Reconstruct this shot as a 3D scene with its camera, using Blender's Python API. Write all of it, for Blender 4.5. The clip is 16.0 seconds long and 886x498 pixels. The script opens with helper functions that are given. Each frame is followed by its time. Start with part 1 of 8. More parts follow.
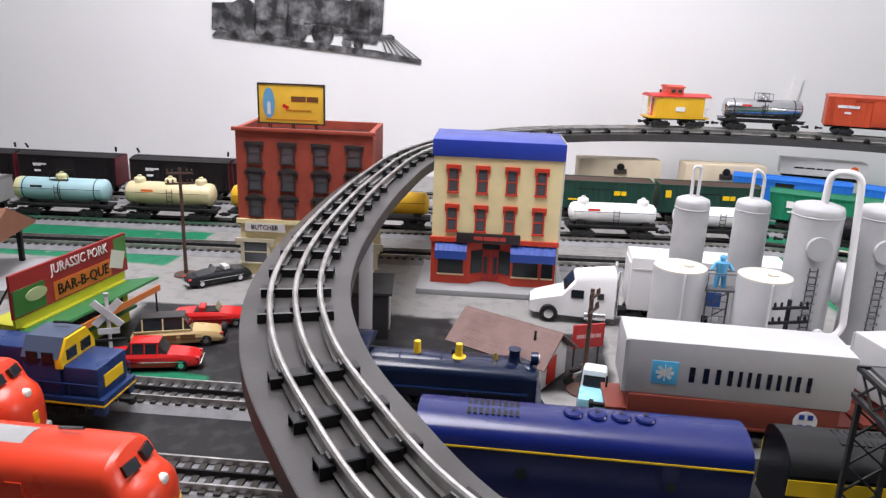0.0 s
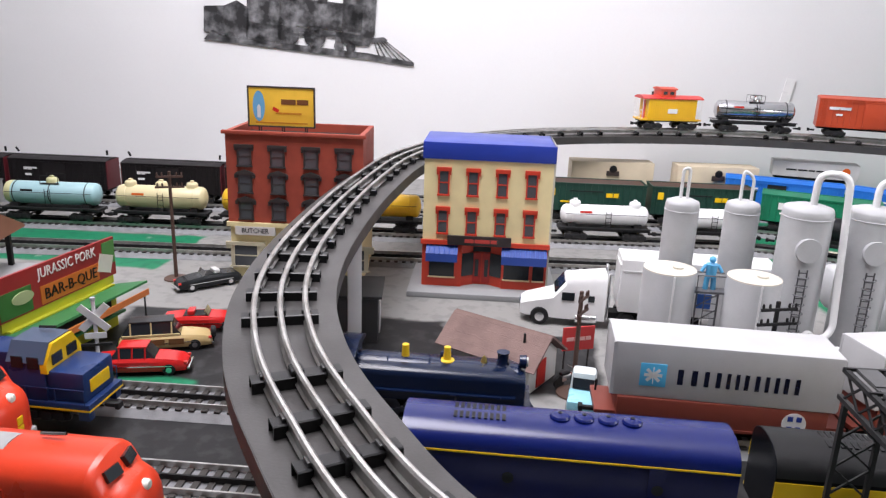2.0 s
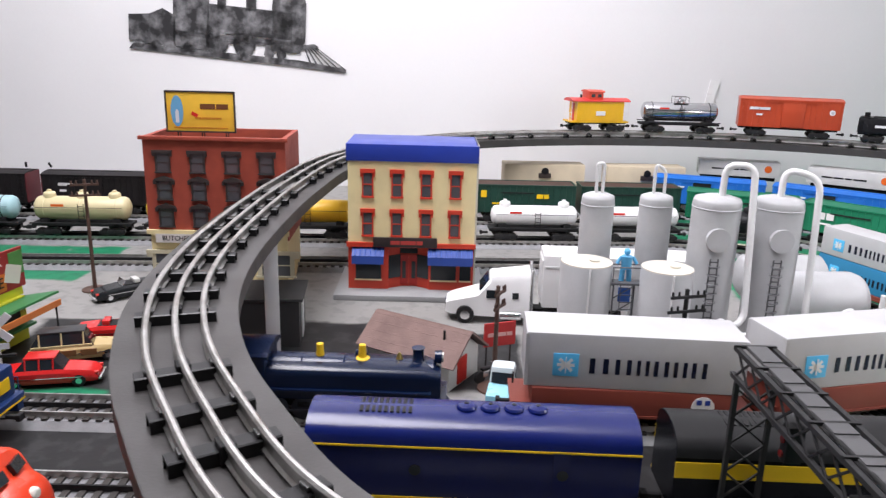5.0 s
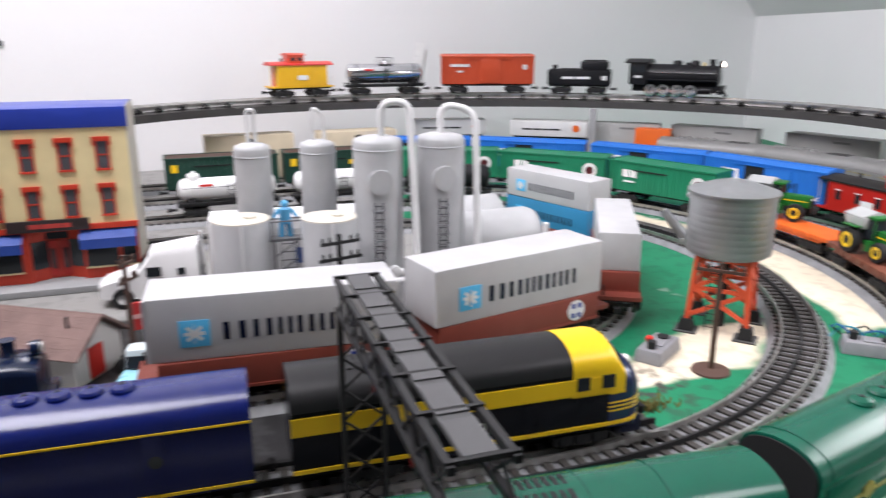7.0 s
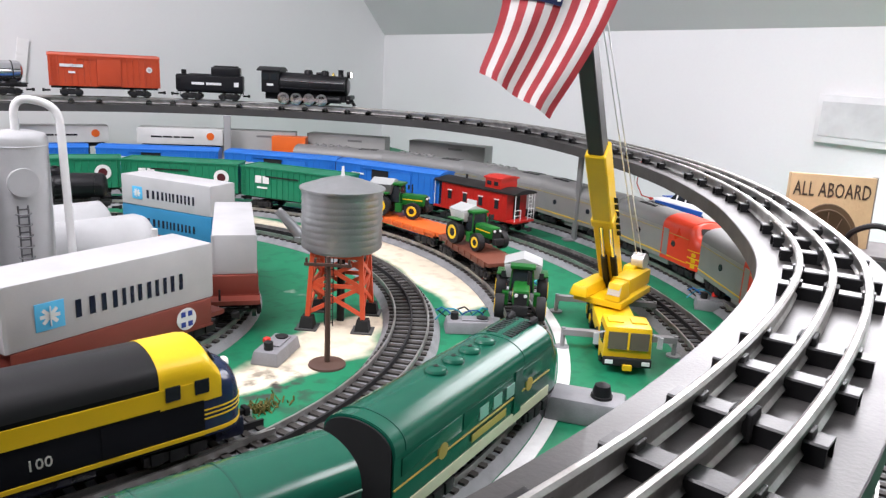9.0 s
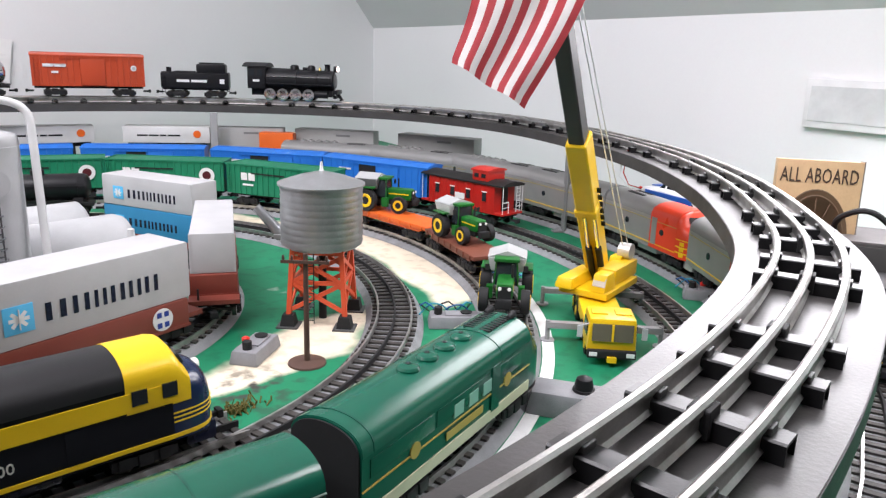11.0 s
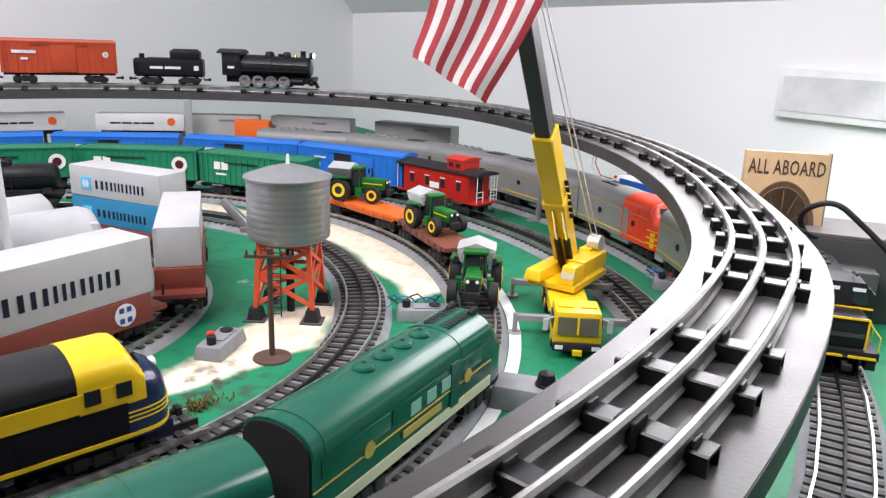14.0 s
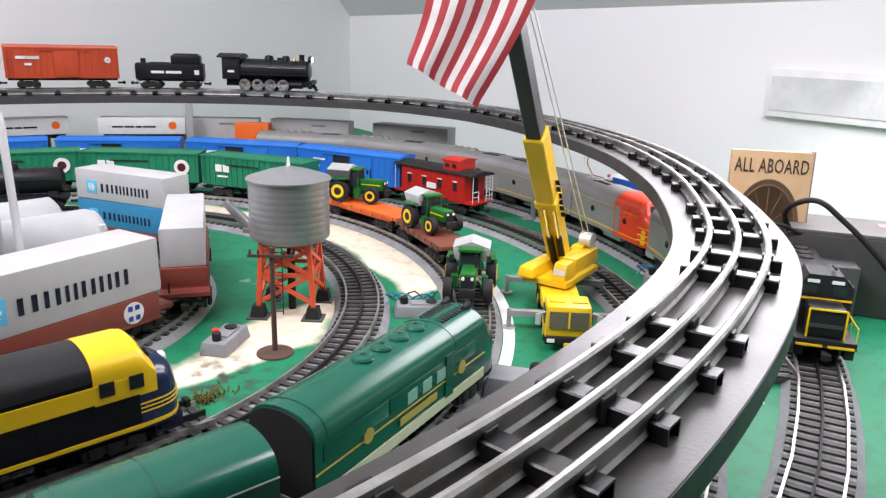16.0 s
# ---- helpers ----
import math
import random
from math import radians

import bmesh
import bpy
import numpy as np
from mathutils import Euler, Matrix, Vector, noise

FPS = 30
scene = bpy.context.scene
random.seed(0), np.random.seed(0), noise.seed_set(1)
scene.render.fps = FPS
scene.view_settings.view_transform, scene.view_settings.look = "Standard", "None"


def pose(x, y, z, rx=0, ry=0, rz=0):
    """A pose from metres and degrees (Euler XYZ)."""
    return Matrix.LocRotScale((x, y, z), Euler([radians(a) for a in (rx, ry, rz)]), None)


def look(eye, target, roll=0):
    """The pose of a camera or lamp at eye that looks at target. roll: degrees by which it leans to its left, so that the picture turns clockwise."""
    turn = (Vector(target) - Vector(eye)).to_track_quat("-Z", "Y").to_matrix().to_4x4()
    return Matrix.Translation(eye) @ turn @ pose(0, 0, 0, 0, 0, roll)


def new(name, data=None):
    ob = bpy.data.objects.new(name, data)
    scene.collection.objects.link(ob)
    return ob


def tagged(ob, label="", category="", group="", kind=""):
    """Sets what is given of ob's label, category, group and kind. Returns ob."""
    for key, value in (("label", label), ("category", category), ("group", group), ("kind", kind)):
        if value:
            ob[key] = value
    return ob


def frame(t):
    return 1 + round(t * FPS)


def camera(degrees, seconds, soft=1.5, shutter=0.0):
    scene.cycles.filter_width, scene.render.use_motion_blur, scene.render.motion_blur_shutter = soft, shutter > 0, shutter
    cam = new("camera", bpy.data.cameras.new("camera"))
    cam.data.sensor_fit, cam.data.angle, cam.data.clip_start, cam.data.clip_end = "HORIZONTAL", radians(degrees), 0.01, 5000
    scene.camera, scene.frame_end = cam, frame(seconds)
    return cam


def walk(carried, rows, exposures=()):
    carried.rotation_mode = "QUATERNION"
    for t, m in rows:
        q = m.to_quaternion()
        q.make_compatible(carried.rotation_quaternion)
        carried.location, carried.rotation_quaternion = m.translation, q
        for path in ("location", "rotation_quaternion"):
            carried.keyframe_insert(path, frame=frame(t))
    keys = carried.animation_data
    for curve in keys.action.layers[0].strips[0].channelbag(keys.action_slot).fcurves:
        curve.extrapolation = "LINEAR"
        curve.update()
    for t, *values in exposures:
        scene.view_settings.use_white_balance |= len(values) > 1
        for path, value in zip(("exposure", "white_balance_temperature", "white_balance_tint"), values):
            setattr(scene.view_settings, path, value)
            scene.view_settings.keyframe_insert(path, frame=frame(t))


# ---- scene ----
cam = camera(62.2, 16.0, soft=1.3, shutter=0.4)
PATH = [
    (0, (-0.0345, 0.0469, 0.3403), (-0.0976, 1.0026, 0.0528), 2.25),
    (0.5, (-0.0351, 0.0481, 0.3407), (-0.0869, 1.0053, 0.0557), 2.47),
    (1, (-0.0334, 0.0490, 0.3405), (-0.0862, 1.0054, 0.0532), 2.44),
    (1.5, (-0.0292, 0.0500, 0.3390), (-0.0851, 1.0066, 0.0530), 2.14),
    (2, (-0.0270, 0.0495, 0.3401), (-0.0857, 1.0066, 0.0563), 2.13),
    (2.5, (-0.0245, 0.0497, 0.3402), (-0.0792, 1.0077, 0.0587), 2.07),
    (3, (-0.0233, 0.0507, 0.3412), (-0.0715, 1.0098, 0.0621), 2.20),
    (5.5, (0.0388, 0.0465, 0.3243), (0.0568, 1.0103, 0.0583), 1.99),
    (6, (0.0797, 0.0384, 0.3188), (0.1042, 1.0014, 0.0503), 2.98),
    (6.5, (0.1073, 0.0675, 0.3008), (0.2094, 1.0217, 0.0198), 1.39),
    (7, (0.1345, 0.0940, 0.2777), (0.4346, 1.0067, 0.0005), -0.01),
    (7.5, (0.1566, 0.1036, 0.2684), (0.5949, 0.9589, -0.0081), 1.10),
    (8, (0.1659, 0.0999, 0.2709), (0.7014, 0.9048, 0.0152), 1.99),
    (8.5, (0.1764, 0.0918, 0.2677), (0.7710, 0.8574, 0.0223), 2.69),
    (9, (0.1873, 0.0812, 0.2606), (0.8657, 0.7737, 0.0154), 3.05),
    (11.5, (0.2121, 0.0731, 0.2595), (0.8844, 0.7672, 0.0024), 1.52),
    (12, (0.2188, 0.0687, 0.2610), (0.8822, 0.7669, -0.0081), 1.46),
    (12.5, (0.2217, 0.0689, 0.2618), (0.8837, 0.7680, -0.0083), 1.18),
    (13, (0.2213, 0.0695, 0.2628), (0.8931, 0.7593, -0.0073), 1.52),
    (13.5, (0.2231, 0.0675, 0.2652), (0.9094, 0.7415, -0.0081), 1.90),
    (14, (0.2221, 0.0667, 0.2677), (0.9095, 0.7395, -0.0062), 2.09),
    (14.5, (0.2231, 0.0605, 0.2707), (0.9051, 0.7366, -0.0082), 2.23),
    (15, (0.2252, 0.0538, 0.2719), (0.9094, 0.7281, -0.0058), 1.86),
    (15.5, (0.2182, 0.0506, 0.2727), (0.9042, 0.7245, -0.0015), 1.73),
    (16, (0.2070, 0.0466, 0.2733), (0.8947, 0.7190, -0.0007), 1.63),
]
walk(cam, [(t, look(eye, target, roll)) for t, eye, target, roll in PATH])

# ---------------------------------------------------------------- light
world = bpy.data.worlds.new("room_air")
scene.world = world
world.use_nodes = True
world.node_tree.nodes["Background"].inputs[0].default_value = (0.93, 0.96, 1.0, 1)
world.node_tree.nodes["Background"].inputs[1].default_value = 0.4
scene.view_settings.exposure = 0.0


def area_lamp(x, y, z, sx, sy, watts, tx, ty, spread=180):
    data = bpy.data.lights.new("area_lamp", "AREA")
    data.shape, data.size, data.size_y, data.energy = "RECTANGLE", sx, sy, watts
    data.color, data.spread = (1.0, 0.962, 1.02), radians(spread)
    ob = new("area_lamp", data)
    ob.matrix_world = look((x, y, z), (tx, ty, 0))
    return ob


area_lamp(-0.26, 0.75, 1.50, 1.12, 0.9, 50, 0.55, 1.35)
# unseen helper lamp, added to brighten the right of the deck
area_lamp(0.76, 0.02, 0.74, 0.26, 0.26, 2.0, 0.88, 0.30, 100)
# unseen helper lamp low at the right, added so its reflection whitens the deck
area_lamp(1.17, 0.39, 0.43, 0.52, 0.36, 6.0, 0.62, 0.20)


# ---------------------------------------------------------------- materials
def mat(name, color, rough=0.5, metal=0.0, vary=0.12, scale=60.0, bump=0.0, fine=400.0, coat=0.0, tint=None, alpha=None, islands=0.0):
    m = bpy.data.materials.new(name)
    m.use_nodes = True
    nt = m.node_tree
    b = nt.nodes["Principled BSDF"]
    b.inputs["Roughness"].default_value, b.inputs["Metallic"].default_value = rough, metal
    b.inputs["Coat Weight"].default_value = coat
    co = nt.nodes.new("ShaderNodeTexCoord")
    n1 = nt.nodes.new("ShaderNodeTexNoise")
    n1.inputs["Scale"].default_value, n1.inputs["Detail"].default_value = scale, 6
    n2 = nt.nodes.new("ShaderNodeTexNoise")
    n2.inputs["Scale"].default_value, n2.inputs["Detail"].default_value = fine, 4
    for n in (n1, n2):
        nt.links.new(co.outputs["Object"], n.inputs["Vector"])
    mix = nt.nodes.new("ShaderNodeMix")
    mix.data_type = "RGBA"
    other = tint or tuple(c * (1 - 2.2 * vary) for c in color)
    mix.inputs["A"].default_value, mix.inputs["B"].default_value = (*color, 1), (*other, 1)
    ramp = nt.nodes.new("ShaderNodeMapRange")
    ramp.inputs["From Min"].default_value, ramp.inputs["From Max"].default_value = 0.42, 0.72
    nt.links.new(n1.outputs["Fac"], ramp.inputs["Value"])
    nt.links.new(ramp.outputs["Result"], mix.inputs["Factor"])
    mix2 = nt.nodes.new("ShaderNodeMix")
    mix2.data_type, mix2.blend_type = "RGBA", "MULTIPLY"
    mix2.inputs["Factor"].default_value = min(1.0, vary * 2.5)
    nt.links.new(mix.outputs["Result"], mix2.inputs["A"])
    gray = nt.nodes.new("ShaderNodeMapRange")
    gray.inputs["To Min"].default_value, gray.inputs["To Max"].default_value = 0.6, 1.25
    nt.links.new(n2.outputs["Fac"], gray.inputs["Value"])
    nt.links.new(gray.outputs["Result"], mix2.inputs["B"])
    nt.links.new(mix2.outputs["Result"], b.inputs["Base Color"])
    rr = nt.nodes.new("ShaderNodeMapRange")
    rr.inputs["To Min"].default_value, rr.inputs["To Max"].default_value = max(0.03, rough - 0.1), min(1, rough + 0.1)
    nt.links.new(n1.outputs["Fac"], rr.inputs["Value"])
    nt.links.new(rr.outputs["Result"], b.inputs["Roughness"])
    if bump:
        bp = nt.nodes.new("ShaderNodeBump")
        bp.inputs["Strength"].default_value, bp.inputs["Distance"].default_value = bump, 0.001
        nt.links.new(n2.outputs["Fac"], bp.inputs["Height"])
        nt.links.new(bp.outputs["Normal"], b.inputs["Normal"])
    return m


bulb = bpy.data.materials.new("lit_bulb")
bulb.use_nodes = True
bulb.node_tree.nodes["Principled BSDF"].inputs["Emission Color"].default_value = (1.0, 0.75, 0.65, 1)
bulb.node_tree.nodes["Principled BSDF"].inputs["Emission Strength"].default_value = 25

PAINT = {}


def paint(color, rough=0.35, metal=0.0, vary=0.05, key=""):
    """Toy paint or moulded plastic in one colour, made once."""
    k = (*[round(c, 3) for c in color], rough, metal, key)
    if k not in PAINT:
        PAINT[k] = mat("toy_paint", color, rough, metal, vary, 25, 0.05, 900)
        if max(color) < 0.03 and not metal:
            PAINT[k].node_tree.nodes["Principled BSDF"].inputs["Specular IOR Level"].default_value = 0.22
    return PAINT[k]


BLACK = paint((0.012, 0.012, 0.014), 0.42)
MATT_BLACK = paint((0.02, 0.02, 0.021), 0.65)
WHITE = paint((0.80, 0.80, 0.80), 0.4)
YELLOW = paint((0.85, 0.55, 0.01), 0.35)
RED = paint((0.62, 0.03, 0.02), 0.35)
NAVY = paint((0.006, 0.009, 0.030), 0.25)
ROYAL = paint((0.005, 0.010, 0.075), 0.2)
SILVER = paint((0.50, 0.51, 0.52), 0.32, 0.75)
GREY_PAINT = paint((0.50, 0.51, 0.53), 0.4)
CHROME = paint((0.85, 0.85, 0.86), 0.12, 1.0)
DARK_GLASS = paint((0.02, 0.025, 0.03), 0.08)
GREEN_PAINT = paint((0.006, 0.078, 0.050), 0.20)
ORANGE = paint((0.80, 0.14, 0.015), 0.4)
STEEL = mat("worn_rail_steel", (0.60, 0.59, 0.57), 0.36, 0.9, 0.16, 45, 0.1, 700, tint=(0.33, 0.31, 0.29))
DECK_TOP = mat("deck_grey_paint", (0.052, 0.049, 0.048), 0.44, 0, 0.18, 16, 0.12, 500, coat=0.10, tint=(0.028, 0.025, 0.024))
DECK_SIDE = mat("deck_dark_edge", (0.055, 0.052, 0.05), 0.6, 0, 0.12, 30, 0.25, 500)
WALL_WHITE = mat("white_wall_paint", (0.80, 0.80, 0.81), 0.75, 0, 0.02, 2.2, 0.12, 220)
CEILING_WHITE = mat("ceiling_paint", (0.72, 0.72, 0.73), 0.85, 0, 0.02, 2, 0.15, 160)
ROADBED = mat("grey_plastic_roadbed", (0.24, 0.245, 0.255), 0.55, 0, 0.12, 60, 0.4, 1500)
TIE_BROWN = mat("dark_tie", (0.045, 0.04, 0.036), 0.6, 0, 0.15, 90, 0.3, 900)
SHELF_GREY = mat("grey_board", (0.33, 0.335, 0.34), 0.6, 0, 0.08, 8, 0.2, 300)


# ---------------------------------------------------------------- mesh helpers
def link_mesh(name, bm, material, parent=None, smooth=False):
    me = bpy.data.meshes.new(name)
    bmesh.ops.recalc_face_normals(bm, faces=bm.faces)
    bm.to_mesh(me)
    bm.free()
    for m in material if isinstance(material, (list, tuple)) else [material]:
        me.materials.append(m)
    for p in me.polygons:
        p.use_smooth = True
    me.set_sharp_from_angle(angle=radians(60 if smooth else 34))
    ob = new(name, me)
    if parent:
        ob.parent = parent
    return ob


def part(name, bm, material, parent, label="", smooth=False):
    ob = link_mesh(name, bm, material, parent, smooth)
    return tagged(ob, label) if label else ob


def thing(name, label, category, m=None, group="", kind=""):
    ob = tagged(new(name), label, category, group, kind)
    ob.empty_display_size = 0.01
    if m is not None:
        ob.matrix_world = m
    return ob


def add_box(bm, x, y, z, sx, sy, sz, rz=0.0, bev=0.0, rx=0.0, ry=0.0, taper=None):
    """A box centred on x, y with its foot at z."""
    geo = bmesh.ops.create_cube(bm, size=1)
    vs = geo["verts"]
    if taper:
        for v in vs:
            if v.co.z > 0:
                v.co.x *= taper[0]
                v.co.y *= taper[1]
    bmesh.ops.transform(bm, matrix=Matrix.Translation((0, 0, 0.5)), verts=vs)
    m = pose(x, y, z, rx, ry, rz) @ Matrix.Diagonal((sx, sy, sz, 1))
    bmesh.ops.transform(bm, matrix=m, verts=vs)
    if bev:
        edges = list({e for v in vs for e in v.link_edges})
        bmesh.ops.bevel(bm, geom=edges, offset=bev, segments=2, affect="EDGES", profile=0.6)
    return bm


def box(x, y, z, sx, sy, sz, rz=0.0, bev=0.0, **k):
    return add_box(bmesh.new(), x, y, z, sx, sy, sz, rz, bev, **k)


def add_rod(bm, a, b, r, n=8, r2=None):
    a, b = Vector(a), Vector(b)
    d = b - a
    turn = d.to_track_quat("Z", "Y").to_matrix().to_4x4()
    m = Matrix.Translation((a + b) / 2) @ turn
    bmesh.ops.create_cone(bm, cap_ends=True, segments=n, radius1=r, radius2=r if r2 is None else r2, depth=d.length, matrix=m)
    return bm


def rod(a, b, r, n=8, r2=None):
    return add_rod(bmesh.new(), a, b, r, n, r2)


def add_bar(bm, a, b, w, h):
    """A square bar from a to b."""
    a, b = Vector(a), Vector(b)
    d = b - a
    turn = d.to_track_quat("Z", "Y").to_matrix().to_4x4()
    g = bmesh.ops.create_cube(bm, size=1)
    bmesh.ops.transform(bm, matrix=Matrix.Translation((a + b) / 2) @ turn @ Matrix.Diagonal((w, h, d.length, 1)), verts=g["verts"])
    return bm


def lathe(rings, n=32, axis="z", at=(0, 0, 0)):
    """A turned solid from (radius, height) pairs."""
    bm = bmesh.new()
    rows = []
    for r, h in rings:
        row = []
        for i in range(n):
            a = 2 * math.pi * i / n
            p = (r * math.cos(a), r * math.sin(a), h)
            if axis == "x":
                p = (h, r * math.cos(a), r * math.sin(a))
            if axis == "y":
                p = (r * math.cos(a), h, r * math.sin(a))
            row.append(bm.verts.new((p[0] + at[0], p[1] + at[1], p[2] + at[2])))
        rows.append(row)
    for p, q in zip(rows, rows[1:]):
        for i in range(n):
            bm.faces.new((p[i], p[(i + 1) % n], q[(i + 1) % n], q[i]))
    bm.faces.new(rows[0][::-1])
    bm.faces.new(rows[-1])
    return bm


def prism(profile, length, axis="x", at=0.0):
    """A closed outline of (across, up) pairs drawn out along x or y, centred on `at`."""
    bm = bmesh.new()
    rows = []
    for s in (-0.5, 0.5):
        d = at + s * length
        rows.append([bm.verts.new((d, u, v) if axis == "x" else (u, d, v)) for u, v in profile])
    n = len(profile)
    for i in range(n):
        bm.faces.new((rows[0][i], rows[0][(i + 1) % n], rows[1][(i + 1) % n], rows[1][i]))
    bm.faces.new(rows[0])
    bm.faces.new(rows[1][::-1])
    return bm


def sweep(points, profile, closed=False, bm=None):
    """A closed outline of (to the left, up) pairs drawn along points (x, y, z)."""
    bm = bm or bmesh.new()
    n, rows = len(points), []
    for i, p in enumerate(points):
        a = Vector(points[(i - 1) % n] if closed or i else points[0])
        b = Vector(points[(i + 1) % n] if closed or i < n - 1 else points[-1])
        d = (b - a).normalized()
        side = Vector((-d.y, d.x, 0)).normalized()
        rows.append([bm.verts.new(Vector(p) + side * u + Vector((0, 0, v))) for u, v in profile])
    k = len(profile)
    for i in range(n if closed else n - 1):
        p, q = rows[i], rows[(i + 1) % n]
        for j in range(k):
            bm.faces.new((p[j], p[(j + 1) % k], q[(j + 1) % k], q[j]))
    if not closed:
        bm.faces.new(rows[0])
        bm.faces.new(rows[-1][::-1])
    return bm


def tube(points, r, n=10):
    bm = bmesh.new()
    rows = []
    pts = [Vector(p) for p in points]
    up = None
    for i, p in enumerate(pts):
        d = (pts[min(i + 1, len(pts) - 1)] - pts[max(i - 1, 0)]).normalized()
        ref = Vector((0, 0, 1)) if up is None else up
        if abs(d.dot(ref)) > 0.98:
            ref = Vector((0, 1, 0))
        s = d.cross(ref).normalized()
        up = s.cross(d).normalized()
        rows.append([bm.verts.new(p + r * (math.cos(2 * math.pi * k / n) * s + math.sin(2 * math.pi * k / n) * up)) for k in range(n)])
    for p, q in zip(rows, rows[1:]):
        for k in range(n):
            bm.faces.new((p[k], p[(k + 1) % n], q[(k + 1) % n], q[k]))
    bm.faces.new(rows[0][::-1])
    bm.faces.new(rows[-1])
    return bm


def smooth_closed(ctrl, per=12):
    """A smooth closed line through the given points."""
    out, n = [], len(ctrl)
    for i in range(n):
        p0, p1, p2, p3 = (Vector((*ctrl[(i + k) % n], 0)) for k in (-1, 0, 1, 2))
        for j in range(per):
            t = j / per
            out.append(0.5 * (2 * p1 + (p2 - p0) * t + (2 * p0 - 5 * p1 + 4 * p2 - p3) * t * t + (3 * p1 - p0 - 3 * p2 + p3) * t**3))
    return out


def along(points, step, closed=False):
    """Evenly spaced (point, heading) along a line."""
    pts = list(points) + ([points[0]] if closed else [])
    out, left = [], 0.0
    for a, b in zip(pts, pts[1:]):
        a, b = Vector(a), Vector(b)
        d = (b - a).length
        while left <= d:
            out.append((a.lerp(b, left / d), math.atan2((b - a).y, (b - a).x)))
            left += step
        left -= d
    return out


def text_mesh(s, size, depth=0.0004, align="CENTER", spacing=1.0):
    """Raised letters in the built-in font, lying in x and y."""
    cu = bpy.data.curves.new("letters", "FONT")
    cu.body, cu.size, cu.extrude, cu.align_x, cu.align_y = s, size, depth, align, "CENTER"
    cu.resolution_u, cu.space_character = 2, spacing
    ob = bpy.data.objects.new("letters", cu)
    scene.collection.objects.link(ob)
    me = bpy.data.meshes.new_from_object(ob.evaluated_get(bpy.context.evaluated_depsgraph_get()))
    bpy.data.objects.remove(ob)
    return me


def lettering(name, s, size, m, material, parent, depth=0.0004, label="", spacing=1.0, sx=1.0):
    """Letters on a face; m takes x, y of the writing and its outward z into the parent's frame."""
    me = text_mesh(s, size, depth, spacing=spacing)
    me.transform(m @ Matrix.Diagonal((sx, 1, 1, 1)))
    me.materials.append(material)
    ob = new(name, me)
    ob.parent = parent
    return tagged(ob, label) if label else ob


def face_front(x, y, z):
    """Writing on a face that looks to -y."""
    return pose(x, y, z, 90, 0, 0)


def face_back(x, y, z):
    return pose(x, y, z, 90, 0, 180)


# ---------------------------------------------------------------- room
TABLE_TOP = 0.0


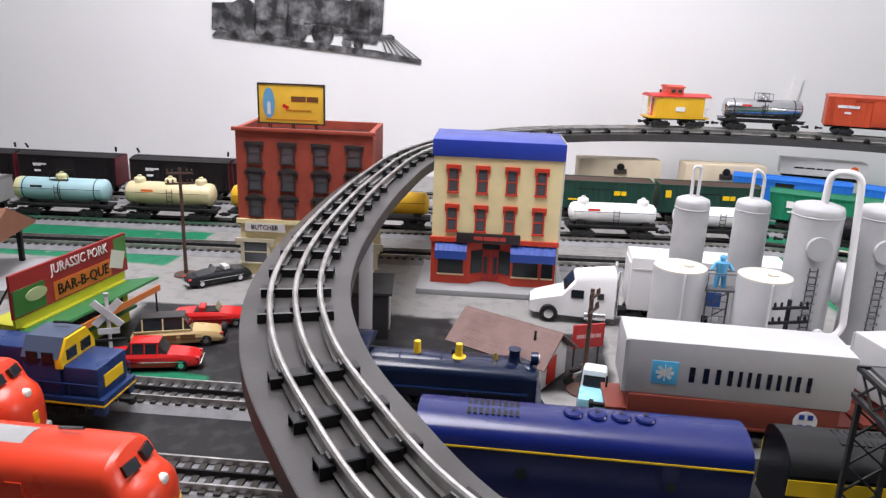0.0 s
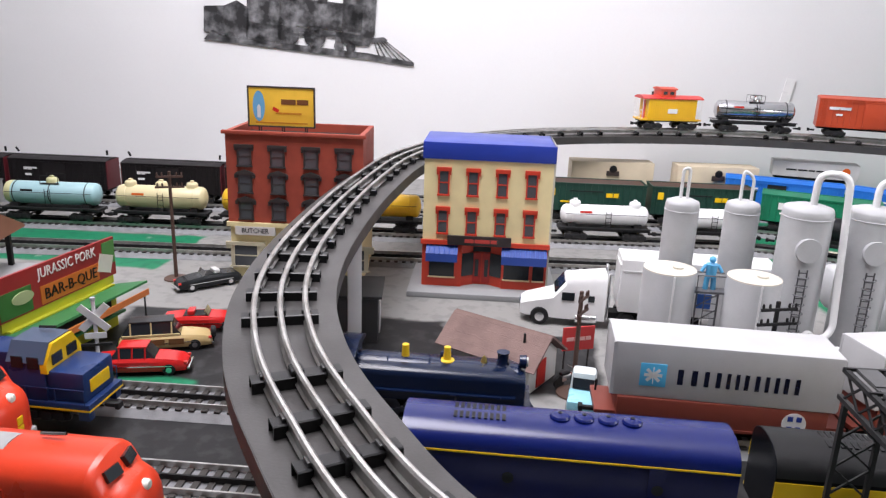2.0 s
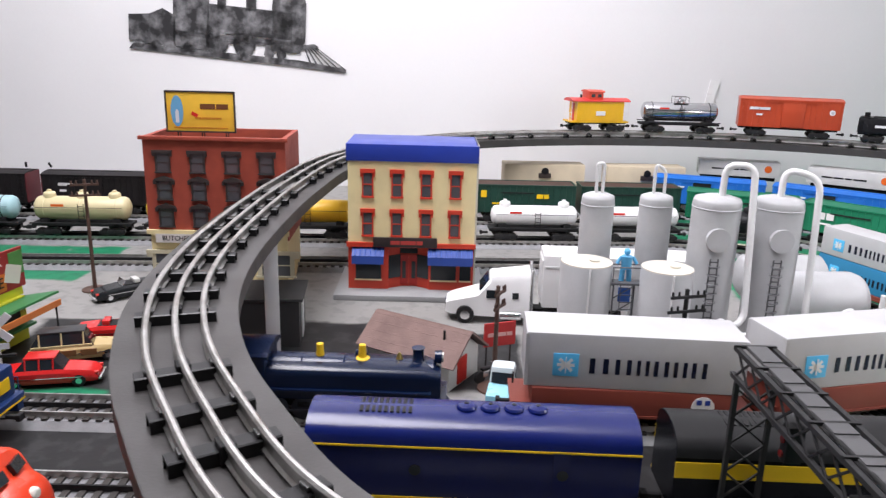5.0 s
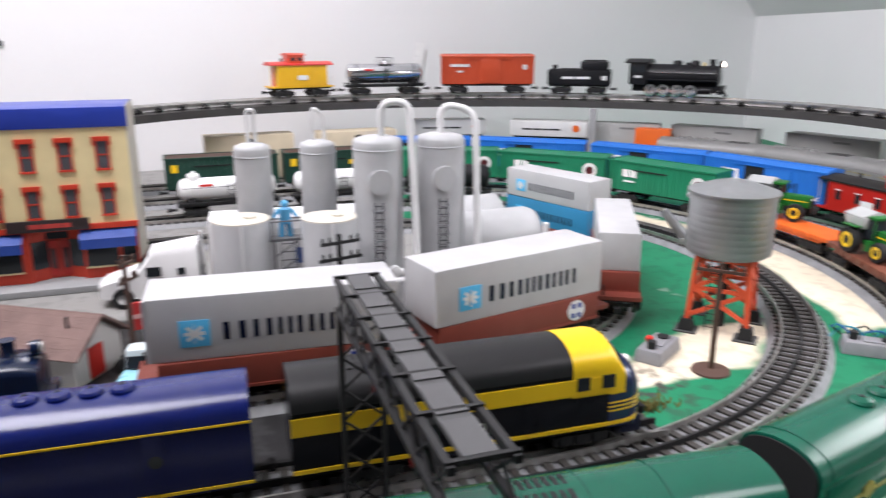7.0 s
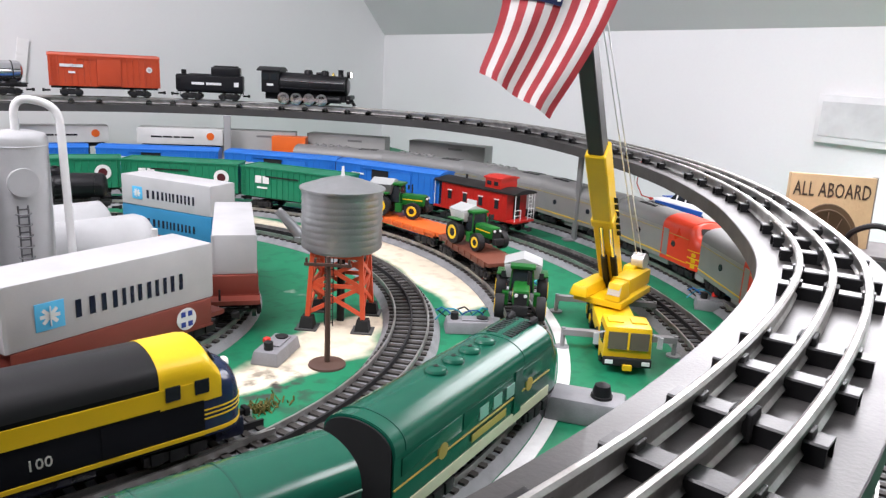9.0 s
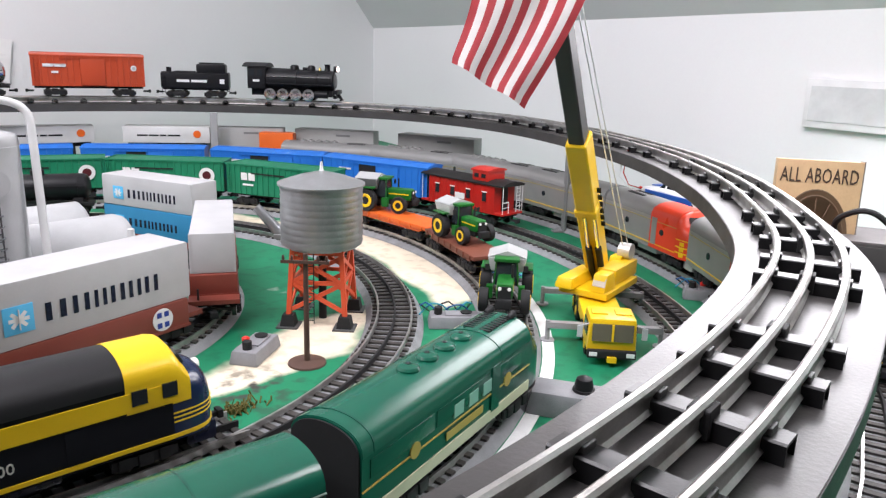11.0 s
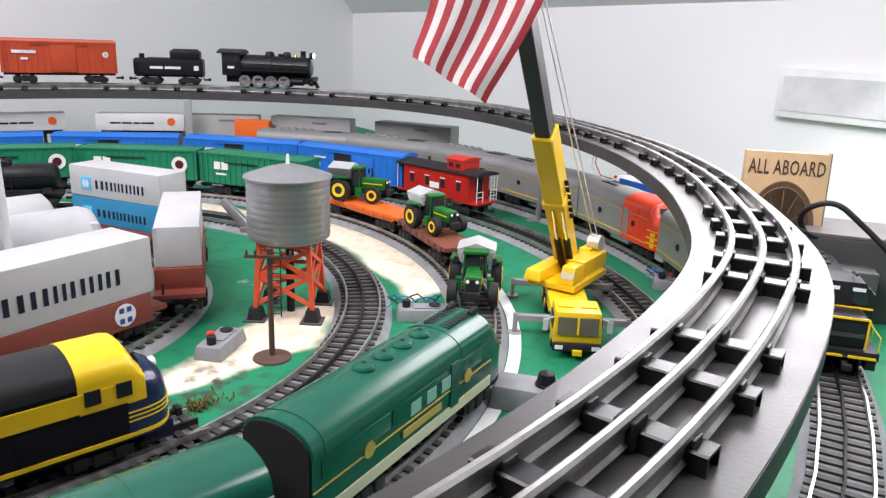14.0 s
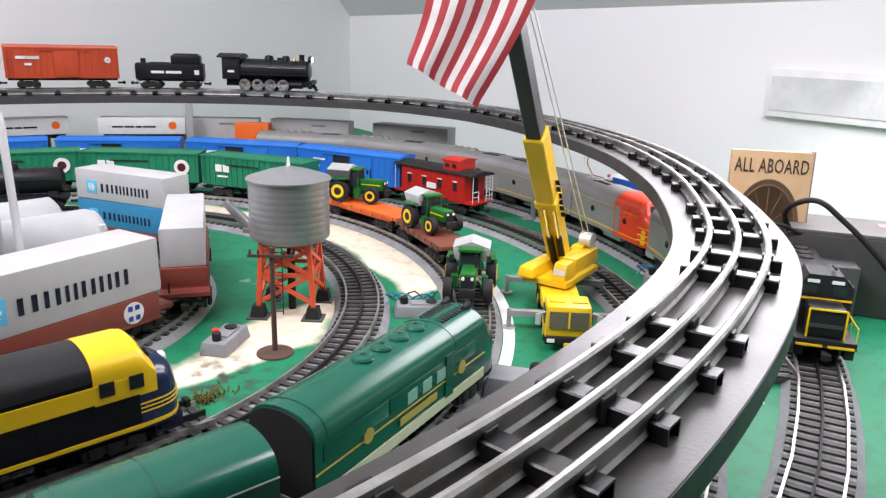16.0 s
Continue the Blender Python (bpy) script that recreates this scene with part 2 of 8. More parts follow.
def ground_material():
    """Painted table top: grey paving, green grass paint, black asphalt and sand, each with a worn border."""
    m = bpy.data.materials.new("painted_table_top")
    m.use_nodes = True
    nt = m.node_tree
    L, N = nt.links.new, nt.nodes.new
    b = nt.nodes["Principled BSDF"]
    b.inputs["Roughness"].default_value = 0.5
    b.inputs["Specular IOR Level"].default_value = 0.25
    geo = N("ShaderNodeNewGeometry")
    nz = N("ShaderNodeTexNoise")
    nz.inputs["Scale"].default_value, nz.inputs["Detail"].default_value = 9, 5
    L(geo.outputs["Position"], nz.inputs["Vector"])
    fine = N("ShaderNodeTexNoise")
    fine.inputs["Scale"].default_value, fine.inputs["Detail"].default_value = 55, 6
    L(geo.outputs["Position"], fine.inputs["Vector"])
    warp = N("ShaderNodeVectorMath")
    warp.operation = "MULTIPLY_ADD"
    warp.inputs[1].default_value = (0.07, 0.07, 0)
    L(nz.outputs["Color"], warp.inputs[0])
    L(geo.outputs["Position"], warp.inputs[2])
    off = N("ShaderNodeVectorMath")
    off.operation = "SUBTRACT"
    off.inputs[1].default_value = (0.035, 0.035, 0)
    L(warp.outputs[0], off.inputs[0])
    sep = N("ShaderNodeSeparateXYZ")
    L(off.outputs[0], sep.inputs[0])

    def math_node(op, a, c):
        n = N("ShaderNodeMath")
        n.operation = op
        for i, v in enumerate((a, c)):
            if isinstance(v, (int, float)):
                n.inputs[i].default_value = v
            else:
                L(v, n.inputs[i])
        return n.outputs[0]

    def disc(x, y, r, edge=0.006):
        d = N("ShaderNodeVectorMath")
        d.operation = "DISTANCE"
        d.inputs[1].default_value = (x, y, 0)
        L(off.outputs[0], d.inputs[0])
        mr = N("ShaderNodeMapRange")
        mr.inputs["From Min"].default_value, mr.inputs["From Max"].default_value = r + edge, r - edge
        L(d.outputs["Value"], mr.inputs["Value"])
        return mr.outputs[0]

    def half(axis, at, sign, edge=0.004):
        mr = N("ShaderNodeMapRange")
        mr.inputs["From Min"].default_value, mr.inputs["From Max"].default_value = at - sign * edge, at + sign * edge
        L(sep.outputs[axis], mr.inputs["Value"])
        return mr.outputs[0]

    def both(*a):
        out = a[0]
        for v in a[1:]:
            out = math_node("MULTIPLY", out, v)
        return out

    def either(*a):
        out = a[0]
        for v in a[1:]:
            out = math_node("MAXIMUM", out, v)
        return out

    def over(base, top, fac):
        mx = N("ShaderNodeMix")
        mx.data_type = "RGBA"
        L(fac, mx.inputs["Factor"])
        if isinstance(base, tuple):
            mx.inputs["A"].default_value = (*base, 1)
        else:
            L(base, mx.inputs["A"])
        if isinstance(top, tuple):
            mx.inputs["B"].default_value = (*top, 1)
        else:
            L(top, mx.inputs["B"])
        return mx.outputs["Result"]

    patch = N("ShaderNodeMapRange")
    patch.inputs["From Min"].default_value, patch.inputs["From Max"].default_value = 0.5, 0.62
    L(fine.outputs["Fac"], patch.inputs["Value"])
    grass = over((0.012, 0.185, 0.088), (0.010, 0.145, 0.070), patch.outputs[0])
    # scattered pale spots over the green
    pale_noise = N("ShaderNodeMapRange")
    pale_noise.inputs["From Min"].default_value, pale_noise.inputs["From Max"].default_value = 0.66, 0.7
    L(nz.outputs["Fac"], pale_noise.inputs["Value"])
    pale_spots = both(pale_noise.outputs[0], patch.outputs[0])
    grass = over(grass, (0.42, 0.50, 0.42), pale_spots)
    paving = over((0.27, 0.265, 0.255), (0.22, 0.218, 0.21), patch.outputs[0])
    asphalt = over((0.016, 0.016, 0.017), (0.032, 0.032, 0.033), patch.outputs[0])
    sand = over((0.72, 0.64, 0.50), (0.60, 0.52, 0.40), patch.outputs[0])
    right = half("X", 0.43, 1)
    col = over(paving, grass, right)
    col = over(col, grass, both(half("X", -0.50, -1), half("Y", 1.02, 1), half("Y", 1.19, -1)))
    col = over(col, grass, both(half("X", -0.25, -1), half("Y", 0.64, 1), half("Y", 0.73, -1)))
    lot = either(both(half("X", -0.46, 1), half("X", -0.08, -1), half("Y", 0.66, 1), half("Y", 0.885, -1)),
                 both(half("X", -0.1, 1), half("X", 0.10, -1), half("Y", 0.70, 1), half("Y", 0.86, -1)))
    col = over(col, asphalt, lot)
    col = over(col, grass, both(half("X", -0.46, 1), half("X", -0.30, -1), half("Y", 0.635, 1), half("Y", 0.685, -1)))
    col = over(col, asphalt, both(half("Y", 0.63, -1), half("X", 0.42, -1)))
    ring = both(disc(0.37, 0.85, 0.50), math_node("SUBTRACT", 1.0, disc(0.37, 0.85, 0.425)), half("X", 0.5, 1), half("Y", 0.60, 1))
    near_tower = both(disc(0.37, 0.85, 0.352), math_node("SUBTRACT", 1.0, disc(0.40, 0.87, 0.27)), half("Y", 0.66, -1), half("X", 0.40, 1), half("Y", 0.565, 1))
    col = over(col, sand, either(ring, near_tower))
    # dark mottled spot near the end of the siding
    dark_mottle = both(disc(0.47, 0.565, 0.035, 0.02), patch.outputs[0])
    col = over(col, (0.05, 0.045, 0.04), dark_mottle)
    L(col, b.inputs["Base Color"])
    bp = N("ShaderNodeBump")
    bp.inputs["Strength"].default_value, bp.inputs["Distance"].default_value = 0.25, 0.001
    L(fine.outputs["Fac"], bp.inputs["Height"])
    L(bp.outputs["Normal"], b.inputs["Normal"])
    return m


floor_bm = box(0.2, 0.0, -1.02, 6.0, 7.0, 0.05)
tagged(link_mesh("floor", floor_bm, mat("floor_carpet", (0.25, 0.25, 0.26), 0.9, 0, 0.1, 30, 0.4, 300)), "grey floor of the train room", "floor", kind="structure")

table = link_mesh("ground", box(0.05, 0.80, -0.03, 3.6, 2.9, 0.03), ground_material())
tagged(table, "layout table top painted grey, green, black and sand", "layout table", kind="structure")


def wall_slab(name, a, b, z0, z1, label, material=WALL_WHITE, thick=0.06):
    a, b = Vector((*a, 0)), Vector((*b, 0))
    d = b - a
    mid = (a + b) / 2
    out = Vector((d.y, -d.x, 0)).normalized()
    mid -= out * thick / 2
    bm = box(mid.x, mid.y, z0, d.length, thick, z1 - z0, math.degrees(math.atan2(d.y, d.x)))
    return tagged(link_mesh(name, bm, material), label, "wall", kind="structure")


CORNER = (1.67, 1.90)
wall_slab("wall_north", (-2.4, 1.62), CORNER, -1.0, 2.0, "white painted wall behind the layout")
wall_slab("wall_east", CORNER, (1.10, -0.80), -1.0, 0.345, "low white knee wall under the sloped ceiling")
wall_slab("wall_west", (-2.4, -2.6), (-2.4, 1.62), -1.0, 2.0, "white painted side wall")
wall_slab("wall_south", (2.2, -2.6), (-2.4, -2.6), -1.0, 2.0, "white painted wall behind the viewer")
wall_slab("wall_east_2", (1.10, -0.80), (2.2, -2.6), -1.0, 2.0, "white painted side wall")

# sloped ceiling that rises from the knee wall
bm = bmesh.new()
quad = [(1.72, 2.15, 0.335), (1.05, -1.10, 0.335), (-0.10, -0.90, 1.62), (0.55, 2.35, 1.62)]
lower = [bm.verts.new(p) for p in quad]
upper = [bm.verts.new((x + 0.05, y, z + 0.05)) for x, y, z in quad]
bm.faces.new(lower)
bm.faces.new(upper[::-1])
for i in range(4):
    bm.faces.new((lower[i], upper[i], upper[(i + 1) % 4], lower[(i + 1) % 4]))
tagged(link_mesh("ceiling", bm, CEILING_WHITE), "sloped white attic ceiling", "ceiling", kind="structure")
tagged(link_mesh("ceiling_2", box(-0.6, -0.3, 1.66, 4.4, 5.0, 0.05), CEILING_WHITE), "flat white ceiling", "ceiling", kind="structure")

# ---------------------------------------------------------------- raised loop
DECK_Z = 0.150
RING = [(-0.189, 0.72), (-0.183, 0.95), (-0.152, 1.18), (-0.045, 1.415), (0.14, 1.56), (0.39, 1.63), (0.64, 1.625), (0.87, 1.545), (1.06, 1.39),
        (1.185, 1.19), (1.21, 1.0), (1.18, 0.84), (1.105, 0.67), (1.0, 0.507), (0.88, 0.38), (0.76, 0.288), (0.64, 0.220), (0.50, 0.180),
        (0.345, 0.160), (0.20, 0.165), (0.07, 0.205), (-0.04, 0.28), (-0.105, 0.372), (-0.149, 0.461), (-0.178, 0.57)]
LOOP = smooth_closed(RING, 10)
deck_pts = [(p.x, p.y, DECK_Z) for p in LOOP]
loop_deck = thing("elevated_loop", "elevated oval deck of grey painted board with dark edges", "train deck", kind="structure")
part("deck_board", sweep(deck_pts, [(-0.039, -0.014), (0.0365, -0.014), (0.0365, -0.0005), (-0.039, -0.0005)], True), DECK_SIDE, loop_deck, "dark grey edge and underside of the deck")
part("deck_top", sweep(deck_pts, [(-0.0385, -0.0004), (0.0360, -0.0004), (0.0360, 0.0), (-0.0385, 0.0)], True), DECK_TOP, loop_deck, "light grey worn deck surface")

loop_track = thing("elevated_track", "three-rail tubular steel track with black metal ties", "train track", group="train tracks")
RAIL = [(-0.0022, 0.0026), (-0.0009, 0.0040), (-0.0009, 0.0075), (-0.0019, 0.0092), (-0.0019, 0.0112), (-0.0008, 0.0122), (0.0008, 0.0122), (0.0019, 0.0112),
        (0.0019, 0.0092), (0.0009, 0.0075), (0.0009, 0.0040), (0.0022, 0.0026)]
for off in (-0.0170, 0.0, 0.0170):
    part("rail", sweep(deck_pts, [(u + off, v) for u, v in RAIL], True), STEEL, loop_track, "worn silver tubular rail", smooth=False)
tie_bm = prism([(-0.0052, 0.0), (-0.0052, 0.0064), (-0.0044, 0.0070), (0.0044, 0.0070), (0.0052, 0.0064), (0.0052, 0.0), (0.0042, 0.0), (0.0042, 0.0059), (-0.0042, 0.0059), (-0.0042, 0.0)], 0.050, "y")
tie_mesh = bpy.data.meshes.new("tie")
tie_bm.to_mesh(tie_mesh)
tie_bm.free()
TIE_BLACK = mat("black_tie_steel", (0.008, 0.008, 0.009), 0.34, 0, 0.1, 60, 0.06, 900, coat=0.08)
TIE_BLACK.node_tree.nodes["Principled BSDF"].inputs["Specular IOR Level"].default_value = 0.35
tie_mesh.materials.append(TIE_BLACK)
pin_bm = box(0, 0, 0, 0.010, 0.0075, 0.010, bev=0.001)
pin_mesh = bpy.data.meshes.new("rail_clip")
pin_bm.to_mesh(pin_mesh)
pin_bm.free()
pin_mesh.materials.append(MATT_BLACK)
tab_bm = box(0, 0, 0.0066, 0.0065, 0.0062, 0.0028, bev=0.0006)
tab_mesh = bpy.data.meshes.new("rail_tab")
tab_bm.to_mesh(tab_mesh)
tab_bm.free()
tab_mesh.materials.append(mat("dark_clip_steel", (0.10, 0.10, 0.10), 0.4, 0.6, 0.1, 60, 0.1, 900))
spots = along(deck_pts, 0.0455, True)
for i, (p, h) in enumerate(spots):
    if i % 6 == 5:
        continue
    tie = new("tie", tie_mesh)
    tie.parent = loop_track
    jog = random.uniform(-0.004, 0.004)
    tie.matrix_world = Matrix.Translation((p.x, p.y, p.z)) @ Matrix.Rotation(h + random.uniform(-0.03, 0.03), 4, "Z") @ Matrix.Translation((jog, 0, 0))
    for off in (-0.0170, 0.0170):
        tab = new("rail_tab", tab_mesh)
        tab.parent = loop_track
        tab.matrix_world = tie.matrix_world @ Matrix.Translation((0, off, 0))
    if i % 6 in (0, 2, 4):
        clip = new("rail_clip", pin_mesh)
        clip.parent = loop_track
        clip.matrix_world = Matrix.Translation((p.x, p.y, p.z + 0.0005)) @ Matrix.Rotation(h, 4, "Z")


def deck_post(x, y, rz, name="deck_post", shade=0.66):
    steel = paint((shade, shade, shade * 1.01), 0.4)
    ob = thing(name, "grey steel strip post holding up the deck", "post", pose(x, y, 0, 0, 0, rz), group="deck posts")
    part("upright", box(0, 0, 0.0, 0.014, 0.004, DECK_Z - 0.0143, bev=0.0006), steel, ob)
    part("foot", box(0, 0.008, 0.0, 0.014, 0.02, 0.002, bev=0.0004), steel, ob)
    part("screw", rod((0, -0.0035, 0.02), (0, -0.002, 0.02), 0.002, 8), STEEL, ob)
    return ob


deck_post(-0.158, 0.745, 20)
# these two stand in shade, which is put into a darker steel colour
deck_post(0.910, 1.458, -35, shade=0.35)
deck_post(1.125, 0.745, 60, shade=0.20)

# ---------------------------------------------------------------- lower tracks
low_tie = bmesh.new()
add_box(low_tie, 0, 0, 0.0066, 0.0052, 0.045, 0.0018)
LOW_TIE = bpy.data.meshes.new("tie")
low_tie.to_mesh(LOW_TIE)
low_tie.free()
LOW_TIE.materials.append(TIE_BROWN)


def lower_track(points, closed=False, ties=True, label="three-rail track on grey plastic roadbed", z=0.0, bed=ROADBED, half=0.029):
    ob = thing("table_track", label, "train track", group="train tracks")
    pts = [(p[0], p[1], z) for p in points]
    part("roadbed", sweep(pts, [(-half, 0.0003), (half, 0.0003), (half - 0.007, 0.0065), (-half + 0.007, 0.0065)], closed), bed, ob)
    prof = [(-0.0009, 0.0075), (-0.0009, 0.0125), (0.0009, 0.0125), (0.0009, 0.0075)]
    for off, m in ((-0.0168, STEEL), (0.0, MATT_BLACK), (0.0168, STEEL)):
        part("rail", sweep(pts, [(u + off, v) for u, v in prof], closed), m, ob)
    bm = bmesh.new()
    singles = 0
    for p, h in along(pts, 0.0118, closed):
        if 0.40 < p.x < 1.0 and p.y < 0.80 and singles < 250:
            singles += 1
            one = new("tie", LOW_TIE)
            one.parent = ob
            one.matrix_world = Matrix.Translation((p.x, p.y, p.z)) @ Matrix.Rotation(h, 4, "Z")
            continue
        s = Vector((-math.sin(h), math.cos(h), 0))
        f = Vector((math.cos(h), math.sin(h), 0))
        vs = []
        for dz in (0.0066, 0.0084):
            for a, c in ((-1, -1), (1, -1), (1, 1), (-1, 1)):
                vs.append(bm.verts.new(Vector(p) + f * a * 0.0026 + s * c * 0.0225 + Vector((0, 0, dz))))
        for q in ((4, 5, 6, 7), (0, 1, 5, 4), (1, 2, 6, 5), (2, 3, 7, 6), (3, 0, 4, 7)):
            bm.faces.new([vs[k] for k in q])
    tagged(part("far_tie_strip", bm, TIE_BROWN, ob), kind="stuff")
    return ob


def oval(cx, cy, r, x_left, skew=0.06):
    """Front straight, right-hand half circle, back straight that leans a little."""
    pts = [(x_left, cy - r)]
    n = 48
    for i in range(n + 1):
        a = -math.pi / 2 + math.pi * i / n
        pts.append((cx + r * math.cos(a), cy + r * math.sin(a)))
    pts.append((x_left, cy + r - skew * (cx - x_left)))
    return pts


TRACK_0 = oval(0.335, 0.892, 0.250, -1.45)
TRACK_1 = oval(0.350, 0.872, 0.410, -1.45)
TRACK_2 = oval(0.365, 0.890, 0.525, -1.45, 0.03)
TRACK_3 = oval(0.350, 0.860, 0.688, -1.45, 0.04)
TRACK_4 = [(0.30 + 0.875 * math.cos(a), 0.95 + 0.72 * math.sin(a) if a > 0 else 0.95 + 0.875 * math.sin(a)) for a in np.radians(np.arange(-54, 88, 3))]
TRACK_5 = [(0.45, 0.125), (0.55, 0.137), (0.62, 0.150), (0.69, 0.166), (0.76, 0.187), (0.82, 0.208), (0.89, 0.238), (0.96, 0.275), (1.03, 0.322), (1.09, 0.375)]
TRACK_F = [(-1.45, 0.525), (-0.2, 0.518), (0.43, 0.500)]

LOWER = {}
for key, line, note in (("t0", TRACK_0, "inner loop of three-rail track on grey roadbed"), ("t1", TRACK_1, "second loop of three-rail track on grey roadbed"),
                        ("t2", TRACK_2, "third loop of three-rail track on grey roadbed"), ("t3", TRACK_3, "fourth loop of three-rail track on grey roadbed"),
                        ("t4", TRACK_4, "outer curve of three-rail track under the deck"), ("t5", TRACK_5, "three-rail track curving outside the deck"),
                        ("tf", TRACK_F, "straight siding of three-rail track on black paint")):
    LOWER[key] = lower_track(line, label=note)
RAIL_TOP = 0.0125


def on_line(points, x, y, z, closed=False, flip=False, swing=0.0):
    """The pose of a vehicle that stands on a line of track next to x, y."""
    pts = [Vector((p[0], p[1], 0)) for p in points]
    if closed:
        pts.append(pts[0])
    q, best = Vector((x, y, 0)), None
    for a, b in zip(pts, pts[1:]):
        t = max(0.0, min(1.0, (q - a).dot(b - a) / (b - a).length_squared))
        p = a.lerp(b, t)
        if best is None or (p - q).length < best[0]:
            best = ((p - q).length, p, math.degrees(math.atan2((b - a).y, (b - a).x)))
    return pose(best[1].x, best[1].y, z, 0, 0, best[2] + (180 if flip else 0) + swing)


# ---------------------------------------------------------------- rolling stock pieces
def bogie(parent, x, z=0.0, material=None, r=0.0072):
    """A four-wheel truck with side frames; its wheels are parts of it."""
    bm = bmesh.new()
    for s in (-1, 1):
        add_box(bm, x, s * 0.0215, z + 0.0045, 0.040, 0.003, 0.0065, bev=0.0008)
        for dx in (-0.012, 0.012):
            add_box(bm, x + dx, s * 0.0232, z + 0.0045, 0.008, 0.0022, 0.0075, bev=0.0006)
        add_box(bm, x, s * 0.0230, z + 0.0035, 0.009, 0.002, 0.008, bev=0.0005)
    add_box(bm, x, 0, z + 0.008, 0.012, 0.042, 0.005)
    truck = part("truck", bm, material or MATT_BLACK, parent)
    for dx in (-0.012, 0.012):
        bm = bmesh.new()
        add_rod(bm, (x + dx, -0.0195, z + r), (x + dx, -0.0155, z + r), r, 16)
        add_rod(bm, (x + dx, 0.0155, z + r), (x + dx, 0.0195, z + r), r, 16)
        add_rod(bm, (x + dx, -0.016, z + r), (x + dx, 0.016, z + r), 0.0016, 8)
        part("wheelset", bm, paint((0.09, 0.085, 0.08), 0.35, 0.8), truck)
    return truck


def couplers(parent, half):
    for s in (-1, 1):
        bm = box(s * (half + 0.005), 0, 0.0085, 0.013, 0.004, 0.0035, bev=0.0006)
        add_box(bm, s * (half + 0.0105), 0, 0.0075, 0.004, 0.0075, 0.006, bev=0.0008)
        part("coupler", bm, MATT_BLACK, parent)


def vehicle(name, label, category, m, L, group="", trucks=0.31):
    ob = thing(name, label, category, m, group)
    for s in (-1, 1):
        bogie(ob, s * trucks * L)
    couplers(ob, L / 2)
    part("underframe", box(0, 0, 0.0155, L * 0.97, 0.030, 0.005, bev=0.0006), MATT_BLACK, ob)
    return ob


def bars(name, parent, x, y, z, words, h, material, side=-1, gap=0.25, label=""):
    """Plain bars in place of writing on a side face; words: widths, a bar each."""
    total = sum(words) + gap * h * (len(words) - 1)
    bm, at = bmesh.new(), x - total / 2
    for w in words:
        add_box(bm, at + w / 2, y + side * 0.0002, z - h / 2, w, 0.0006, h)
        at += w + gap * h
    return part(name, bm, material, parent, label)


def round_emblem(parent, x, y, z, r, outer, inner, side):
    part("emblem", rod((x, y, z), (x, y + side * 0.0006, z), r, 24), outer, parent)
    part("emblem_centre", rod((x, y + side * 0.0004, z), (x, y + side * 0.001, z), r * 0.55, 20), inner, parent)


def ribbed_side(L, W, z0, H, n, rib=0.0009):
    """One moulded body whose long sides carry n upright ribs."""
    edge = [(-L / 2, -W / 2)]
    for i in range(n):
        x = -L / 2 + L * (i + 0.5) / n
        edge += [(x - 0.0008, -W / 2), (x - 0.0006, -W / 2 - rib), (x + 0.0006, -W / 2 - rib), (x + 0.0008, -W / 2)]
    edge.append((L / 2, -W / 2))
    ring = edge + [(-x, -y) for x, y in edge]
    bm = bmesh.new()
    rows = [[bm.verts.new((x, y, z)) for x, y in ring] for z in (z0, z0 + H)]
    k = len(ring)
    for i in range(k):
        bm.faces.new((rows[0][i], rows[0][(i + 1) % k], rows[1][(i + 1) % k], rows[1][i]))
    bm.faces.new(rows[0][::-1])
    bm.faces.new(rows[1])
    return bm


def ladder(parent, x, y, z0, z1, w=0.007, material=None, name="ladder", r=0.0005):
    bm = bmesh.new()
    for s in (-1, 1):
        add_rod(bm, (x + s * w / 2, y, z0), (x + s * w / 2, y, z1), r, 6)
    n = max(3, int((z1 - z0) / 0.0065))
    for i in range(n):
        z = z0 + (z1 - z0) * (i + 0.5) / n
        add_rod(bm, (x - w / 2, y, z), (x + w / 2, y, z), r * 0.9, 6)
    return part(name, bm, material or MATT_BLACK, parent)


def roof_outline(W, z, rise, n=6):
    pts = [(-W / 2, z - 0.001), (-W / 2, z + 0.001)]
    for i in range(1, n):
        u = -1 + 2 * i / n
        pts.append((u * W / 2, z + 0.001 + rise * (1 - u * u)))
    return pts + [(W / 2, z + 0.001), (W / 2, z - 0.001)]


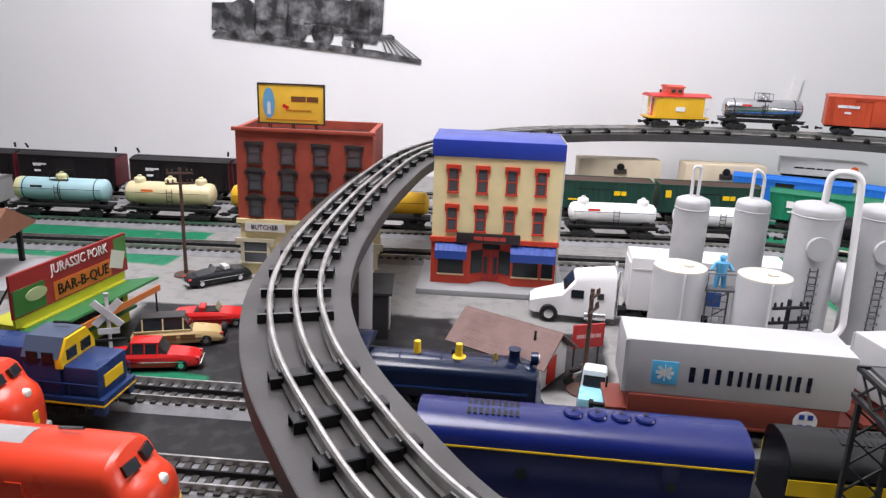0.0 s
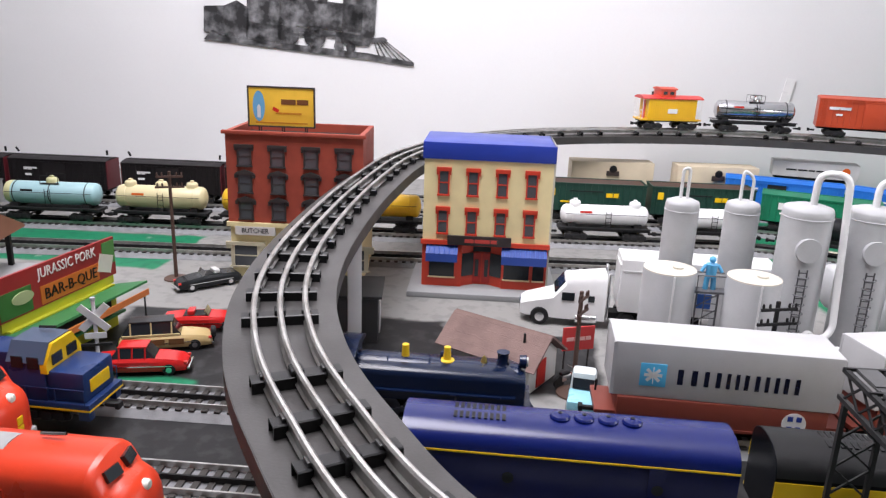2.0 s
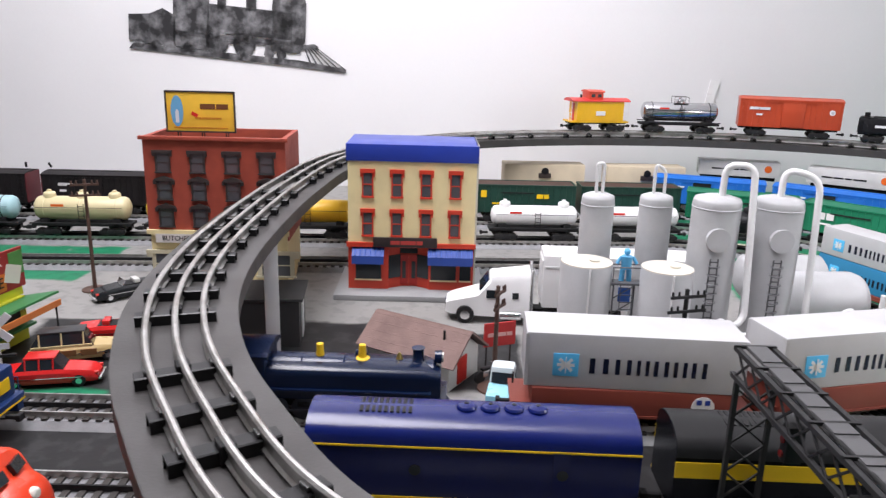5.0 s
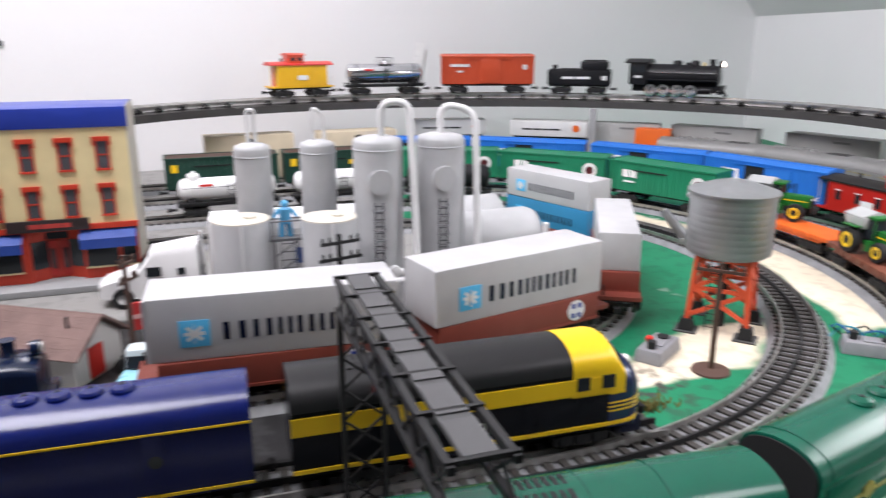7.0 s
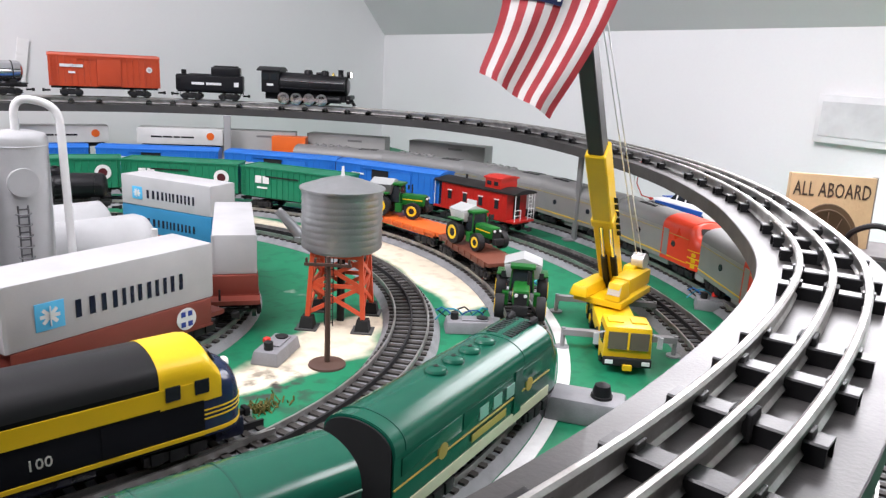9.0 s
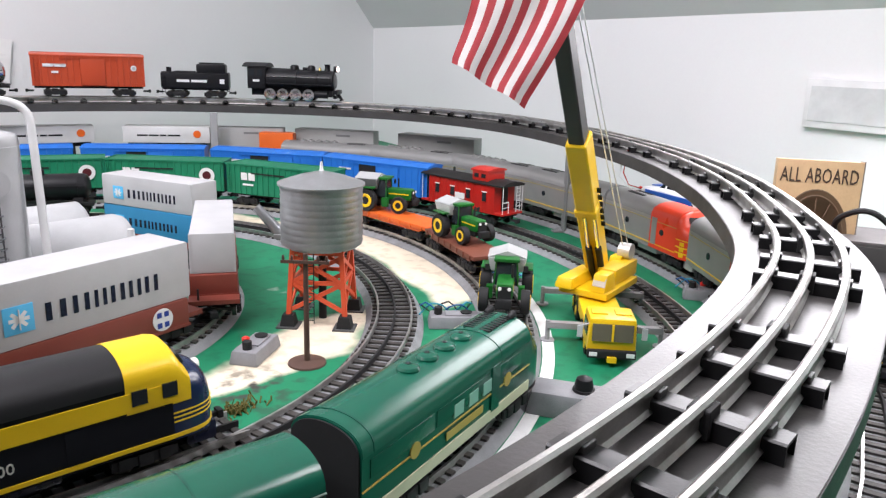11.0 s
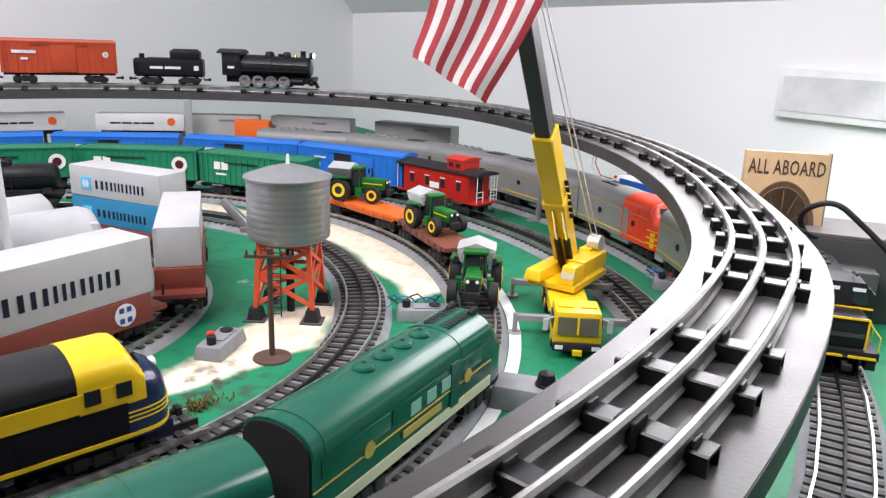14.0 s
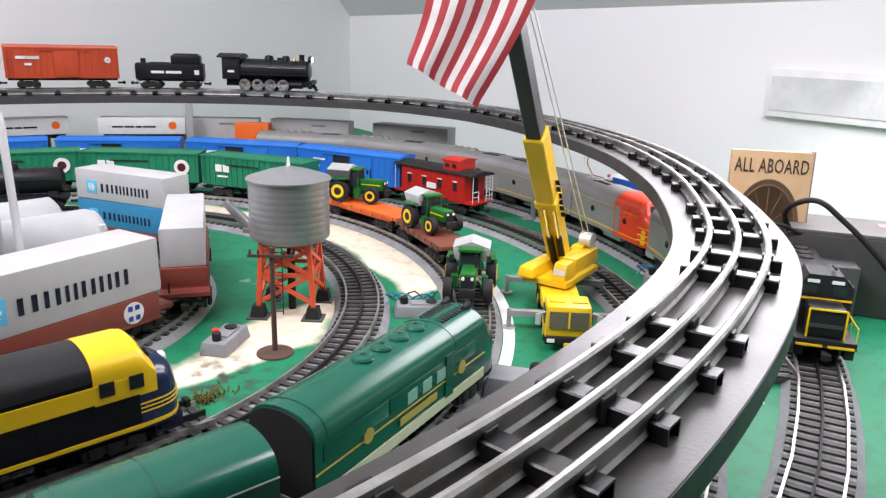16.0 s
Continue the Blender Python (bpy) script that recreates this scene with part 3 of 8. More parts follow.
def boxcar(m, label, body, roof, L=0.196, W=0.050, H=0.056, words=(), ink=None, door=None, group="", open_door=False, emblem=None):
    ob = vehicle("boxcar", label, "boxcar", m, L, group)
    z0 = 0.020
    part("body", ribbed_side(L, W, z0, H, 18), body, ob)
    part("roof", prism(roof_outline(W + 0.002, z0 + H, 0.004), L + 0.002), roof, ob)
    part("roof_walk", box(0, 0, z0 + H + 0.0045, L * 0.98, 0.009, 0.0012), roof, ob)
    for s in (-1, 1):
        dx = 0.006 if not open_door else -0.03
        d = part("door", box(dx, s * (W / 2 + 0.0016), z0 + 0.002, 0.042, 0.0016, H - 0.006, bev=0.0004), door or body, ob)
        part("door_rail", box(0, s * (W / 2 + 0.0026), z0 + H - 0.0045, 0.10, 0.001, 0.0014), door or body, d)
        if open_door:
            part("door_opening", box(0.012, s * (W / 2 + 0.0007), z0 + 0.003, 0.034, 0.0008, H - 0.008), MATT_BLACK, ob)
        ladder(ob, -L / 2 + 0.008, s * (W / 2 + 0.0016), z0 + 0.002, z0 + H - 0.004, material=body)
        if words:
            bars("lettering", ob, s * L * 0.30, s * (W / 2 + 0.0014), z0 + H * 0.68, words, 0.0055, ink or WHITE, s)
            bars("number", ob, s * L * 0.30, s * (W / 2 + 0.0014), z0 + H * 0.46, (0.012,), 0.004, ink or WHITE, s)
            bars("data", ob, s * L * 0.27, s * (W / 2 + 0.0014), z0 + H * 0.70, (0.024,), 0.003, ink or WHITE, s)
        if emblem:
            round_emblem(ob, -s * L * 0.40, s * (W / 2 + 0.0009), z0 + H * 0.62, emblem[2], emblem[0], emblem[1], s)
    return ob


def hopper_car(m, label, body, L=0.178, W=0.050, H=0.050, ink=None, words=(0.03,), group="", ring=False, load=None, ribs=12, name="hopper_car", text_at=0.28, mark=None):
    """An open-top car with ribs, sloped ends and a rim."""
    ob = vehicle(name, label, "hopper car", m, L, group)
    z0 = 0.020
    part("body", ribbed_side(L, W, z0, H, ribs, 0.0014), body, ob)
    rim = bmesh.new()
    for s in (-1, 1):
        add_box(rim, 0, s * (W / 2 + 0.0006), z0 + H - 0.0005, L + 0.002, 0.0026, 0.0024)
        add_box(rim, s * L / 2, 0, z0 + H - 0.0005, 0.0026, W, 0.0024)
    part("rim", rim, body, ob)
    part("load", box(0, 0, z0 + H + 0.0002, L - 0.005, W - 0.004, 0.0008), load or MATT_BLACK, ob)
    for s in (-1, 1):
        bars("lettering", ob, s * L * text_at, s * (W / 2 + 0.0014), z0 + H * 0.62, words, 0.012 if not mark else 0.008, ink or WHITE, s, 0.2)
        if mark:
            part("herald", box(s * L * 0.42, s * (W / 2 + 0.0017), z0 + H * 0.56, 0.011, 0.0008, 0.013), mark, ob, "small yellow herald")
        bars("data", ob, s * L * 0.28, s * (W / 2 + 0.0014), z0 + H * 0.34, (0.02,), 0.003, ink or WHITE, s)
        part("side_slot", box(s * 0.016, s * (W / 2 + 0.0016), z0 + H * 0.72, 0.062, 0.0008, 0.0022), MATT_BLACK, ob)
        if ring:
            round_emblem(ob, -s * L * 0.36, s * (W / 2 + 0.0016), z0 + H * 0.55, 0.0125, WHITE, paint((0.08, 0.01, 0.015), 0.4), s)
        ladder(ob, s * (L / 2 - 0.006), s * (W / 2 + 0.0018), z0 + 0.002, z0 + H - 0.003, material=body)
    return ob


def tank_car(m, label, shell, L=0.165, r=0.019, dome=1, ends=None, ink=None, group="", plat=False, bands=3, words=(0.02,)):
    ob = vehicle("tank_car", label, "tank car", m, L, group)
    zc = 0.0245 + r
    h = L / 2 - 0.005
    prof = [(0.002, -h), (r * 0.62, -h + 0.0018), (r * 0.9, -h + 0.005), (r, -h + 0.009), (r, h - 0.009), (r * 0.9, h - 0.005), (r * 0.62, h - 0.0018), (0.002, h)]
    part("tank", lathe(prof, 32, "x", (0, 0, zc)), shell, ob, smooth=True)
    if ends:
        part("end_cap", lathe([(0.002, h + 0.0003), (r * 0.63, h - 0.0014), (r * 0.915, h - 0.0048), (r * 1.012, h - 0.009), (r * 1.012, h - 0.016), (0.002, h - 0.016)], 32, "x", (0, 0, zc)), ends, ob)
    for i in range(bands):
        x = -h * 0.75 + 1.5 * h * i / max(1, bands - 1)
        part("band", lathe([(r + 0.0003, x - 0.0008), (r + 0.0006, x), (r + 0.0003, x + 0.0008)], 32, "x", (0, 0, zc)), MATT_BLACK if plat else shell, ob)
    for i in range(dome):
        x = 0.0 if dome == 1 else -h * 0.68 + 1.36 * h * i / (dome - 1)
        d = part("dome", lathe([(0.0095, 0), (0.0095, 0.006), (0.0085, 0.0085), (0.005, 0.0098), (0.001, 0.010)], 20, "z", (x, 0, zc + r - 0.002)), ends or shell, ob, smooth=True)
        part("hatch", rod((x, 0, zc + r + 0.0075), (x, 0, zc + r + 0.0105), 0.0035, 10), ends or shell, d)
    for s in (-1, 1):
        part("walkway", box(0, s * (r + 0.003), 0.0215, L * 0.96, 0.005, 0.0016), MATT_BLACK, ob)
        part("handrail", rod((-h * 0.9, s * (r + 0.0016), zc + 0.004), (h * 0.9, s * (r + 0.0016), zc + 0.004), 0.00045, 6), MATT_BLACK, ob)
        ladder(ob, 0.0 if plat else -0.004, s * (r + 0.0022), 0.022, zc + r * 0.55, 0.009)
        bars("lettering", ob, s * h * 0.45, s * (r - 0.0012) , zc + 0.007, words, 0.0038, ink or BLACK, s)
        part("cradle", box(s * h * 0.75, 0, 0.0200, 0.012, 2 * r * 0.9, 0.0085), MATT_BLACK, ob)
    if plat:
        bm = bmesh.new()
        for s in (-1, 1):
            add_box(bm, 0, s * 0.0085, zc + r - 0.002, 0.030, 0.006, 0.001)
            for x in (-0.015, 0.015):
                add_rod(bm, (x, s * 0.0115, zc + r - 0.002), (x, s * 0.0115, zc + r + 0.012), 0.0005, 6)
            add_rod(bm, (-0.015, s * 0.0115, zc + r + 0.012), (0.015, s * 0.0115, zc + r + 0.012), 0.0005, 6)
        part("platform", bm, MATT_BLACK, ob)
    return ob


def caboose(m, label, body, roof, L=0.128, W=0.048, H=0.042, cupola=None, group="", trim=None, cup_at=-0.10, panes=4):
    ob = vehicle("caboose", label, "caboose", m, L, group, 0.29)
    z0 = 0.021
    LB = L * 0.80
    part("body", ribbed_side(LB, W, z0, H, 22, 0.0005), body, ob)
    part("platform_floor", box(0, 0, z0 - 0.002, L, W, 0.003), body, ob)
    part("roof", prism(roof_outline(W + 0.005, z0 + H, 0.005), L * 1.0), roof, ob)
    cup = part("cupola", box(LB * cup_at, 0, z0 + H + 0.003, 0.031, W * 0.84, 0.0155, bev=0.001), cupola or body, ob)
    part("cupola_roof", prism(roof_outline(W * 0.9, z0 + H + 0.0185, 0.003), 0.036, "x", LB * cup_at), roof if cupola is None else cupola, cup)
    for s in (-1, 1):
        for dx in (-0.007, 0.007):
            part("cupola_window", box(LB * cup_at + dx, s * (W * 0.42 + 0.0004), z0 + H + 0.008, 0.008, 0.001, 0.006), DARK_GLASS, cup)
        for i in range(panes):
            x = -LB * 0.36 + LB * 0.24 * i
            w = part("window", box(x, s * (W / 2 + 0.0008), z0 + 0.016, 0.0075, 0.0012, 0.013), DARK_GLASS, ob)
            part("window_frame", box(x, s * (W / 2 + 0.0011), z0 + 0.0295, 0.0095, 0.0014, 0.0014), trim or body, w)
        part("plate", box(0.0, s * (W / 2 + 0.0014), z0 + 0.013, 0.020, 0.0008, 0.009), trim or WHITE, ob)
        x = s * (LB / 2 + 0.0005)
        part("end_door", box(x, 0, z0 + 0.001, 0.001, 0.014, H - 0.006), roof, ob)
        xe = s * (L / 2 - 0.001)
        bm = bmesh.new()
        for y in (-W / 2 + 0.001, -0.009, 0.009, W / 2 - 0.001):
            add_rod(bm, (xe, y, z0), (xe, y, z0 + (H if abs(y) > 0.01 else 0.018)), 0.0006, 6)
        for y0, y1 in ((-W / 2, -0.009), (0.009, W / 2)):
            add_rod(bm, (xe, y0, z0 + 0.018), (xe, y1, z0 + 0.018), 0.0006, 6)
            add_rod(bm, (xe, y0, z0 + 0.010), (xe, y1, z0 + 0.010), 0.0005, 6)
        part("railing", bm, trim or body, ob)
        lad = bmesh.new()
        for y in (0.009, 0.017):
            add_rod(lad, (xe, y, z0), (xe, y, z0 + H), 0.0005, 6)
        for i in range(7):
            add_rod(lad, (xe, 0.009, z0 + 0.004 + 0.0055 * i), (xe, 0.017, z0 + 0.004 + 0.0055 * i), 0.0004, 6)
        part("end_ladder", lad, trim or MATT_BLACK, ob)
    part("chimney", rod((-LB * 0.32, 0.008, z0 + H + 0.003), (-LB * 0.32, 0.008, z0 + H + 0.012), 0.002, 10), MATT_BLACK, ob)
    return ob


def body_outline(W, z0, H, top=0.30, n=14):
    """Cross-section of a streamlined carbody with a rounded roof."""
    pts = [(-W / 2, z0), (-W / 2, z0 + H * (1 - top))]
    for i in range(1, n):
        a = math.pi - math.pi * i / n
        pts.append((W / 2 * math.cos(a) * (1 - 0.0 * i), z0 + H * (1 - top) + H * top * math.sin(a) ** 0.75))
    return pts + [(W / 2, z0 + H * (1 - top)), (W / 2, z0)]


def loft(sections):
    bm = bmesh.new()
    rows = [[bm.verts.new((x, u, v)) for u, v in outline] for x, outline in sections]
    n = len(rows[0])
    for p, q in zip(rows, rows[1:]):
        for i in range(n):
            bm.faces.new((p[i], p[(i + 1) % n], q[(i + 1) % n], q[i]))
    bm.faces.new(rows[0])
    bm.faces.new(rows[-1][::-1])
    return bm


def streamliner(m, label, body, nose=None, L=0.23, W=0.052, H=0.058, cab=None, stripes=(), roof=None, fans=0, portholes=(), windows=(), nose_bands=(), skirt=None,
                name="diesel_locomotive", category="locomotive", group="", lamp=True, checks=None, cab_share=0.17, number=None, fan_at=-0.02, fan_step=0.0165, grille_at=-0.34, dark_end=False, seams=()):
    """A covered-wagon diesel or streamlined coach. nose: paint of the rounded nose at +x, or None for a flat end."""
    ob = vehicle(name, label, category, m, L, group, 0.30)
    z0 = 0.015
    x1 = L / 2 - (0.030 if nose else 0)
    part("body", loft([(-L / 2, body_outline(W, z0, H)), (x1, body_outline(W, z0, H))]), body, ob)
    if roof:
        part("roof", prism([(u * 1.012, v + 0.0006) for u, v in body_outline(W, z0, H)[1:-1]], x1 + L / 2 - 0.001, "x", (x1 - L / 2) / 2), roof, ob)
    if nose:
        secs = []
        for k, (f, hh, ww) in enumerate(((0, 1.0, 1.0), (0.12, 0.985, 1.0), (0.20, 0.93, 0.99), (0.30, 0.82, 0.985), (0.38, 0.755, 0.975), (0.50, 0.735, 0.95), (0.64, 0.71, 0.90), (0.76, 0.67, 0.82), (0.86, 0.61, 0.70), (0.94, 0.53, 0.52), (0.985, 0.45, 0.34), (1.0, 0.38, 0.20))):
            secs.append((x1 + 0.0305 * f, body_outline(W * ww, z0, H * hh, 0.30 + 0.25 * f)))
        nz = part("nose", loft(secs), nose, ob, smooth=False)
        if cab:
            rows = ((0, 1.0, 1.0), (0.12, 0.985, 1.0), (0.20, 0.93, 0.99), (0.30, 0.82, 0.985), (0.38, 0.755, 0.975))
            part("cab_front", loft([(x1 + 0.0305 * f, body_outline(W * ww * 1.018, z0 + H * 0.42, H * (hh - 0.42) + 0.0009, 0.5)) for f, hh, ww in rows]), cab, nz)
        for s in (-1, 1):
            part("windscreen", box(x1 + 0.0117, s * W * 0.19, z0 + H * 0.765, 0.0030, W * 0.24, H * 0.13, rz=s * 10, ry=-29), DARK_GLASS, nz)
        if lamp:
            part("headlight", lathe([(0.004, 0), (0.004, 0.003), (0.003, 0.0042), (0.001, 0.0045)], 14, "x", (x1 + 0.0235, 0, z0 + H * 0.60)), paint((0.9, 0.88, 0.8), 0.15), nz)
        for zf, hf, paint_of in nose_bands:
            rows = [(x1 + 0.0305 * f, W * ww * 1.018) for f, ww in ((0, 1.0), (0.2, 0.99), (0.38, 0.975), (0.5, 0.95), (0.64, 0.90), (0.76, 0.82), (0.86, 0.70), (0.94, 0.53), (1.0, 0.28))]
            zz, hh = z0 + H * zf, H * hf
            part("nose_stripe", loft([(x + 0.0006 * (k > 6), [(-w / 2, zz), (-w / 2, zz + hh), (w / 2, zz + hh), (w / 2, zz)]) for k, (x, w) in enumerate(rows)]), paint_of, nz)
        if checks:
            for i in range(3):
                for j in range(2):
                    part("yellow_check", box(x1 + 0.0292 - 0.0022 * (i != 1), (i - 1) * 0.0068, z0 + H * (0.10 + 0.13 * j), 0.004, 0.0062, H * 0.115, rz=(i - 1) * 32, bev=0.0004), checks, nz)
        part("pilot", box(x1 + 0.020, 0, 0.004, 0.020, W * 0.74, 0.013, bev=0.002), skirt or body, ob)
    if cab:
        xc = x1 - L * cab_share / 2
        part("cab_side", prism([(u * 1.018, v + 0.0009) for u, v in body_outline(W, z0 + H * 0.42, H * 0.58, 0.5)], L * cab_share, "x", xc), cab, ob)
        for s in (-1, 1):
            for dx in (-0.006, 0.012):
                part("cab_window", box(xc + dx, s * (W / 2 + 0.0005), z0 + H * 0.52, 0.009, 0.0018, 0.009), DARK_GLASS, ob)
    for s in (-1, 1):
        for zf, hf, paint_of in stripes:
            part("stripe", box((x1 - L / 2) / 2, s * (W / 2 + 0.0004), z0 + H * zf, x1 + L / 2, 0.0009, H * hf), paint_of, ob)
        for xf in portholes:
            part("porthole", rod((xf * L, s * W / 2, z0 + H * 0.42), (xf * L, s * (W / 2 + 0.0011), z0 + H * 0.42), 0.004, 14), DARK_GLASS, ob)
        for xf, wf, g in windows:
            part("window", box(xf * L, s * (W / 2 + 0.0004), z0 + H * 0.42, wf * L, 0.001, H * 0.16), g, ob)
        part("door_panel", box(x1 - L * 0.235, s * (W / 2 + 0.0005), z0 + 0.006, 0.011, 0.001, H * (0.33 if cab else 0.6)), body, ob)
    if number:
        for s, f in ((-1, face_front), (1, face_back)):
            lettering("cab_number", number, 0.009, f(s * L * 0.02, s * (W / 2 + 0.0004), z0 + H * 0.24), paint((0.55, 0.55, 0.5), 0.4), ob)
    for i in range(fans):
        x = L * fan_at + fan_step * i
        f = part("roof_fan", lathe([(0.0072, 0), (0.0072, 0.0020), (0.0062, 0.0034), (0.0035, 0.0044), (0.001, 0.0046)], 18, "z", (x, 0, z0 + H - 0.0006)), roof or body, ob)
        part("fan_grille", rod((x, 0, z0 + H + 0.0030), (x, 0, z0 + H + 0.0044), 0.0016, 12), MATT_BLACK, f)
    bm = bmesh.new()
    for i in range(9):
        for s in (-1, 1):
            add_box(bm, L * grille_at + 0.0042 * i, s * 0.006, z0 + H - 0.0006, 0.0024, 0.008, 0.0012)
    part("roof_grille", bm, MATT_BLACK, ob)
    for xf in seams:
        part("roof_seam", prism([(u * 1.022, v + 0.0010) for u, v in body_outline(W, z0, H)[1:-1]], 0.0011, "x", xf * L), body, ob)
    if dark_end:
        part("open_end", loft([(-L / 2 - 0.0012, body_outline(W * 0.95, z0 + 0.001, H * 0.965)), (-L / 2 - 0.0002, body_outline(W * 0.95, z0 + 0.001, H * 0.965))]), MATT_BLACK, ob, "open black rear end")
        for s in (-1, 1):
            part("horn", rod((L * 0.33, s * 0.009, z0 + H + 0.001), (L * 0.365, s * 0.009, z0 + H + 0.002), 0.0016, 8, 0.0030), MATT_BLACK, ob)
            for xa, xb in ((-0.47, -0.20), (-0.19, 0.10), (0.11, 0.30)):
                part("side_panel", box((xa + xb) / 2 * L, s * (W / 2 + 0.0001), z0 + H * 0.46, (xb - xa) * L, 0.0009, H * 0.20, bev=0.0002), body, ob)
    part("fuel_tank", box(0, 0, 0.0055, L * 0.22, W * 0.7, 0.012, bev=0.002), skirt or MATT_BLACK, ob)
    return ob


def hood_diesel(m, label, body, cabp, stripe, L=0.20, W=0.050, number="", group="", edge=None, wide=False, name="diesel_locomotive"):
    """A road switcher: narrow long hood, cab and short nose at +x."""
    ob = vehicle(name, label, "locomotive", m, L, group, 0.31)
    part("deck_frame", box(0, 0, 0.0155, L, W, 0.006, bev=0.0006), body, ob)
    part("frame_stripe", box(0, 0, 0.0150, L * 1.002, W * 1.012, 0.0016), stripe, ob)
    part("long_hood", box(-L * 0.14, 0, 0.021, L * 0.64, W * 0.62, 0.038, bev=0.003), body, ob)
    hexa = [(-W * 0.47, 0.021), (-W * 0.47, 0.054), (-W * 0.27, 0.069), (W * 0.27, 0.069), (W * 0.47, 0.054), (W * 0.47, 0.021)]
    c = part("cab", prism(hexa, L * 0.15, "x", L * 0.25), body if wide else cabp, ob)
    part("cab_roof", prism([(-W * 0.48, 0.0545), (-W * 0.28, 0.0700), (W * 0.28, 0.0700), (W * 0.48, 0.0545), (W * 0.47, 0.0540), (W * 0.27, 0.0688), (-W * 0.27, 0.0688), (-W * 0.47, 0.0540)], L * 0.155, "x", L * 0.248), paint((0.06, 0.085, 0.14), 0.4) if wide else cabp, c)
    if wide:
        part("cab_front", prism([(u * 1.01, v if v > 0.03 else 0.046) for u, v in hexa], 0.006, "x", L * 0.324), cabp, c)
        part("front_hood", box(L * 0.40, 0, 0.021, L * 0.155, W * 0.88, 0.027, bev=0.003), body, ob)
        part("front_panel", box(L * 0.4785, 0, 0.028, 0.001, W * 0.56, 0.011), cabp, ob)
        for s in (-1, 1):
            part("front_window", box(L * 0.324 + 0.0034, s * W * 0.20, 0.051, 0.0012, W * 0.26, 0.009), DARK_GLASS, c)
    for s in (-1, 1):
        for dx in (-0.007, 0.007):
            part("cab_window", box(L * 0.25 + dx, s * W * 0.472, 0.050, 0.010, 0.0012, 0.010), DARK_GLASS, c)
        part("windscreen", box(L * 0.325, s * 0.012, 0.051, 0.0012, 0.012, 0.010), DARK_GLASS, c)
        part("number_board", box(L * 0.326, s * 0.010, 0.0625, 0.001, 0.010, 0.003), WHITE, c)
        bm = bmesh.new()
        for i in range(9):
            x = -L * 0.48 + L * 0.12 * i
            add_rod(bm, (x, s * W * 0.49, 0.021), (x, s * W * 0.49, 0.034), 0.0005, 6)
        add_rod(bm, (-L * 0.48, s * W * 0.49, 0.034), (L * 0.48, s * W * 0.49, 0.034), 0.0005, 6)
        part("handrail", bm, edge or body, ob)
        part("hood_stripe", box(-L * 0.14, s * (W * 0.31 + 0.0003), 0.0245, L * 0.62, 0.0008, 0.003), stripe, ob)
        part("steps", box(L * 0.47, s * W * 0.40, 0.006, 0.010, 0.008, 0.011, bev=0.0006), body, ob)
    n = part("short_hood", box(L * 0.395, 0, 0.021, L * 0.15, W * 0.60, 0.0255 if wide else 0.027, bev=0.003), body, ob)
    part("nose_stripe", box(L * 0.4712, 0, 0.031, 0.001, W * 0.52, 0.0035), stripe, n)
    for i in range(3):
        part("roof_fan", lathe([(0.0068, 0), (0.0068, 0.0016), (0.001, 0.0022)], 16, "z", (-L * 0.36 + 0.018 * i, 0, 0.0588)), MATT_BLACK, ob)
    part("horn", rod((L * 0.22, 0.008, 0.0735), (L * 0.29, 0.008, 0.0745), 0.0012, 8), MATT_BLACK, ob)
    if edge:
        for s in (-1, 1):
            part("edge_line", box(L * 0.472, s * W * 0.30, 0.021, 0.0012, 0.0016, 0.026), edge, ob)
            part("pilot_line", box(L * 0.502, s * W * 0.25, 0.0155, 0.0012, W * 0.42, 0.002), edge, ob)
        part("brow_line", box(L * 0.4722, 0, 0.0465, 0.0012, W * 0.6, 0.0016), edge, ob)
        part("cab_line", box(L * 0.327, 0, 0.047, 0.0012, W * 0.92, 0.0016), edge, ob)
    if number:
        for s, f in ((-1, face_front), (1, face_back)):
            lettering("cab_number", number, 0.010, f(-L * 0.10, s * (W * 0.31 + 0.0008), 0.035), YELLOW, ob)
    return ob


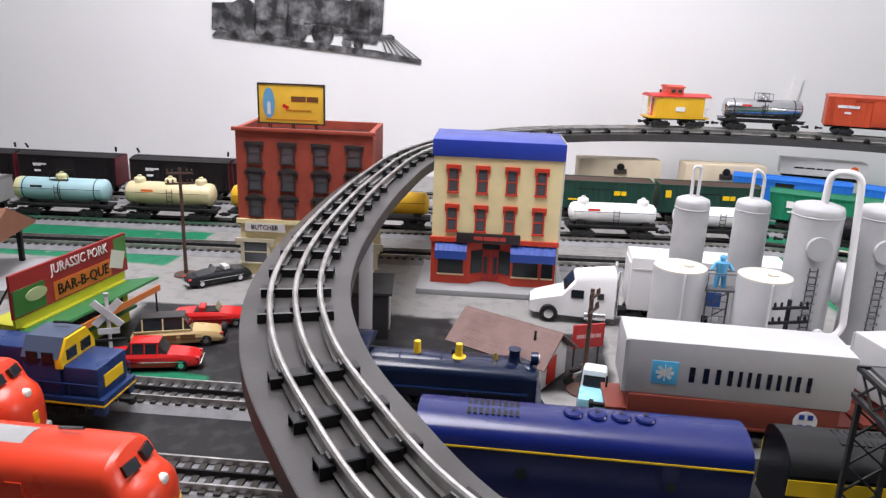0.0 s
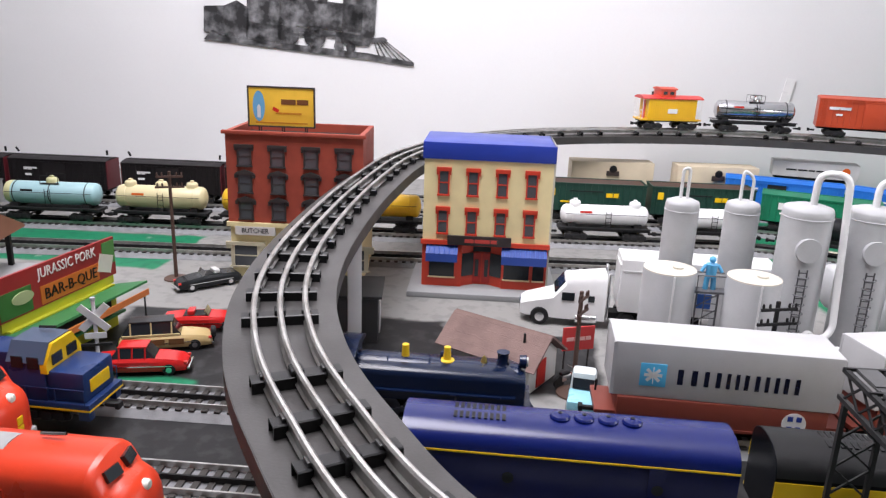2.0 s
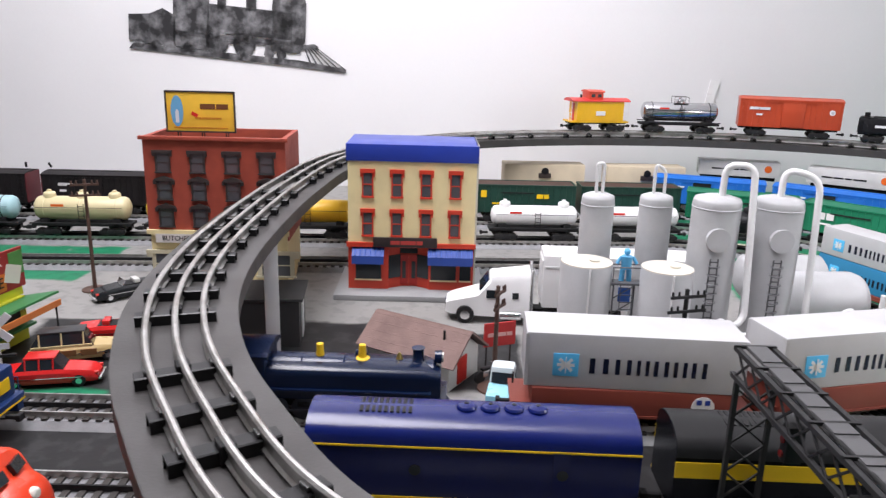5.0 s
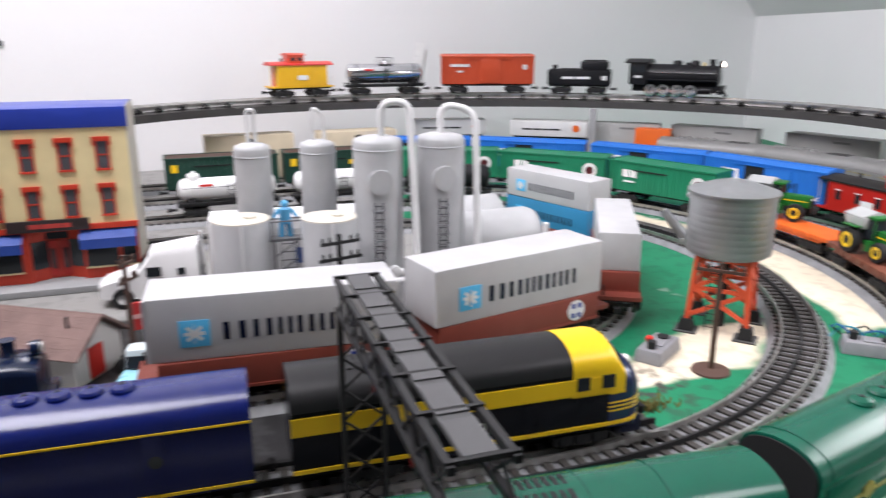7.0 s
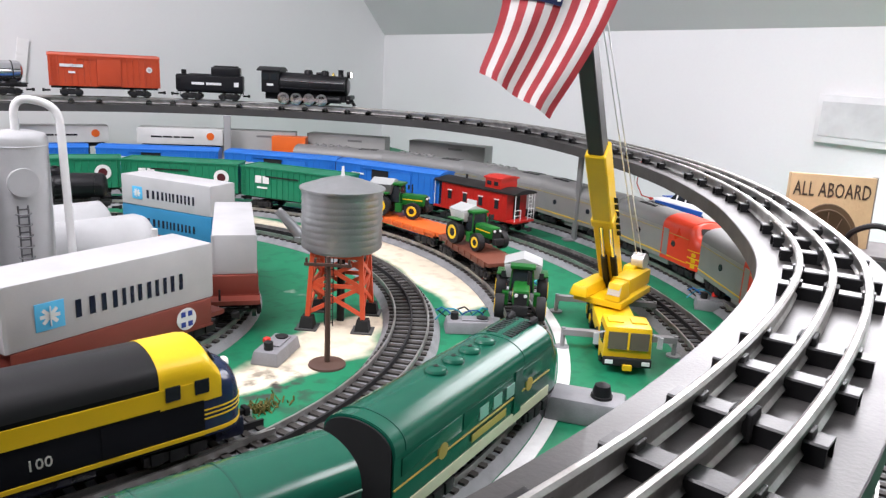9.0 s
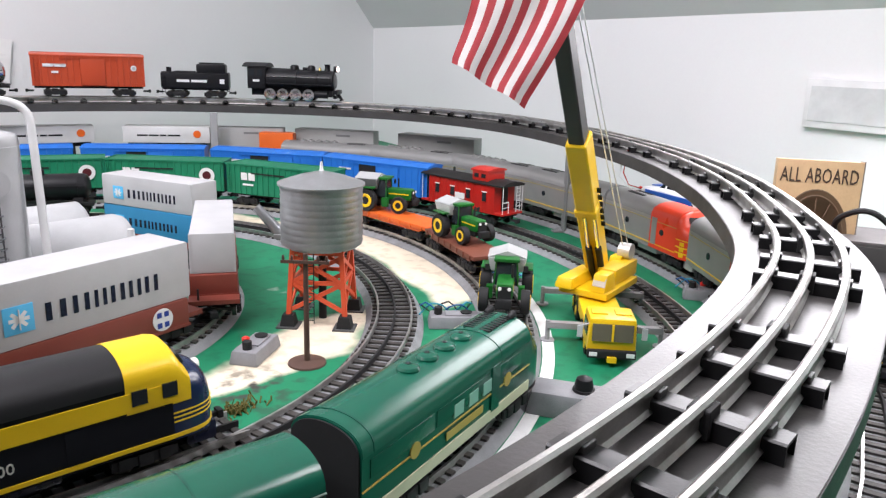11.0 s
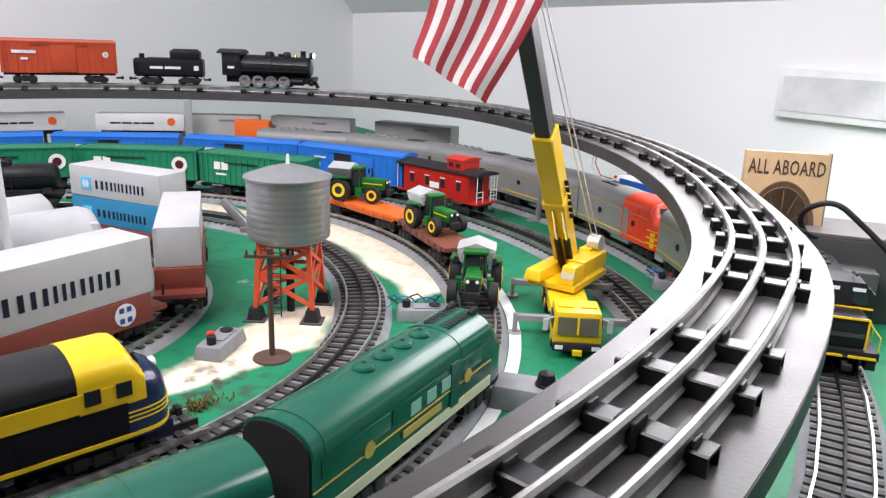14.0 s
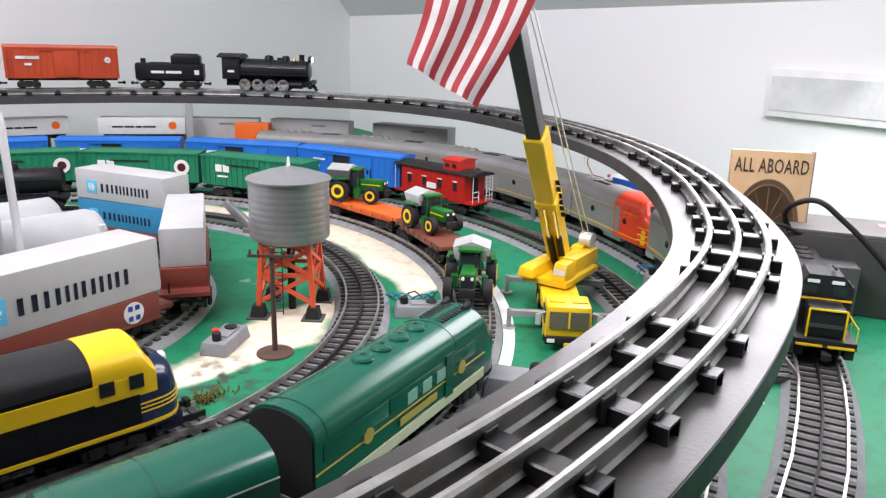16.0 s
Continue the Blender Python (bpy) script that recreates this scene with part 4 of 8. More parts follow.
def steam_locomotive(m, label, body, L=0.185, accents=None, name="steam_locomotive", r=0.0165, lit=True):
    ob = thing(name, label, "locomotive", m)
    a = accents or body
    bright = CHROME if lit else paint((0.05, 0.055, 0.07), 0.35, 0.5)
    zc = 0.036
    prof = [(0.002, L * 0.45), (r * 0.8, L * 0.45), (r, L * 0.435), (r, L * 0.15), (r * 1.1, L * 0.0), (r * 1.12, -L * 0.28), (0.002, -L * 0.28)]
    part("boiler", lathe(prof, 28, "x", (0, 0, zc)), body, ob)
    part("smokebox_front", lathe([(0.002, L * 0.452), (r * 0.75, L * 0.452), (r * 0.6, L * 0.463), (0.002, L * 0.468)], 24, "x", (0, 0, zc)), paint((0.16, 0.16, 0.17), 0.35, 0.4), ob)
    for i, x in enumerate((0.28, 0.06, -0.12)):
        part("boiler_band", lathe([(r * 1.02 + 0.0012 * (i > 0), L * x - 0.001), (r * 1.05 + 0.0012 * (i > 0), L * x), (r * 1.02 + 0.0012 * (i > 0), L * x + 0.001)], 28, "x", (0, 0, zc)), a, ob)
    part("smokestack", lathe([(0.0062, 0), (0.0048, 0.003), (0.0048, 0.010), (0.0058, 0.012), (0.004, 0.012)], 18, "z", (L * 0.37, 0, zc + r - 0.001)), body, ob)
    for x, s in ((0.20, 1.0), (0.02, 1.1)) if lit else ():
        part("dome", lathe([(0.0075 * s, -0.002), (0.0072 * s, 0.006), (0.0055 * s, 0.009), (0.001, 0.010)], 18, "z", (L * x, 0, zc + r - 0.001)), body, ob)
    part("bell", lathe([(0.0032, 0), (0.002, 0.004), (0.0006, 0.006)], 12, "z", (L * 0.29, 0, zc + r)), paint((0.5, 0.38, 0.12), 0.3, 0.9), ob)
    part("generator", rod((L * 0.10, 0.006, zc + r + 0.002), (L * 0.15, 0.006, zc + r + 0.002), 0.003, 10), body, ob)
    lamp = part("headlight", lathe([(0.0055, 0), (0.006, 0.006), (0.005, 0.0065), (0.001, 0.0065)], 18, "x", (L * 0.44, 0, zc + r + 0.003)), body, ob)
    glow = bulb if lit else paint((0.5, 0.5, 0.48), 0.2)
    part("bulb", rod((L * 0.44 + 0.0062, 0, zc + r + 0.003), (L * 0.44 + 0.0078, 0, zc + r + 0.003), 0.0042, 14), glow, lamp, "lit headlight bulb" if lit else "unlit headlight glass")
    c = part("cab", box(-L * 0.355, 0, 0.020, L * 0.19, 0.046, 0.038, bev=0.001), body, ob)
    part("cab_roof", prism(roof_outline(0.051, 0.0585, 0.006), L * 0.25, "x", -L * 0.37), body, c)
    for s in (-1, 1):
        for dx in (-0.008, 0.007):
            part("cab_window", box(-L * 0.355 + dx, s * 0.0232, 0.042, 0.010, 0.0012, 0.011), DARK_GLASS, c)
        bars("cab_number", ob, -L * 0.355, s * 0.0233, 0.034, (0.012,), 0.004, WHITE, s)
        part("running_board", box(L * 0.07, s * 0.0195, 0.0285, L * 0.72, 0.010, 0.0016), body, ob)
        part("handrail", rod((-L * 0.25, s * (r + 0.003), zc + 0.006), (L * 0.42, s * (r + 0.003), zc + 0.006), 0.0006, 6), bright, ob)
        part("cylinder", rod((L * 0.26, s * 0.0215, 0.0125), (L * 0.40, s * 0.0215, 0.0125), 0.0062, 14), body, ob)
        part("main_rod", box(L * 0.10, s * 0.0225, 0.0105, L * 0.34, 0.0012, 0.0024), bright, ob)
        part("side_rod", box(-L * 0.03, s * 0.0215, 0.0085, L * 0.38, 0.0012, 0.002), bright, ob)
        for i in range(4):
            x = -L * 0.22 + 0.0235 * i
            w = part("driving_wheel", rod((x, s * 0.0150, 0.0105), (x, s * 0.0195, 0.0105), 0.0105, 20), body, ob)
            part("tyre", lathe([(0.0098, s * 0.0192), (0.0108, s * 0.0194), (0.0108, s * 0.0200), (0.0098, s * 0.0202)], 20, "y", (x, 0, 0.0105)), bright, w)
            part("counterweight", box(x, s * 0.0198, 0.012, 0.010, 0.0008, 0.005), MATT_BLACK, w)
        part("pilot_step", box(L * 0.47, s * 0.014, 0.006, 0.006, 0.010, 0.006), body, ob)
    part("frame", box(0, 0, 0.008, L * 0.86, 0.020, 0.014), MATT_BLACK, ob)
    part("pilot_beam", box(L * 0.475, 0, 0.0135, 0.008, 0.046, 0.007, bev=0.0008), body, ob)
    cow = bmesh.new()
    for i in range(7):
        y = -0.015 + 0.005 * i
        add_bar(cow, (L * 0.48, y, 0.013), (L * 0.525, y * 0.5, 0.003), 0.0014, 0.0014)
    add_box(cow, L * 0.52, 0, 0.002, 0.004, 0.018, 0.002)
    part("cowcatcher", cow, body, ob)
    return ob


def tender(m, label, body, L=0.130, W=0.047, name="tender", words=True):
    ob = vehicle(name, label, "tender", m, L, "", 0.28)
    part("tank", box(0, 0, 0.0195, L, W, 0.029, bev=0.0012), body, ob)
    part("rim", box(0, 0, 0.0485, L * 0.98, W * 0.96, 0.0018), body, ob)
    part("bunker", box(L * 0.24, 0, 0.048, L * 0.44, W * 0.90, 0.019, bev=0.0040), body, ob)
    part("bunker_coal", box(L * 0.24, 0, 0.0665, L * 0.36, W * 0.60, 0.003, bev=0.0010), MATT_BLACK, ob)
    part("hatch", rod((-L * 0.40, 0, 0.050), (-L * 0.40, 0, 0.059), 0.005, 14), body, ob)
    part("deck_boards", box(-L * 0.16, 0, 0.048, L * 0.30, W * 0.55, 0.004, bev=0.0012), MATT_BLACK, ob)
    for s in (-1, 1):
        if words:
            bars("lettering", ob, s * 0.006, s * (W / 2), 0.0335, (0.024, 0.030), 0.005, WHITE, s, 0.7)
            part("shield", box(-s * L * 0.40, s * (W / 2 + 0.0004), 0.029, 0.009, 0.0008, 0.009), WHITE, ob)
        ladder(ob, L * 0.46 * s, s * (W / 2 + 0.001), 0.008, 0.044, 0.006, body)
    return ob


def container(m, label, body, L=0.185, W=0.047, H=0.044, ink=None, logo=None, words=6, group="shipping containers"):
    ob = thing("shipping_container", label, "container", m, group)
    part("box_body", box(0, 0, 0, L, W, H, bev=0.0016), body, ob)
    for s in (-1, 1):
        if logo:
            xl, zl = s * L * 0.315, H * 0.43
            part("logo_square", box(xl, s * (W / 2 + 0.0003), zl - H * 0.21, H * 0.44, 0.0008, H * 0.42, bev=0.0002), logo, ob)
            star = bmesh.new()
            for k in range(4):
                a = math.pi * k / 4
                d = Vector((math.cos(a) * H * 0.15, 0, math.sin(a) * H * 0.15))
                c = Vector((xl, s * (W / 2 + 0.0007), zl))
                add_bar(star, c - d, c + d, 0.0005, H * 0.055)
            part("logo_star", star, WHITE, ob)
        if words:
            at = s * L * 0.215
            for i in range(words):
                w = L * 0.095 * (1.25, 1.05, 0.8, 0.95, 0.85, 0.95)[i % 6]
                bm = bmesh.new()
                for e in (0.18, 0.70):
                    add_box(bm, at - s * w * e, s * (W / 2 + 0.0002), H * 0.29, w * 0.21, 0.0006, H * 0.28)
                part("name_bar", bm, ink or NAVY, ob, "dark navy lettering block")
                at -= s * w
    for s in (-1, 1):
        part("corner_post", box(-L / 2 + 0.0012, s * (W / 2 - 0.0008), 0.001, 0.003, 0.0024, H - 0.002), body, ob)
        part("door", box(L / 2 + 0.0004, s * W * 0.245, 0.002, 0.0012, W * 0.46, H - 0.004), body, ob)
    for y in (-0.30, -0.12, 0.12, 0.30):
        part("lock_rod", rod((L / 2 + 0.0014, y * W, 0.003), (L / 2 + 0.0014, y * W, H - 0.003), 0.0005, 6), GREY_PAINT, ob)
    return ob


def well_car(m, label, body, L=0.205, W=0.052, emblem=True, sill=0.020, low=0.0125):
    """A container flat with a sunk deck; sill: height of its side plates."""
    ob = vehicle("well_car", label, "flat car", m, L, "", 0.36)
    part("side_sill", box(0, 0, low, L * 0.84, W, sill + 0.0125 - low, bev=0.0012), body, ob)
    part("sill_lip", box(0, 0, low, L * 0.845, W + 0.002, 0.0022), body, ob)
    for s in (-1, 1):
        part("end_deck", box(s * L * 0.455, 0, 0.0175, L * 0.10, 0.046, 0.004), body, ob)
        part("brake_stand", rod((s * L * 0.485, 0.014, 0.021), (s * L * 0.485, 0.014, 0.032), 0.001, 6), MATT_BLACK, ob)
        if emblem:
            c = (-s * L * 0.29, s * (W / 2), 0.0125 + sill * 0.5)
            e = part("emblem", rod(c, (c[0], c[1] + s * 0.0006, c[2]), 0.0098, 24), WHITE, ob, "round white emblem with blue quarters")
            for k in (-1, 1):
                for q in (-1, 1):
                    part("blue_quarter", box(c[0] + k * 0.0035, c[1] + s * 0.0008, c[2] + q * 0.0046 - 0.0022, 0.0042, 0.0005, 0.0044), paint((0.02, 0.05, 0.30), 0.4), e)
    return ob


def flat_car(m, label, body, L=0.17):
    ob = vehicle("flat_car", label, "flat car", m, L, "flat cars with tractors", 0.33)
    part("deck", box(0, 0, 0.0185, L, 0.046, 0.005, bev=0.0006), body, ob)
    part("side_sill", box(0, 0, 0.0135, L * 0.8, 0.040, 0.006), body, ob)
    for s in (-1, 1):
        for i in range(8):
            part("stake_pocket", box(-L * 0.44 + L * 0.125 * i, s * 0.0238, 0.0175, 0.003, 0.0016, 0.006), body, ob)
    return ob


def tractor(m, label, tank=True, pale=False, size=1.3):
    ob = thing("farm_tractor", label, "tractor", m @ Matrix.Scale(size, 4), "farm tractors")
    g, y, k = paint((0.010, 0.13, 0.018), 0.3), YELLOW, MATT_BLACK
    part("hood", box(0.017, 0, 0.013, 0.030, 0.013, 0.013, bev=0.003), g, ob)
    part("grille", box(0.0325, 0, 0.014, 0.001, 0.010, 0.010), k, ob)
    c = part("cab", box(-0.006, 0, 0.016, 0.018, 0.019, 0.019, bev=0.001, taper=(0.9, 0.86)), DARK_GLASS, ob)
    part("cab_roof", box(-0.006, 0, 0.0352, 0.021, 0.020, 0.0026, bev=0.0008), g, c)
    for sx in (-1, 1):
        for s in (-1, 1):
            part("cab_pillar", rod((-0.006 + sx * 0.0088, s * 0.0095, 0.016), (-0.006 + sx * 0.008, s * 0.0082, 0.0355), 0.0007, 6), g, c)
    part("chassis", box(0.002, 0, 0.008, 0.050, 0.010, 0.007), k, ob)
    for x, r, w in ((-0.018, 0.0125, 0.0085), (0.021, 0.0095, 0.007)):
        for s in (-1, 1):
            t = part("tyre", lathe([(r * 0.6, s * 0.0125), (r * 0.95, s * 0.0125), (r, s * (0.0125 + w * 0.2)), (r, s * (0.0125 + w * 0.8)), (r * 0.95, s * (0.0125 + w)), (r * 0.6, s * (0.0125 + w))], 20, "y", (x, 0, r)), k, ob)
            part("rim", lathe([(0.001, s * (0.0125 + w * 0.9)), (r * 0.3, s * (0.0125 + w * 0.98)), (r * 0.58, s * (0.0125 + w * 1.08)), (r * 0.63, s * (0.0125 + w * 1.02)), (r * 0.62, s * 0.013), (0.001, s * 0.0135)], 16, "y", (x, 0, r)), y, t)
    if tank:
        part("hopper_bin", box(-0.020, 0, 0.024, 0.024, 0.026, 0.012, bev=0.002, taper=(1.2, 1.2)), paint((0.52, 0.53, 0.53), 0.4) if pale else paint((0.10, 0.10, 0.105), 0.4), ob)
        part("bin_cover", prism([(-0.0155, 0.0362), (0, 0.0415), (0.0155, 0.0362)], 0.027, "x", -0.020), paint((0.42, 0.43, 0.43), 0.4), ob)
    for s in (-1, 1):
        part("fender", box(-0.018, s * 0.0165, 0.0262, 0.020, 0.0085, 0.0014, bev=0.0005), g, ob)
        part("work_lamp", rod((0.0325, s * 0.0036, 0.0225), (0.0340, s * 0.0036, 0.0225), 0.0014, 8), WHITE, ob)
        part("mirror", box(0.004, s * 0.0150, 0.028, 0.0012, 0.0036, 0.005), k, c)
        part("step", box(0.003, s * 0.0125, 0.006, 0.007, 0.005, 0.010), g, ob)
    part("front_weight", box(0.0355, 0, 0.008, 0.005, 0.012, 0.007, bev=0.0008), k, ob)
    part("hood_stripe", box(0.017, 0, 0.0195, 0.024, 0.0134, 0.0012), y, ob)
    part("exhaust", rod((0.012, 0.005, 0.025), (0.012, 0.005, 0.036), 0.001, 8), k, ob)
    return ob

# ---------------------------------------------------------------- the train on the deck
DECK_RAIL = DECK_Z + 0.0122


def on_deck(x, y):
    return on_line(deck_pts, x, y, DECK_RAIL, True)


CABOOSE_YELLOW = paint((0.80, 0.46, 0.006), 0.35)
caboose(on_deck(0.332, 1.62), "yellow toy caboose with red roof and cupola, on the deck", CABOOSE_YELLOW, paint((0.62, 0.045, 0.035), 0.4), cupola=paint((0.66, 0.07, 0.03), 0.4), trim=WHITE, panes=0)
tank_car(on_deck(0.512, 1.63), "shiny chrome tank car with black platform, on the deck", paint((0.62, 0.62, 0.64), 0.16, 0.95), L=0.172, plat=True, ink=RED)
boxcar(on_deck(0.730, 1.605), "orange-red boxcar with white lettering, on the deck", paint((0.50, 0.065, 0.022), 0.4), paint((0.52, 0.075, 0.03), 0.4), words=(0.018, 0.02), emblem=(WHITE, paint((0.5, 0.5, 0.52), 0.4), 0.0055))
tender(on_deck(0.908, 1.52), "black tender with white lettering, behind the steam locomotive", BLACK)
steam_locomotive(on_deck(1.056, 1.395) @ Matrix.Scale(1.12, 4), "black toy steam locomotive with lit headlight, on the deck", BLACK, L=0.172, r=0.0185)

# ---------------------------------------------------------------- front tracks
# the booster's blue made lighter on the roof: overhead light put into the colour
ROYAL_LIT_ROOF = paint((0.005, 0.012, 0.115), 0.24)
streamliner(on_line(TRACK_F, 0.035, 0.512, RAIL_TOP), "royal blue diesel booster unit with thin yellow lines", ROYAL, L=0.226, roof=ROYAL_LIT_ROOF, fans=4,
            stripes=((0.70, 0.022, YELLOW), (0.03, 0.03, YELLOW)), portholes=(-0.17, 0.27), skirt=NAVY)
streamliner(on_line(TRACK_F, 0.288, 0.504, RAIL_TOP), "black streamlined diesel with broad yellow band and yellow cab", paint((0.006, 0.007, 0.010), 0.22), nose=paint((0.008, 0.018, 0.06), 0.2), L=0.236,
            roof=paint((0.018, 0.018, 0.019), 0.40), cab=YELLOW, cab_share=0.115, stripes=((0.46, 0.20, YELLOW), (0.03, 0.045, YELLOW)), number="100", skirt=NAVY, nose_bands=((0.03, 0.045, YELLOW), (0.20, 0.016, YELLOW), (0.25, 0.016, YELLOW), (0.30, 0.016, YELLOW)))
# body green lightened for the roofs, painting in the highlight on top
GREEN_LIT_ROOF = paint((0.007, 0.095, 0.058), 0.20)
CREAM = paint((0.62, 0.60, 0.42), 0.4)
GOLD = paint((0.45, 0.32, 0.06), 0.4)
green = streamliner(pose(0.511, 0.384, RAIL_TOP, 0, 0, 14.5), "dark green streamlined diesel with cream band and gold emblem", GREEN_PAINT, nose=GREEN_PAINT, L=0.226, W=0.047, H=0.053, roof=GREEN_LIT_ROOF, fans=4, fan_at=-0.17, fan_step=0.0205, grille_at=0.20, dark_end=True, seams=(-0.455, 0.17),
                    stripes=((0.0, 0.14, CREAM), (0.36, 0.012, GOLD)), windows=((-0.08, 0.05, paint((0.25, 0.45, 0.38), 0.2)), (0.0, 0.05, paint((0.25, 0.45, 0.38), 0.2)), (0.08, 0.05, paint((0.25, 0.45, 0.38), 0.2))), skirt=BLACK)
for s in (-1, 1):
    bars("lettering", green, s * 0.01, s * 0.0242, 0.029, (0.045,), 0.005, GOLD, s)
    for x in (-0.3, 0.22):
        part("gold_seal", rod((x * 0.218, s * 0.0232, 0.036), (x * 0.218, s * 0.0244, 0.036), 0.005, 16), GOLD, green)
streamliner(pose(0.272, 0.354, RAIL_TOP, 0, 0, -4), "dark green diesel booster unit with roof grille, coupled to another", GREEN_PAINT, L=0.218, W=0.047, H=0.053, roof=GREEN_LIT_ROOF, fans=0, stripes=((0.0, 0.14, CREAM), (0.69, 0.012, paint((0.30, 0.42, 0.36), 0.4))), skirt=BLACK, grille_at=-0.12, seams=(0.07, 0.24))

SF_RED = paint((0.72, 0.055, 0.02), 0.3)
SF_SILVER = paint((0.42, 0.42, 0.41), 0.35, 0.55)
BRIGHT_SILVER = paint((0.60, 0.60, 0.60), 0.3, 0.4)
red_f = streamliner(pose(-0.346, 0.438, RAIL_TOP, 0, 0, -2), "red-nosed streamlined diesel with grey roof", SF_RED, nose=SF_RED, checks=YELLOW, L=0.24, roof=None, stripes=((0.42, 0.03, WHITE),), skirt=BRIGHT_SILVER, nose_bands=((0.06, 0.05, YELLOW), (0.20, 0.04, YELLOW)))
part("roof_panel", prism([(u * 0.75, v + 0.0008) for u, v in body_outline(0.052, 0.015, 0.058)[2:-2]], 0.15, "x", -0.045), paint((0.36, 0.36, 0.36), 0.5), red_f)
part("horn", rod((0.045, 0.006, 0.0755), (0.062, 0.006, 0.0765), 0.0014, 8), CHROME, red_f)
for s in (-1, 1):
    for i in range(4):
        part("yellow_check", box(0.105 - 0.003 * i, s * (0.0215 - 0.0 * i), 0.018 + 0.007 * i, 0.010, 0.008, 0.006, rz=-s * 30), YELLOW, red_f)
red_g = streamliner(pose(-0.495, 0.530, RAIL_TOP, 0, 0, -2), "red-nosed streamlined diesel with yellow nose panels", SF_RED, nose=SF_RED, checks=YELLOW, L=0.24, skirt=BRIGHT_SILVER)
for s in (-1, 1):
    for i in range(3):
        for j in range(2):
            part("yellow_check", box(0.106 - 0.009 * j, s * (0.016 + 0.005 * j), 0.018 + 0.008 * i, 0.008, 0.008, 0.007, rz=-s * 30), YELLOW, red_g)
hood_diesel(pose(-0.452, 0.602, RAIL_TOP, 0, 0, -3), "navy blue road-switcher diesel with yellow cab and stripes", paint((0.012, 0.035, 0.13), 0.3), YELLOW, YELLOW, number="5940", L=0.215, wide=True)

# blue steam engine with yellow funnels ahead of the container cars
blue_engine = steam_locomotive(pose(-0.083, 0.642, RAIL_TOP, 0, 0, -1), "dark blue streamlined steam locomotive with yellow funnels", paint((0.004, 0.012, 0.045), 0.25), L=0.205, r=0.0150, lit=False)
for x in (-0.010, 0.027):
    part("yellow_funnel", lathe([(0.0068, 0), (0.0066, 0.002), (0.0036, 0.003), (0.003, 0.014), (0.001, 0.0145)], 16, "z", (x, 0, 0.0490)), paint((0.85, 0.55, 0.02), 0.4), blue_engine, "yellow plastic funnel")
part("cowl", loft([(-0.070, body_outline(0.042, 0.020, 0.0305)), (0.082, body_outline(0.042, 0.020, 0.0305)), (0.096, body_outline(0.034, 0.020, 0.026))]), paint((0.004, 0.010, 0.034), 0.25), blue_engine)

# ---------------------------------------------------------------- container train on the inner loop
BOX_GREY = paint((0.49, 0.49, 0.50), 0.5)
BOX_BLUE = paint((0.03, 0.22, 0.42), 0.4)
LOGO_BLUE = paint((0.10, 0.50, 0.82), 0.4)
OXIDE = paint((0.20, 0.040, 0.026), 0.5)
CAR_FLOOR = RAIL_TOP + 0.0126
for x, y, h, w, sill, mark in ((0.1773, 0.6435, -2, 0.054, 0.0248, True), (0.383, 0.668, 13, 0.054, 0.0248, True), (0.556, 0.774, 62, 0.044, 0.0290, False), (0.585, 0.973, 108, 0.044, 0.0060, False)):
    well_car(pose(x, y, RAIL_TOP, 0, 0, h), "brown-red container flat car" + (" with round white emblem" if mark else " on the inner curve"), OXIDE, W=w, sill=sill, emblem=mark, low=0.0203 if w < 0.05 and sill > 0.02 else 0.0125)
container(pose(0.1773, 0.6435, CAR_FLOOR + 0.0248, 0, 0, -3.3), "light grey shipping container with blue square emblem", BOX_GREY, logo=LOGO_BLUE, L=0.184, W=0.052, H=0.049)
container(pose(0.383, 0.668, CAR_FLOOR + 0.0248, 0, 0, 13.5), "light grey shipping container with blue square emblem", BOX_GREY, logo=LOGO_BLUE, L=0.179, W=0.052, H=0.049)
container(pose(0.556, 0.774, CAR_FLOOR + 0.0290, 0, 0, 62), "plain light grey shipping container on a brown flat car", BOX_GREY, words=0, L=0.165, W=0.041, H=0.039)
container(pose(0.585, 0.973, CAR_FLOOR + 0.0060, 0, 0, 110), "blue shipping container carried under a grey one", BOX_BLUE, logo=LOGO_BLUE, L=0.150, W=0.042, H=0.034)
container(pose(0.585, 0.973, CAR_FLOOR + 0.0402, 0, 0, 111), "light grey shipping container stacked on a blue one", BOX_GREY, logo=LOGO_BLUE, L=0.147, W=0.042, H=0.038)

# ---------------------------------------------------------------- loops behind and to the right
NP_GREEN = paint((0.010, 0.20, 0.10), 0.45)
for x, y in ((0.563, 1.376), (0.730, 1.267), (0.847, 1.098)):
    hopper_car(on_line(TRACK_2, x, y, RAIL_TOP), "bright green boxcar with white letters and round emblem", NP_GREEN, L=0.192, H=0.047, words=(0.012, 0.012), ring=True, group="green cars", load=NP_GREEN, ribs=18)
DARK_GREEN = paint((0.008, 0.052, 0.035), 0.5)
BROWN = paint((0.06, 0.028, 0.018), 0.6)
for x in (0.165, 0.362):
    hopper_car(on_line(TRACK_2, x, 1.41, RAIL_TOP), "dark green boxcar with yellow letters and brown roof", DARK_GREEN, L=0.186, ink=YELLOW, words=(0.009, 0.012), text_at=-0.17, mark=YELLOW, group="dark green cars", load=BROWN, ribs=16)
BLACK_CAR = paint((0.014, 0.012, 0.013), 0.5)
